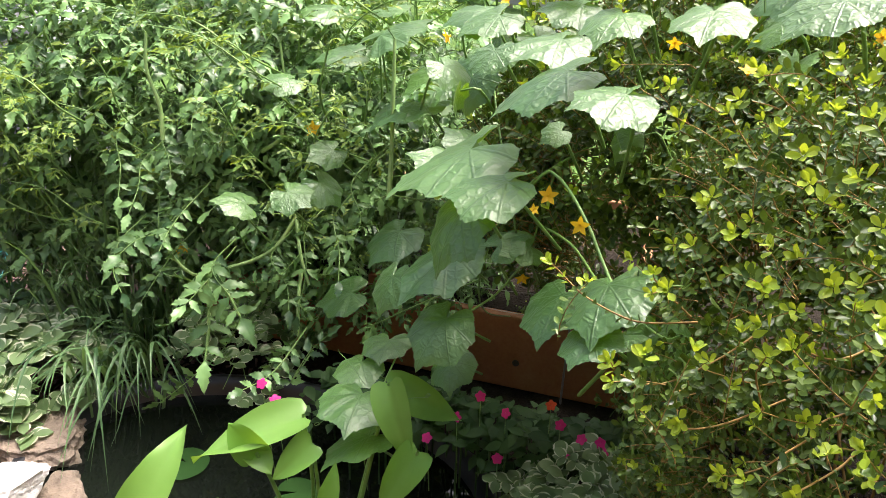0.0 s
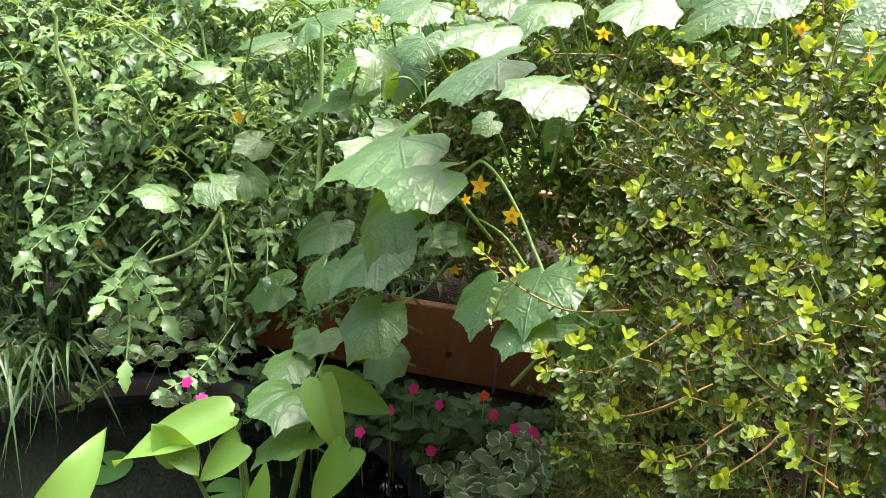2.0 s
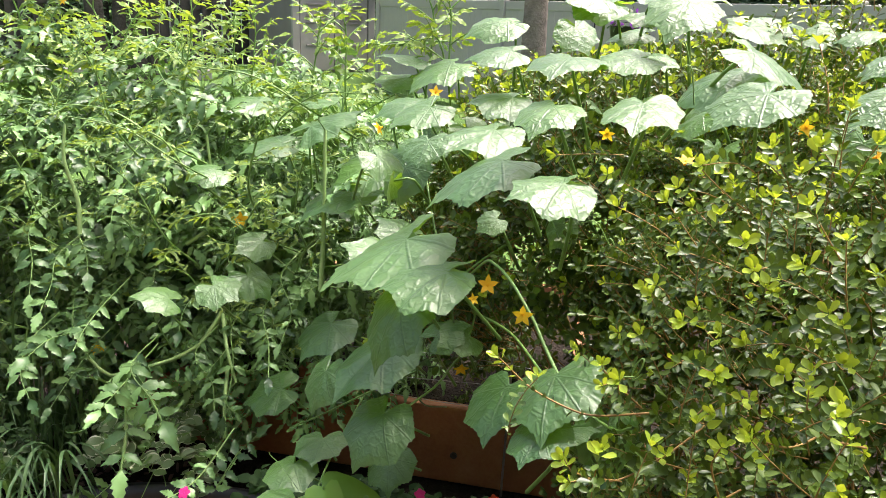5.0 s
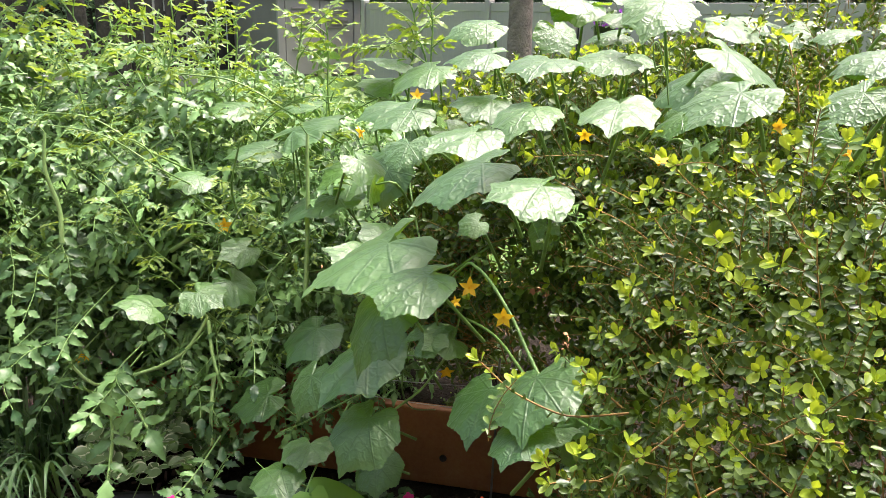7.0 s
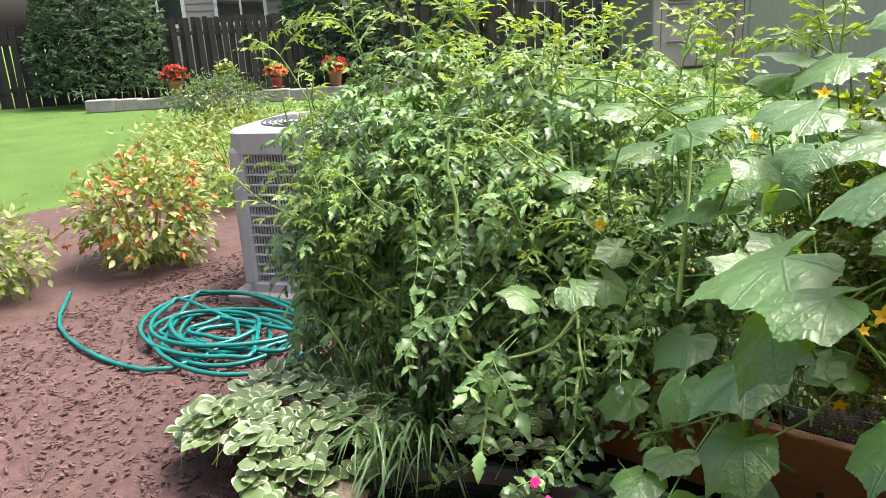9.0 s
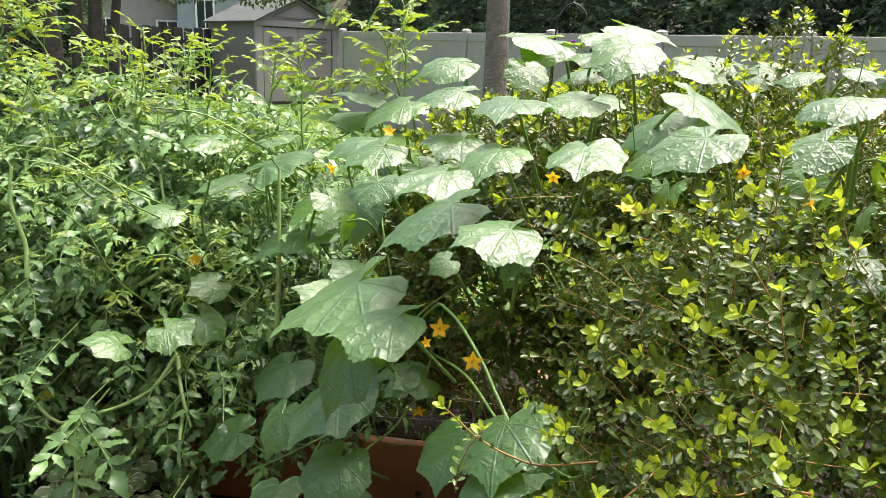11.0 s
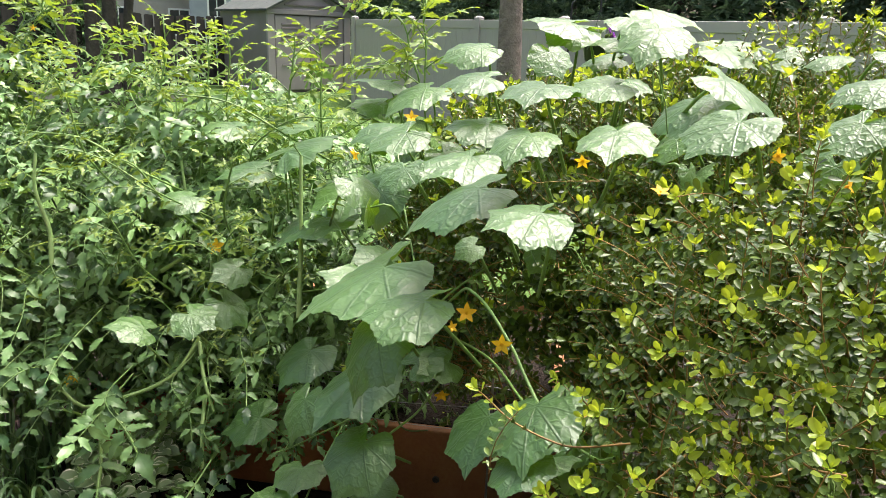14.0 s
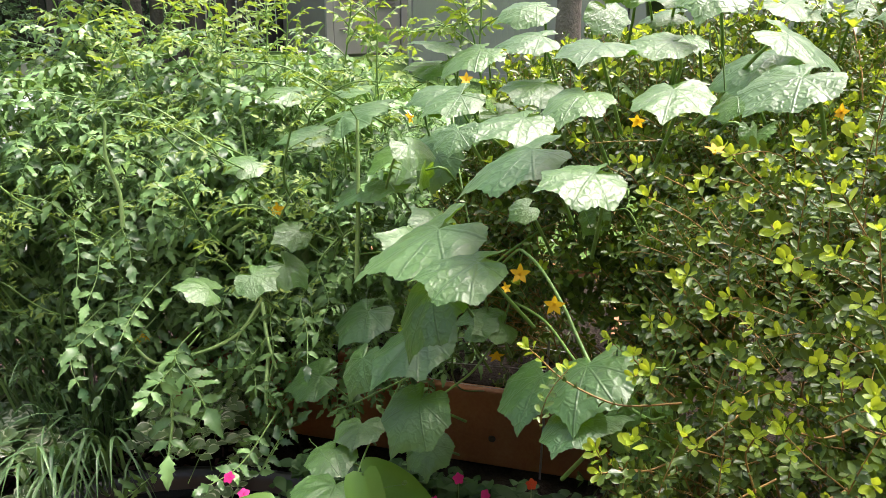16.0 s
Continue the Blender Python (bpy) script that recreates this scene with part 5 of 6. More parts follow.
cucumber_leaf(-0.186, 1.352, 1.303, -30, 10, 165, 0.062)
cucumber_leaf(-0.425, 1.862, 1.158, -13, -11, 132, 0.130)
cucumber_leaf(-0.290, 1.602, 1.206, -50, 13, 156, 0.091)
cucumber_leaf(-0.488, 1.844, 1.090, -13, -1, 134, 0.148)
cucumber_leaf(-0.287, 1.712, 1.326, 1, -12, 117, 0.108)
cucumber_leaf(-0.236, 1.578, 1.333, -20, -12, 128, 0.096)
cucumber_leaf(-0.064, 1.474, 1.372, -1, -14, 107, 0.090)
cucumber_leaf(0.027, 1.173, 1.393, -11, 2, 159, 0.074)
cucumber_leaf(0.141, 1.116, 1.409, -15, 4, 169, 0.077)
cucumber_leaf(0.265, 1.209, 1.448, -13, -8, 101, 0.095)
cucumber_leaf(0.268, 1.040, 1.435, -22, -6, 121, 0.081)
cucumber_leaf(0.268, 1.163, 1.475, -21, 10, -107, 0.088)
cucumber_leaf(-0.077, 1.518, 1.449, 3, -15, 100, 0.090)
cucumber_leaf(0.042, 1.257, 1.454, -6, -1, 163, 0.082)
cucumber_leaf(-0.104, 1.647, 1.499, -3, -17, 112, 0.092)
cucumber_leaf(-0.394, 2.060, 1.400, 7, -9, 119, 0.104)
cucumber_leaf(-0.419, 2.098, 1.346, -0, -14, 116, 0.108)
cucumber_leaf(-0.285, 2.007, 1.393, -10, -3, 141, 0.135)
cucumber_leaf(0.363, 0.950, 1.447, -32, -13, 111, 0.054)
cucumber_leaf(0.423, 1.097, 1.479, -6, -14, 90, 0.054)
cucumber_leaf(0.137, 1.268, 1.458, -6, -15, 114, 0.072)
cucumber_leaf(0.161, 1.407, 1.457, -7, 3, -161, 0.055)
cucumber_leaf(-0.915, 2.240, 1.239, 11, -12, 117, 0.122)
cucumber_leaf(-0.746, 2.014, 1.159, -2, -13, 118, 0.113)
cucumber_leaf(-0.907, 1.943, 1.085, 2, -16, 143, 0.088)
cucumber_leaf(-0.785, 1.694, 0.856, -12, 18, -110, 0.085)
cucumber_leaf(-0.734, 1.769, 0.863, -39, 14, -100, 0.090)
cucumber_leaf(-0.911, 1.696, 0.805, 30, -17, 122, 0.088)
cucumber_leaf(-0.719, 1.823, 0.938, -8, -32, 150, 0.076)
cucumber_leaf(-0.605, 1.882, 1.232, 32, -0, -47, 0.149)
cucumber_leaf(-0.660, 2.021, 1.272, 20, 2, -61, 0.097)
cucumber_leaf(-0.244, 1.360, 1.085, 30, -13, 93, 0.095)
cucumber_leaf(-0.240, 1.443, 1.107, 39, -8, 71, 0.074)
cucumber_leaf(-0.111, 1.415, 0.933, 5, -32, 139, 0.066)
cucumber_leaf(-0.167, 1.400, 0.932, 35, 13, -59, 0.068)
cucumber_leaf(0.066, 1.500, 1.546, 8, -16, 87, 0.085)
cucumber_leaf(0.090, 1.527, 1.537, 7, -18, 83, 0.090)
cucumber_leaf(0.194, 1.297, 1.536, -22, -6, 161, 0.082)
cucumber_leaf(0.203, 1.545, 1.570, -11, 16, -102, 0.089)
cucumber_leaf(0.168, 1.500, 1.556, -11, 7, -128, 0.085)
cucumber_leaf(0.325, 1.545, 1.507, -13, 10, -123, 0.075)
cucumber_leaf(0.355, 1.659, 1.508, 28, -19, 52, 0.062)
cucumber_leaf(0.414, 1.696, 1.514, 29, -10, 52, 0.066)
cucumber_leaf(0.430, 1.544, 1.499, 22, 31, -92, 0.058)
cucumber_leaf(0.424, 1.074, 1.484, -8, -7, 103, 0.067)
cucumber_leaf(0.024, 1.715, 1.493, -45, 9, -142, 0.072)
cucumber_leaf(0.525, 1.372, 1.515, -8, 15, -110, 0.045)
cucumber_leaf(0.147, 1.571, 1.490, 0, -17, 95, 0.065)
cucumber_leaf(0.163, 1.521, 1.521, -2, -15, 97, 0.064)
cucumber_leaf(0.466, 1.382, 1.506, -1, -12, 80, 0.051)
cucumber_leaf(-0.450, 1.544, 0.578, -4, 8, -178, 0.088)
cucumber_leaf(-0.497, 1.488, 0.539, -5, 11, 170, 0.096)
cucumber_leaf(-0.422, 1.319, 0.579, 9, -0, -173, 0.127)
cucumber_leaf(-0.391, 1.281, 0.507, -3, 18, 141, 0.119)
cucumber_leaf(-0.287, 1.530, 0.563, -23, 20, 176, 0.085)
cucumber_leaf(0.142, 1.030, 1.008, -54, -3, -146, 0.073)
cucumber_leaf(0.090, 1.000, 1.007, 15, -7, -86, 0.044)


def star_flower(name, parent, mat, place, face, size, petals=5, width=0.24, spread=0.55):
    """A flower of pointed petals round a small heart."""
    h = Heap()
    p = blade([0.12, width, width * 1.05, width * 0.6, 0.0] if width < 0.4 else [0.15, width, width * 1.15, width * 0.9, 0.15], size, 0.06, 0.15)
    for k in range(petals):
        h.add(p, Matrix.Rotation(k * 2 * math.pi / petals, 4, "Z") @ pose(0, 0, 0, 90 * spread * 0.5, 0, 0))
    h.add(tube([(0, 0, -0.35 * size), (0, 0, 0.0), (0, 0, 0.12 * size)], [0.1 * size, 0.16 * size, 0.09 * size], 7))
    z = Vector(face).normalized()
    q = z.to_track_quat("Z", "Y").to_matrix().to_4x4()
    return hang(name, h.mesh(name, [mat]), parent, Matrix.Translation(place) @ q)


for x, y, z, f, s in ((0.018, 1.052, 1.135, (0.1, -1, 0.1), 0.018), (-0.047, 1.18, 1.124, (0.1, -0.9, 0.5), 0.02), (-0.842, 1.951, 0.951, (0.5, -1, 0.3), 0.03),
                      (0.102, 1.139, 1.366, (-0.2, -0.8, -0.4), 0.014), (-0.128, 1.462, 0.841, (0.3, -0.8, -0.3), 0.021), (-0.118, 1.254, 1.066, (-0.5, -0.5, 0.5), 0.014),
                      (-0.336, 1.576, 1.286, (-0.6, -0.6, -0.3), 0.02), (0.299, 0.98, 1.407, (-0.5, -0.6, 0.1), 0.012), (0.175, 0.894, 1.377, (0.1, -0.3, 0.9), 0.013),
                      (-0.074, 1.215, 1.085, (0.6, -0.5, 0.4), 0.013), (-0.091, 1.395, 1.151, (0.2, -0.9, 0.2), 0.015), (0.331, 0.865, 1.399, (0.7, -0.4, 0.3), 0.011), (-0.255, 1.71, 1.348, (0.1, -0.8, 0.5), 0.02)):
    star_flower("flower", cucumber, M_YELLOW, (x, y, z), f, 0.86 * s)

# younger leaves on the runners, half hidden under the top ones
r = np.random.default_rng(58)
for k in range(60):
    t = r.uniform(0, 1)
    x, y = -0.42 + 1.15 * t + r.normal(0, 0.05), 1.82 - 0.5 * t + r.normal(0, 0.16)
    z = 1.2 + 0.16 * t + r.uniform(-0.1, 0.08)
    cucumber_leaf(x, y, z, r.uniform(-75, -5), r.uniform(-35, 35), r.uniform(80, 280), r.uniform(0.035, 0.075))

VINES = [
    [(0.076, 0.99, 1.08), (0.051, 1.03, 1.105), (0.03, 1.06, 1.13), (-0.004, 1.1, 1.161), (-0.032, 1.14, 1.17), (-0.06, 1.2, 1.15), (-0.12, 1.3, 1.05), (-0.15, 1.5, 0.9)],
    [(-0.21, 1.382, 0.789), (-0.167, 1.41, 0.822), (-0.14, 1.435, 0.859), (-0.117, 1.457, 0.9), (-0.1, 1.5, 1.0), (-0.05, 1.5, 1.2)],
    [(-0.3, 2.25, 0.3), (-0.3, 1.9, 0.5), (-0.25, 1.6, 0.75), (-0.16, 1.45, 1.0), (-0.05, 1.5, 1.1), (0.1, 1.55, 1.18), (0.25, 1.5, 1.22), (0.4, 1.45, 1.25)],
    [(-0.16, 1.45, 1.0), (-0.25, 1.65, 1.15), (-0.33, 1.85, 1.3), (-0.45, 2.1, 1.3), (-0.8, 2.3, 1.1)],
    [(-0.25, 1.6, 0.75), (-0.38, 1.62, 0.66), (-0.55, 1.75, 0.5), (-0.62, 1.8, 0.44)],
    [(-0.4, 1.7, 0.62), (-0.42, 1.5, 0.55), (-0.4, 1.35, 0.53), (-0.36, 1.25, 0.5)],
    [(-0.9, 2.12, 0.68), (-0.95, 2.1, 0.7), (-1.0, 2.06, 0.69), (-1.05, 2.03, 0.66)],
    [(-0.35, 1.9, 0.9), (-0.6, 2.1, 0.8), (-0.9, 2.2, 0.7)],
    [(-0.12, 1.5, 0.95), (-0.02, 1.3, 1.0), (0.06, 1.1, 1.02), (0.14, 1.0, 1.02), (0.16, 0.9, 1.08)],
]
for v in VINES:
    hang("vine_stem", Heap().add(tube(curve(v, 5 * len(v)), np.linspace(0.0024, 0.0018, 5 * len(v)), 7)).mesh("vine_stem", [M_PETIOLE]), cucumber)


def tendril(start, end, turns, coil, seed=0):
    """A thread that ends in a coil."""
    a, b = np.array(start), np.array(end)
    pts = list(curve([a, (a + b) / 2 + (0.0, -0.01, 0.02), b], 8))
    ax = (b - a) / np.linalg.norm(b - a)
    for k in range(int(turns * 12)):
        t = k / 12 * 2 * math.pi
        q = coil * (1 - 0.5 * k / (turns * 12))
        pts.append(b + ax * coil * math.sin(t) + np.array((0, 0, 1.0)) * q * (1 - math.cos(t)) + np.array((0.3, 0, 0)) * coil * k / 12)
    hang("tendril", Heap().add(tube(pts, 0.0008, 4)).mesh("tendril", [M_PETIOLE]), cucumber)


tendril((0.12, 0.86, 1.12), (0.15, 0.84, 1.17), 1.2, 0.011)
tendril((0.19, 1.02, 1.42), (0.17, 1.0, 1.46), 1.0, 0.014)
tendril((0.5, 1.3, 1.44), (0.5, 1.28, 1.56), 0.3, 0.01)
tendril((-0.26, 1.36, 0.76), (-0.22, 1.34, 0.7), 0.2, 0.008)
tendril((-0.36, 1.3, 0.56), (-0.28, 1.33, 0.6), 2.0, 0.005)
tendril((-0.42, 1.3, 0.55), (-0.5, 1.26, 0.52), 1.0, 0.005)
tendril((0.33, 0.84, 1.2), (0.35, 0.82, 1.12), 1.0, 0.006)
tendril((-0.43, 1.36, 0.57), (-0.52, 1.42, 0.6), 0.4, 0.006)
tendril((0.05, 1.2, 1.2), (0.02, 1.16, 1.24), 2.0, 0.006)
tendril((0.08, 1.15, 1.24), (0.12, 1.12, 1.22), 1.6, 0.006)


# ---- tomato plants ----
def leaflet(size, seed, mat, fine=False):
    """A tomato leaflet with deep forward-pointing lobes."""
    r = np.random.default_rng(seed)
    if size < 0.018:
        h = np.array([0.05, 0.24, 0.2, 0.0])
    elif not fine:
        h = np.array([0.03, 0.22, 0.14, 0.21, 0.1, 0.11, 0.0]) * r.uniform(0.8, 1.2, 7)
    else:
        h = np.array([0.03, 0.14, 0.24, 0.18, 0.24, 0.15, 0.19, 0.11, 0.11, 0.05, 0.0]) * r.uniform(0.8, 1.2, 11)
    return blade(h, size, r.uniform(-0.05, 0.22), r.uniform(0.1, 0.45), mat, 0.04, seed, rake=0.5)


def tomato_leaf_shape(seed, mat=0, length=0.2, pairs=4):
    """A compound leaf along +y: arching rachis, paired lobed leaflets with small ones between."""
    r = np.random.default_rng(seed)
    n = 13
    s = np.linspace(0, 1, n)
    arch = r.uniform(0.1, 0.4)
    sway = r.normal(0, 0.12)
    line = np.stack([sway * length * s**2, s * length, 0.1 * length * s - arch * length * s**2], -1)
    h = Heap().add(tube(line, np.linspace(0.0024, 0.001, n), 4, 2))
    for k in range(pairs):
        t = 0.28 + 0.6 * k / (pairs - 1)
        for sd in (-1, 1):
            i = min(n - 1, int(round((t + r.normal(0, 0.02)) * (n - 1))))
            q = length * r.uniform(0.24, 0.33) * (0.8 + 0.35 * math.sin(2.8 * (k + 0.6) / pairs))
            m = Matrix.Translation(line[i]) @ pose(0, 0, 0, r.normal(-14, 14), r.normal(0, 18), -sd * r.uniform(46, 74))
            h.add(leaflet(q, seed * 10 + k * 2 + sd, mat), m)
            if k < pairs - 1 and sd > 0:
                j = min(i + 1, n - 1)
                h.add(leaflet(min(q * 0.36, 0.017), seed + k, mat), Matrix.Translation(line[j]) @ pose(0, 0, 0, 0, 0, -sd * 70))
    h.add(leaflet(length * 0.34, seed * 10 + 9, mat), Matrix.Translation(line[-1]) @ pose(0, 0, 0, -20, 0, r.normal(0, 10)))
    return h.shape()


TOM_MATS = [M_TOM, M_TOMNEW, M_PETIOLE]
TOM = [tomato_leaf_shape(400 + k, 0, 0.115 + 0.02 * (k % 4)) for k in range(12)]
TOMY = [tomato_leaf_shape(430 + k, 1, 0.1 + 0.016 * (k % 3), 3) for k in range(6)]
TOM_ME = [tri_mesh("leaf", s[0], s[1], TOM_MATS, s[2], s[3]) for s in TOM]
TOMY_ME = [tri_mesh("leaf", s[0], s[1], TOM_MATS, s[2], s[3]) for s in TOMY]


def tomato_plant(x, y, radii, top, count, parts, seed, label):
    """A sprawling plant: main stems from the root, leaves all round the outside."""
    r = np.random.default_rng(seed)
    s = empty("tomato_plant", (x, y, 0.0))
    tagged(s, label, "tomato plant")
    h = Heap()
    for k in range(6):
        a = r.uniform(0, 6.283)
        e = (x + radii[0] * 0.75 * math.cos(a), y + radii[1] * 0.75 * math.sin(a), top * r.uniform(0.75, 0.98))
        c = curve([(x + r.normal(0, 0.05), y + r.normal(0, 0.05), 0.2), ((x + e[0]) / 2 + r.normal(0, 0.05), (y + e[1]) / 2, top * 0.45), e], 12)
        hang("stem", Heap().add(tube(c, np.linspace(0.007, 0.003, 12), 6)).mesh("stem", [M_PETIOLE]), s)
    done = 0
    zc = top * 0.52
    for k in range(count):
        d = r.normal(size=3)
        d /= np.linalg.norm(d)
        if d[1] > 0.75:
            continue
        if d[2] < 0:
            d[:2] *= (1 + 0.12 * abs(d[2])) / max(0.3, np.hypot(d[0], d[1])) * 0.93
        lump = 1 + 0.14 * noise.noise(Vector(d * 2.3) + Vector((seed, 0, 0))) + 0.08 * noise.noise(Vector(d * 6.0))
        p = np.array((x, y, zc)) + d * np.array((radii[0], radii[1], top - zc)) * lump * (r.uniform(0.35, 0.6) if k % 3 == 0 else r.uniform(0.72, 1.0))
        if p[2] < 0.2:
            continue
        # leaves arch out and down over the outside, their faces turned to the light
        face = d * (0.5, 0.5, 0.2) + np.array((0, -0.12, 0.85)) + r.normal(0, 0.16, 3)
        side = np.cross(d, (0, 0, 1.0))
        out = d * (0.55, 0.55, 0.2) + side * r.normal(0, 0.75) + np.array((0, -0.1, -0.2)) + r.normal(0, 0.15, 3)
        size = r.uniform(0.7, 1.15) * (1.4 if k % 3 == 0 else 1.0)
        m = aim(p - out / np.linalg.norm(out) * 0.07 * size, out, face, size)
        young = p[2] > top * 0.9 and k % 2
        if done < parts and d[1] < -0.35 and k % 3:
            hang("leaf", (TOMY_ME[k % 6] if young else TOM_ME[k % 12]), s, m)
            done += 1
        else:
            h.add(TOMY[k % 6] if young else TOM[k % 12], m)
    hang("foliage", h.mesh("foliage", TOM_MATS), s, kind="stuff")
    return s


toms = [
    tomato_plant(-0.86, 2.5, (0.5, 0.48), 1.4, 800, 120, 71, "leafy tomato plant tangled with the cucumber vine"),
    tomato_plant(-1.3, 2.45, (0.48, 0.55), 1.5, 950, 120, 72, "bushy green tomato plant spilling over the planter"),
    tomato_plant(-1.75, 2.3, (0.46, 0.55), 1.5, 950, 120, 73, "tall tomato plant with pale young shoot tips"),
    tomato_plant(-1.93, 2.0, (0.24, 0.3), 1.36, 240, 90, 75, "thin sprawling tomato stems before the air conditioner"),
    tomato_plant(-1.25, 3.05, (0.7, 0.45), 1.42, 300, 20, 74, "tomato plant at the back of the planter"),
]


def tomato_shoot(parent, pts, rad=0.004, young=True, n=7, seed=0, size=1.0):
    """A stem through these places with leaves along it."""
    r = np.random.default_rng(seed)
    c = curve(pts, 16)
    hang("stem", Heap().add(tube(c, np.linspace(rad, rad * 0.6, 16), 6)).mesh("stem", [M_PETIOLE if young else M_STEM]), parent)
    for k in range(n):
        t = 0.25 + 0.75 * k / max(1, n - 1)
        i = min(15, int(t * 15))
        d = c[min(i + 1, 15)] - c[max(i - 1, 0)]
        d /= np.linalg.norm(d)
        a = k * 2.4 + seed
        side = np.array((math.cos(a), math.sin(a), 0.15))
        q = size * (1.15 - 0.55 * t if young else 1.0) * r.uniform(0.8, 1.1)
        hang("leaf", (TOMY_ME[(k + seed) % 6] if young else TOM_ME[(k + seed) % 12]), parent, aim(c[i], side + d * (0.3 + 0.6 * t), d + (0, 0, 0.6), q))


UP = [
    (2, [(-1.5, 2.45, 1.2), (-1.566, 2.413, 1.46), (-1.616, 2.375, 1.554), (-1.607, 2.381, 1.6)]),
    (1, [(-1.459, 2.361, 1.25), (-1.437, 2.38, 1.412), (-1.401, 2.408, 1.474), (-1.353, 2.44, 1.489)]),
    (1, [(-1.01, 2.4, 1.2), (-1.001, 2.409, 1.427), (-1.007, 2.408, 1.5)]),
    (0, [(-0.651, 2.284, 1.2), (-0.656, 2.286, 1.427), (-0.666, 2.285, 1.5)]),
    (0, [(-0.37, 2.11, 1.2), (-0.362, 2.113, 1.4), (-0.356, 2.118, 1.473), (-0.371, 2.115, 1.544), (-0.421, 2.101, 1.578), (-0.47, 2.086, 1.59)]),
    (0, [(-0.31, 2.13, 1.3), (-0.313, 2.128, 1.489), (-0.322, 2.126, 1.553), (-0.322, 2.124, 1.63)]),
    (0, [(-0.35, 2.22, 1.4), (-0.387, 2.212, 1.432), (-0.476, 2.187, 1.422), (-0.54, 2.169, 1.425)]),
    (1, [(-1.19, 2.3, 1.2), (-1.182, 2.303, 1.338), (-1.166, 2.319, 1.44), (-1.169, 2.319, 1.535)]),
    (1, [(-1.062, 2.372, 1.2), (-1.058, 2.379, 1.409), (-1.059, 2.381, 1.48)]),
    (2, [(-1.7, 2.3, 1.3), (-1.636, 2.358, 1.519), (-1.596, 2.39, 1.564), (-1.554, 2.42, 1.62)]),
    (0, [(-0.745, 2.25, 1.2), (-0.734, 2.255, 1.409), (-0.726, 2.261, 1.47)]),
    (2, [(-1.86, 2.14, 1.1), (-1.868, 2.139, 1.295), (-1.901, 2.119, 1.468), (-1.904, 2.115, 1.62)]),
    (2, [(-1.913, 2.107, 1.5), (-2.013, 2.0, 1.536), (-2.07, 1.932, 1.502)]),
    (2, [(-1.9, 1.95, 1.1), (-1.937, 1.913, 1.242), (-2.009, 1.848, 1.435), (-2.047, 1.801, 1.454)]),
    (2, [(-1.72, 2.28, 1.25), (-1.737, 2.271, 1.443), (-1.769, 2.243, 1.576), (-1.8, 2.222, 1.64)]),
    (2, [(-1.72, 2.28, 1.25), (-1.71, 2.292, 1.403), (-1.656, 2.339, 1.536), (-1.67, 2.331, 1.63)]),
    (1, [(-1.5, 2.06, 1.05), (-1.485, 2.065, 1.193), (-1.434, 2.125, 1.353), (-1.42, 2.13, 1.4)]),
    (1, [(-1.234, 2.37, 1.05), (-1.234, 2.369, 1.208), (-1.242, 2.379, 1.4)]),
    (2, [(-1.75, 1.75, 0.9), (-1.752, 1.75, 0.973), (-1.79, 1.743, 1.096), (-1.813, 1.747, 1.25)]),
    (2, [(-1.75, 1.75, 0.85), (-1.798, 1.675, 0.916), (-1.888, 1.588, 1.0), (-1.945, 1.54, 1.09)]),
]
for k, (w, pts) in enumerate(UP):
    x, y, z = pts[0]
    tomato_shoot(toms[w], [(x + 0.04, y + 0.16, z - 0.4)] + pts, 0.0032, True, 13, k, 1.3)
LOW = [
    (1, [(-0.967, 2.06, 0.629), (-1.009, 1.993, 0.542), (-1.07, 1.935, 0.506), (-1.149, 1.872, 0.491), (-1.244, 1.88, 0.455), (-1.317, 1.88, 0.513), (-1.353, 1.88, 0.594)], 6),
    (1, [(-1.135, 1.831, 0.522), (-1.077, 1.821, 0.437), (-1.037, 1.81, 0.377)], 4),
    (1, [(-1.164, 1.845, 0.486), (-1.136, 1.784, 0.342), (-1.119, 1.72, 0.24)], 6),
    (1, [(-1.12, 2.13, 0.8), (-1.061, 2.152, 0.844), (-1.059, 2.158, 0.87), (-1.06, 2.195, 0.994), (-1.079, 2.214, 1.13)], 4),
    (1, [(-1.293, 1.879, 0.884), (-1.304, 1.9, 0.975), (-1.336, 1.903, 1.082), (-1.337, 1.921, 1.18)], 5),
    (0, [(-0.563, 1.828, 0.82), (-0.57, 1.87, 1.0), (-0.578, 1.905, 1.22)], 5),
    (1, [(-0.97, 2.06, 0.62), (-0.9, 1.95, 0.55), (-0.85, 1.9, 0.48)], 4),
    (0, [(-0.9, 1.95, 0.5), (-0.86, 1.85, 0.45), (-0.84, 1.8, 0.36)], 4),
]
EYE = np.array((0.1, 0.15, 1.5))


def nearer(pts, f=0.95):
    """The same places, a little further out from the foliage towards the eye."""
    return [tuple(EYE + (np.array(p) - EYE) * f) for p in pts]


for k, (w, pts, n) in enumerate(LOW):
    pts = nearer(pts)
    tomato_shoot(toms[w], pts, 0.0065, False, n, 40 + k, 0.8)
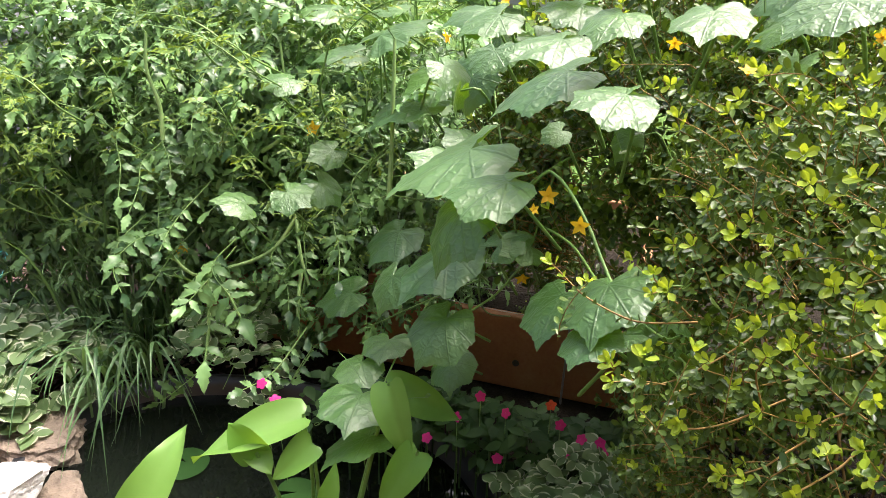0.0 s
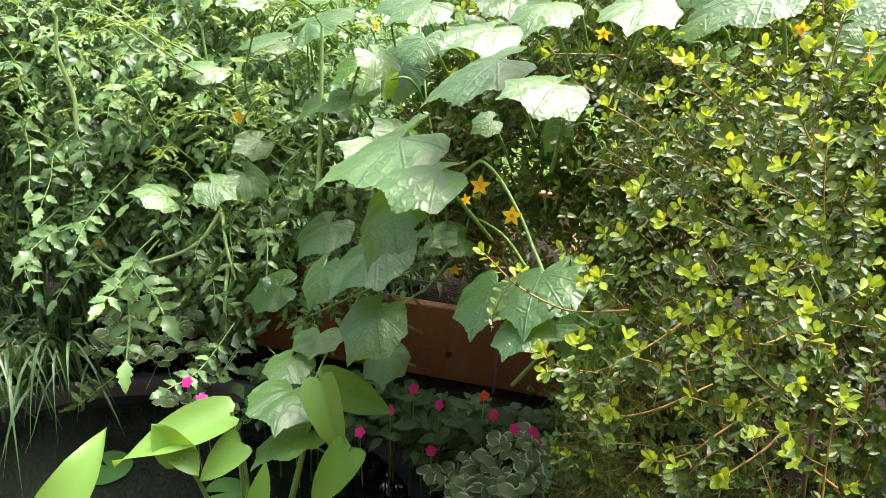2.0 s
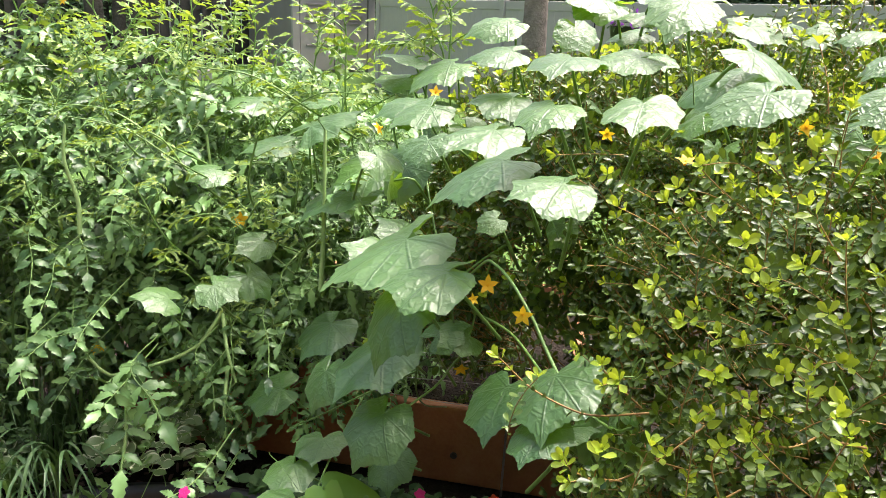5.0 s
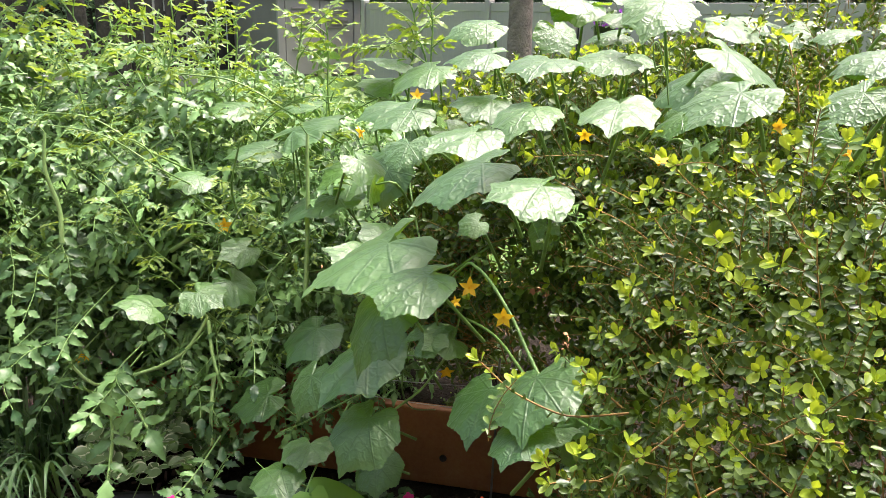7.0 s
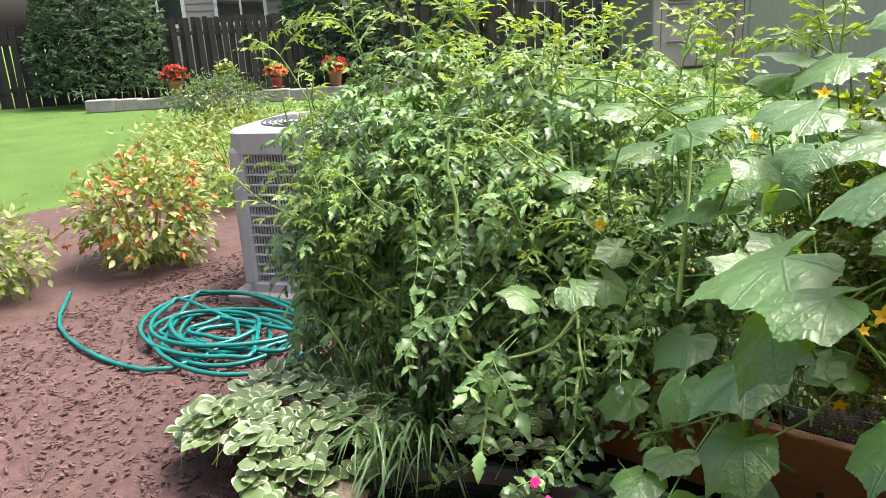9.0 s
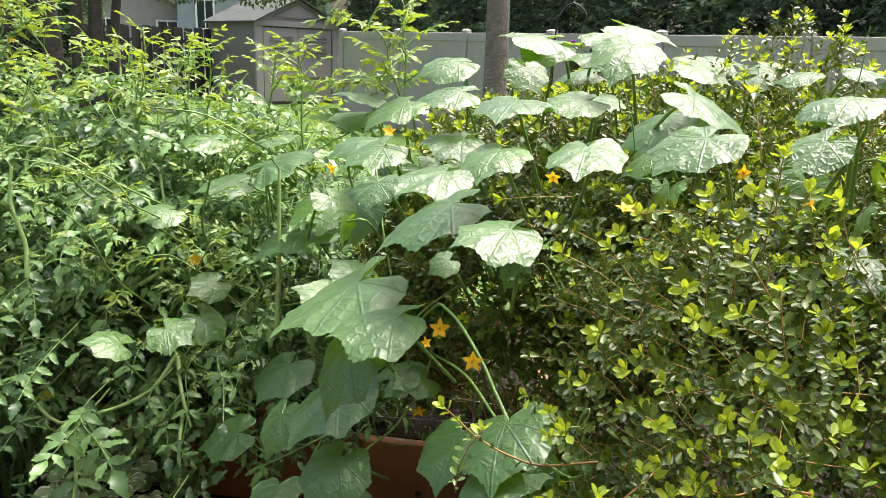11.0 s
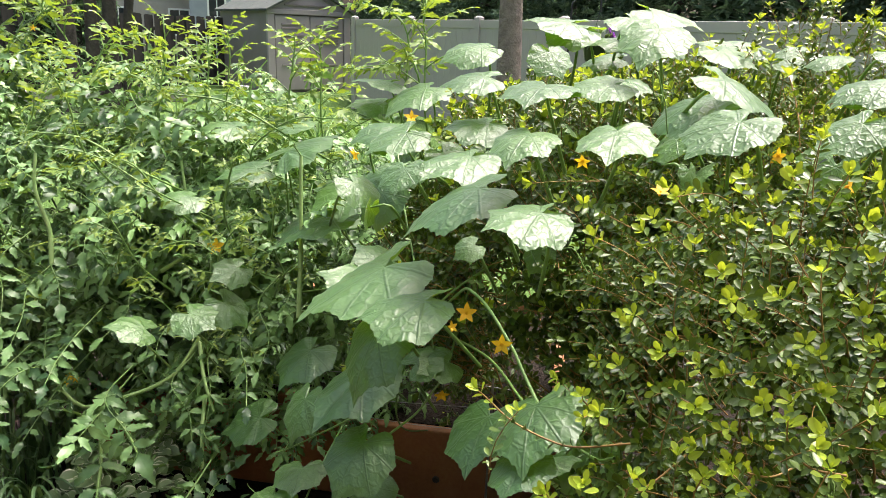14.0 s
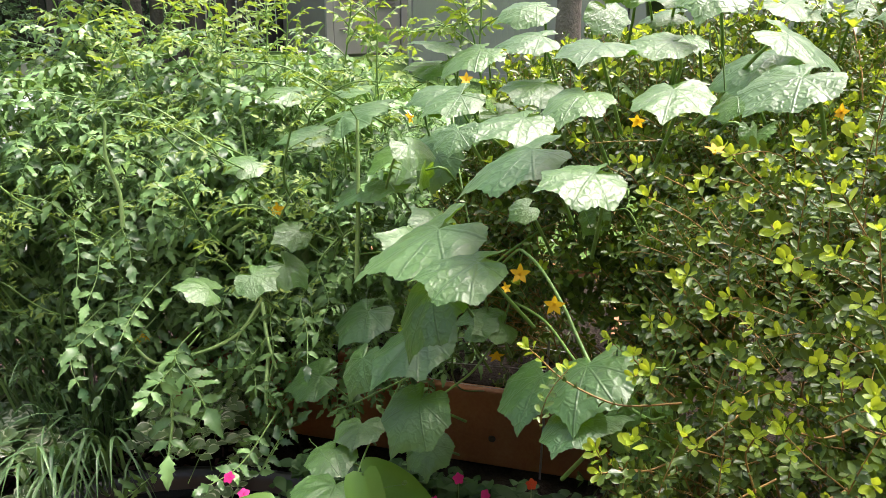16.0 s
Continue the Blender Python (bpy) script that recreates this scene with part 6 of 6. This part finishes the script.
# thin side shoots with curled tips, all over the sunny face
r = np.random.default_rng(47)
for k in range(34):
    x = r.uniform(-1.95, -0.6)
    z = r.uniform(0.55, 1.3)
    y = 2.06 - 0.18 * math.sin((z - 0.3) * 2.6) - 0.1 * (x < -1.5) + r.normal(0, 0.03)
    a, L = r.uniform(-1.2, 1.2), r.uniform(0.14, 0.3)
    d = np.array((math.sin(a), -0.35, math.cos(a) * 0.8))
    p = np.array((x, y, z))
    tomato_shoot(toms[0 if x > -1.0 else 1 if x > -1.5 else 2], [p - d * 0.1 + (0, 0.1, -0.05), p, p + d * L * 0.5 + (0, 0, 0.02), p + d * L + (0, 0, -0.02)], r.uniform(0.0022, 0.0036), True, 6, 60 + k, r.uniform(0.6, 0.95))


def draped_leaf(parent, pts, size, seed):
    """A compound leaf hanging along these places, its leaflets open to the light."""
    r = np.random.default_rng(seed)
    lead = seed < 604
    pts = nearer(pts, 0.94 if lead else 0.99)
    a = np.array(pts[0])
    c = curve([a + (0.02, 0.1, 0.05)] + list(pts), 16)
    hang("rachis", Heap().add(tube(c, np.linspace(0.0022, 0.0011, 16), 5)).mesh("rachis", [M_PETIOLE]), parent)
    face = np.array((0.12, -0.5, 0.85))
    size *= 1.0 if lead else 0.8
    for t, q in ((0.2, 0.7), (0.36, 0.9), (0.45, 0.35), (0.54, 1.0), (0.63, 0.35), (0.72, 1.0), (0.87, 0.8)):
        i = int(t * 15)
        d = c[i + 1] - c[i - 1]
        d /= np.linalg.norm(d)
        side = np.cross(d, face)
        side /= np.linalg.norm(side)
        for sd in (-1, 1):
            m = aim(c[i], side * sd + d * r.uniform(0.35, 0.7) + r.normal(0, 0.12, 3), face + r.normal(0, 0.25, 3))
            V, T, U, M = leaflet(size * q * r.uniform(0.85, 1.1), seed * 7 + i + sd, 0, True)
            hang("leaflet", tri_mesh("leaflet", V, T, TOM_MATS, U, M), parent, m)
    d = c[15] - c[13]
    V, T, U, M = leaflet(size * 1.15, seed, 0, True)
    hang("leaflet", tri_mesh("leaflet", V, T, TOM_MATS, U, M), parent, aim(c[15], d, face + r.normal(0, 0.2, 3)))


draped_leaf(toms[1], [(-1.109, 1.794, 0.543), (-1.026, 1.749, 0.483), (-0.963, 1.702, 0.450)], 0.075, 600)
draped_leaf(toms[1], [(-1.137, 1.809, 0.488), (-1.084, 1.715, 0.391), (-1.044, 1.627, 0.332)], 0.070, 601)
draped_leaf(toms[1], [(-1.327, 1.861, 0.598), (-1.347, 1.773, 0.600), (-1.345, 1.694, 0.587)], 0.060, 602)
draped_leaf(toms[1], [(-1.105, 1.785, 0.522), (-1.103, 1.705, 0.504), (-1.095, 1.636, 0.499)], 0.060, 603)
draped_leaf(toms[0], [(-0.872, 1.932, 0.638), (-0.830, 1.851, 0.559), (-0.806, 1.743, 0.466)], 0.055, 604)
draped_leaf(toms[1], [(-1.028, 1.915, 0.539), (-1.054, 1.874, 0.616), (-1.055, 1.840, 0.681)], 0.050, 605)
draped_leaf(toms[1], [(-1.288, 1.858, 0.534), (-1.285, 1.764, 0.492), (-1.276, 1.674, 0.456)], 0.055, 606)
draped_leaf(toms[0], [(-0.783, 1.645, 0.312), (-0.737, 1.672, 0.402), (-0.682, 1.678, 0.465)], 0.060, 607)
draped_leaf(toms[1], [(-1.294, 1.884, 0.899), (-1.245, 1.836, 0.844), (-1.206, 1.785, 0.809)], 0.070, 608)
draped_leaf(toms[1], [(-1.420, 1.844, 0.899), (-1.375, 1.786, 0.824), (-1.337, 1.718, 0.756)], 0.070, 609)
draped_leaf(toms[1], [(-1.004, 2.109, 0.991), (-1.042, 2.011, 0.935), (-1.078, 1.907, 0.878)], 0.060, 610)
draped_leaf(toms[1], [(-1.210, 1.982, 1.012), (-1.201, 1.911, 0.964), (-1.175, 1.857, 0.932)], 0.070, 611)
draped_leaf(toms[1], [(-1.330, 1.828, 0.831), (-1.301, 1.760, 0.776), (-1.280, 1.684, 0.728)], 0.065, 612)
draped_leaf(toms[1], [(-1.146, 2.010, 0.772), (-1.125, 1.943, 0.728), (-1.139, 1.851, 0.693)], 0.060, 613)
draped_leaf(toms[1], [(-1.007, 2.013, 0.714), (-1.015, 1.928, 0.676), (-0.994, 1.859, 0.638)], 0.060, 614)
draped_leaf(toms[0], [(-0.690, 1.868, 0.831), (-0.635, 1.807, 0.766), (-0.630, 1.722, 0.709)], 0.045, 615)
draped_leaf(toms[0], [(-0.699, 1.778, 0.770), (-0.655, 1.711, 0.711), (-0.623, 1.637, 0.660)], 0.050, 616)
draped_leaf(toms[1], [(-1.113, 2.062, 1.068), (-1.122, 1.983, 1.018), (-1.141, 1.907, 1.017)], 0.070, 617)
draped_leaf(toms[1], [(-1.453, 1.954, 1.161), (-1.389, 1.933, 1.121), (-1.326, 1.915, 1.097)], 0.060, 618)
draped_leaf(toms[1], [(-1.168, 1.775, 0.720), (-1.163, 1.695, 0.689), (-1.145, 1.624, 0.661)], 0.060, 619)
draped_leaf(toms[1], [(-0.947, 1.856, 0.576), (-0.872, 1.807, 0.524), (-0.830, 1.739, 0.482)], 0.060, 620)
draped_leaf(toms[0], [(-0.760, 1.573, 0.430), (-0.766, 1.496, 0.425), (-0.783, 1.420, 0.436)], 0.055, 621)
draped_leaf(toms[1], [(-1.334, 1.688, 0.629), (-1.301, 1.615, 0.579), (-1.243, 1.570, 0.541)], 0.060, 622)


def fruit(parent, x, y, z, size):
    bm = bmesh.new()
    bmesh.ops.create_uvsphere(bm, u_segments=18, v_segments=12, radius=size, matrix=Matrix.Translation((x, y, z)) @ Matrix.Diagonal((1, 1, 0.86, 1)))
    f = part("fruit", bm, M_FRUIT, parent, "unripe green tomato", smooth=True)
    h = Heap()
    for k in range(5):
        h.add(blade([0.1, 0.16, 0.1, 0.0], size * 0.9, 0.1, 0.3), pose(x, y, z + size * 0.84, 0, 0, k * 72))
    hang("calyx", h.mesh("calyx", [M_PETIOLE]), f)


fruit(toms[1], -1.058, 2.11, 1.068, 0.024)
fruit(toms[1], -1.09, 2.13, 1.06, 0.017)
fruit(toms[1], -0.99, 2.09, 0.79, 0.018)
fruit(toms[0], -0.95, 2.05, 0.6, 0.016)
for p in ((-1.27, 1.87, 0.55), (-1.28, 1.86, 0.53), (-1.26, 1.88, 0.54), (-1.6, 2.3, 1.5)):
    star_flower("flower", toms[1], M_YELLOW, p, (0.2, -0.8, 0.3), 0.013, 5, 0.16, 0.3)


# ---- pond plants ----
def pickerel_leaf(parent, foot, tip, width, face, seed, droop=0.2, curl=0.22):
    """A spear-shaped leaf from its base to its tip."""
    a, b = np.array(foot), np.array(tip)
    L = float(np.linalg.norm(b - a))
    n, c = 19, 11
    s, u = np.meshgrid(np.linspace(0, 1, n), np.linspace(-1, 1, c), indexing="ij")
    r = np.random.default_rng(seed)
    h = width * np.interp(s, [0, 0.05, 0.15, 0.35, 0.6, 0.8, 0.93, 1], [0.5, 0.85, 1.0, 1.0, 0.8, 0.46, 0.16, 0])
    x = u * h
    # the lobes of the base reach back past the stalk; the sides curl up and one edge rolls
    y = s * L - 0.5 * np.abs(x) * (1 - s) ** 2
    z = curl * x * x / width * 1.6 - droop * L * s**2 - 0.06 * L * np.exp(-((u / 0.12) ** 2)) * 0.15
    z = z + 0.05 * L * np.sin(s * 5 + r.uniform(0, 6)) * u * np.abs(u) + 0.03 * L * np.sin(s * 3 + r.uniform(0, 6))
    V = np.stack([x, y, z], -1).reshape(-1, 3)
    i, j = np.meshgrid(np.arange(n - 1), np.arange(c - 1), indexing="ij")
    k = (i * c + j).ravel()
    T = np.concatenate([np.stack([k, k + 1, k + c + 1], -1), np.stack([k, k + c + 1, k + c], -1)])
    U = np.stack([x / L, s], -1).reshape(-1, 2)
    me = tri_mesh("leaf", V, T, [M_PICK], U)
    return hang("leaf", me, parent, aim(a, b - a, face))


pick = empty("pickerel_weed", (-0.5, 1.3, 0.06))
tagged(pick, "pond plant with broad spear-shaped glossy leaves", "pond plant")
PICK = [
    ((-0.735, 0.955, 0.46), (-0.691, 1.089, 0.595), 0.042, (0.4, -0.8, 0.5)),
    ((-0.53, 1.26, 0.54), (-0.72, 1.12, 0.51), 0.046, (0, -0.25, 1)),
    ((-0.6, 1.18, 0.485), (-0.65, 1.16, 0.545), 0.04, (0.2, -1, 0.3)),
    ((-0.39, 1.385, 0.56), (-0.22, 1.406, 0.51), 0.042, (0, -0.7, 0.9)),
    ((-0.345, 1.28, 0.65), (-0.272, 1.19, 0.52), 0.036, (-0.1, -0.9, 0.5)),
    ((-0.26, 1.22, 0.55), (-0.31, 1.13, 0.46), 0.036, (0.3, -0.7, 0.8)),
    ((-0.49, 1.22, 0.505), (-0.555, 1.15, 0.45), 0.034, (0.2, -0.7, 0.8)),
    ((-0.4, 1.09, 0.45), (-0.39, 1.11, 0.56), 0.022, (0.2, -1, 0.2)),
    ((-0.62, 1.2, 0.48), (-0.56, 1.16, 0.46), 0.03, (0.1, -0.6, 0.8)),
    ((-0.66, 1.1, 0.4), (-0.62, 1.08, 0.34), 0.022, (0.2, -0.9, 0.4)),
]
for k, (a, b, w, f) in enumerate(PICK):
    pickerel_leaf(pick, a, b, w, f, 500 + k)
    root = (-0.5 + 0.3 * (a[0] + 0.5), 1.2 + 0.2 * (a[1] - 1.2), 0.05)
    hang("stalk", Heap().add(tube(curve([root, ((root[0] + a[0]) / 2, (root[1] + a[1]) / 2 + 0.03, (root[2] + a[2]) / 2 + 0.03), a], 8), np.linspace(0.006, 0.0035, 8), 6)).mesh("stalk", [M_PETIOLE]), pick)
for k in range(16):
    x, y = -0.62 + 0.03 * k, 1.12 + 0.03 * (k % 4)
    hang("stalk", Heap().add(tube([(x, y, 0.05), (x + 0.05, y - 0.02, 0.25), (x + 0.13, y - 0.03, 0.42)], [0.006, 0.005, 0.003], 6)).mesh("stalk", [M_PETIOLE]), pick)

pads = [(-0.75, 1.15, 0.075), (-0.55, 1.02, 0.07), (-0.42, 1.12, 0.08), (-0.95, 1.3, 0.06), (-1.05, 1.5, 0.065), (-0.7, 1.5, 0.06), (-0.3, 1.25, 0.07), (-0.62, 1.3, 0.075)]
for k, (x, y, q) in enumerate(pads):
    bm = bmesh.new()
    c = bm.verts.new((0, 0, 0.004))
    ring = [bm.verts.new((q * math.cos(a) * (1 + 0.03 * math.sin(5 * a + k)), q * math.sin(a), 0.003 * math.sin(3 * a + k))) for a in np.linspace(0.18, 2 * math.pi - 0.18, 26)]
    for a, b in zip(ring, ring[1:]):
        bm.faces.new((c, a, b))
    o = part("lily_pad", bm, M_PAD, None, m=pose(x, y, 0.068, 0, 0, 40 * k), smooth=True)
    tagged(o, "round dark green lily pad floating on the pond", "lily pad", group="lily pads")


# ---- impatiens and periwinkle ----
imp = empty("impatiens_bed", (-0.1, 1.65, 0.0))
tagged(imp, "low impatiens with magenta and scarlet flowers", "flowers")
r = np.random.default_rng(81)
h = Heap()
il = [blade([0.03, 0.2, 0.28, 0.24, 0.12, 0.0], 0.05 * q, 0.1, 0.25) for q in (0.8, 1, 1.2)]
for k in range(1200):
    x, y = r.uniform(-0.75, 0.3), r.uniform(1.6, 1.96)
    top = 0.31 - 0.6 * max(0.0, y - 1.74) + 0.05 * noise.noise(Vector((x * 5, y * 5, 0)))
    z = max(0.05, top - abs(r.normal(0, 0.05)))
    a = r.uniform(0, 6.283)
    h.add(il[k % 3], aim((x, y, z), (math.cos(a), math.sin(a) - 0.3, r.uniform(-0.3, 0.25)), (r.normal(0, 0.25), -0.25, 1)))
    if k % 12 == 0:
        h.add(tube([(x, y, 0.01), (x, y, z)], 0.003, 4))
hang("foliage", h.mesh("foliage", [M_IMPLEAF]), imp, kind="stuff")
IMP = ((-0.726, 1.414, 0.471), (-0.689, 1.41, 0.437), (-0.164, 1.592, 0.405), (-0.061, 1.626, 0.431), (-0.031, 1.604, 0.396), (0.023, 1.594, 0.376), (0.068, 1.595, 0.376), (0.077, 1.582, 0.358), (-0.007, 1.561, 0.338),
       (-0.163, 1.524, 0.32), (-0.277, 1.555, 0.391), (-0.231, 1.599, 0.433), (-0.381, 1.488, 0.35), (-0.336, 1.504, 0.35), (-0.484, 1.453, 0.357))
for k, (x, y, z) in enumerate(IMP):
    # the same line of sight, a little further back and lower
    x, y, z = 0.11 + (x - 0.11) * 1.03, 0.13 + (y - 0.13) * 1.03, 1.5 + (z - 1.5) * 1.03
    f = star_flower("flower", imp, M_SCARLET if k == 3 else M_MAGENTA, (x, y, z), (0.5 * math.sin(k * 2.4), -0.8 + 0.3 * math.sin(k * 1.7), 0.7 + 0.3 * math.cos(k)), 0.0145, 5, 0.42, 0.12)
    hang("flower_stalk", Heap().add(tube([(x, y, z), (x, y + 0.03, 0.12)], 0.0012, 4)).mesh("flower_stalk", [M_PETIOLE]), imp)


def periwinkle(x0, x1, y0, y1, top, count, parts, leaf, seed, label):
    """Trailing stems with paired cream-edged leaves."""
    r = np.random.default_rng(seed)
    s = empty("periwinkle", ((x0 + x1) / 2, (y0 + y1) / 2, 0))
    tagged(s, label, "ground cover")
    shapes = [blade([0.06, 0.3, 0.4, 0.38, 0.24, 0.0], leaf * q, 0.1, 0.2) for q in (0.75, 1.0, 1.2)]
    mes = [tri_mesh("leaf", q[0], q[1], [M_VINCA], q[2], q[3]) for q in shapes]
    h, st = Heap(), Heap()
    done = 0
    for k in range(count):
        x, y = r.uniform(x0, x1), r.uniform(y0, y1)
        z = max(0.03, top * (1 - 0.5 * abs(2 * (x - x0) / (x1 - x0) - 1) ** 2) + 0.05 * noise.noise(Vector((x * 6, y * 6, seed))) - abs(r.normal(0, 0.04)))
        a = r.uniform(0, 6.283)
        d = np.array((math.cos(a), math.sin(a), 0.2))
        st.add(tube([(x - d[0] * 0.05, y - d[1] * 0.05, max(0.02, z - 0.06)), (x, y, z), (x + d[0] * 0.05, y + d[1] * 0.05, z + 0.01)], 0.0014, 3))
        for t in (0.0, 0.03, 0.055):
            for sd in (-1, 1):
                q = np.array((x, y, z)) + d * t
                side = np.array((-d[1] * sd, d[0] * sd, 0.15)) + d * 0.5
                m = aim(q, side + r.normal(0, 0.2, 3), (r.normal(0, 0.3), r.normal(0, 0.3) - 0.3, 1))
                if done < parts:
                    hang("leaf", mes[(k + sd) % 3], s, m)
                    done += 1
                else:
                    h.add(shapes[(k + sd) % 3], m)
    hang("foliage", h.mesh("foliage", [M_VINCA]), s, kind="stuff")
    hang("stem_tangle", st.mesh("stem_tangle", [M_PETIOLE]), s, kind="stuff")


periwinkle(-2.2, -1.5, 1.3, 1.85, 0.3, 210, 140, 0.062, 91, "trailing periwinkle with cream-edged leaves over stones")
periwinkle(-0.14, 0.36, 1.44, 1.64, 0.33, 80, 120, 0.04, 92, "cream-edged periwinkle at the foot of the boxwood")
periwinkle(-1.35, -0.95, 1.75, 2.1, 0.3, 50, 40, 0.04, 93, "shaded periwinkle under the tomato leaves")


# ---- clump of grass-like blades ----
def grass_clump(x, y, count, height, seed, label, leans=(0.08, 0.5), front=0.25, wide=1.0, fall=(0.3, 0.55), turn=(0.0, 6.283)):
    r = np.random.default_rng(seed)
    s = empty("grass_clump", (x, y, 0))
    tagged(s, label, "ornamental grass")
    h = Heap()
    for k in range(count):
        a = r.uniform(*turn)
        L = height * r.uniform(0.6, 1.25)
        lean = r.uniform(*leans)
        w = r.uniform(0.0028, 0.0055) * wide
        d = np.array((math.cos(a), math.sin(a) - front, 0))
        b = np.array((x + r.normal(0, 0.07), y + r.normal(0, 0.07), 0.01))
        n = 11
        t = np.linspace(0, 1, n)
        P = b + np.outer(t**1.5 * lean * L, d)
        P[:, 2] += L * (t - r.uniform(*fall) * t**2.4)
        P[:, 2] = np.maximum(P[:, 2], 0.085)
        wd = w * np.interp(t, [0, 0.3, 0.7, 1], [0.8, 1, 0.8, 0.02])
        side = np.array((-d[1], d[0], 0.0)) / (np.hypot(d[0], d[1]) + 1e-6)
        V = np.concatenate([P - np.outer(wd, side), P + np.array((0, 0, -0.0015)), P + np.outer(wd, side)])
        i = np.arange(n - 1)
        T = np.concatenate([np.stack(q, -1) for q in ((i, i + n, i + n + 1), (i, i + n + 1, i + 1), (i + n, i + 2 * n, i + 2 * n + 1), (i + n, i + 2 * n + 1, i + n + 1))])
        U = np.concatenate([np.stack([0 * t + q, t], -1) for q in (-0.5, 0, 0.5)])
        shape = (V, T, U, np.zeros(len(T), int))
        if k < 40:
            hang("blade", tri_mesh("blade", V, T, [M_GRASS], U), s)
        else:
            h.add(shape)
    hang("foliage", h.mesh("foliage", [M_GRASS]), s, kind="stuff")


grass_clump(-1.66, 1.92, 120, 0.92, 95, "clump of long arching green blades by the pond", (0.05, 0.3), fall=(0.25, 0.7))
grass_clump(-1.47, 1.95, 80, 0.8, 96, "clump of long arching green blades in shade", (0.05, 0.3), fall=(0.25, 0.6))
grass_clump(-1.42, 1.72, 56, 0.85, 97, "drooping green blades hanging over the pond", (0.15, 0.42), 0.3, 1.15, (0.7, 0.95), (-2.4, 0.4))
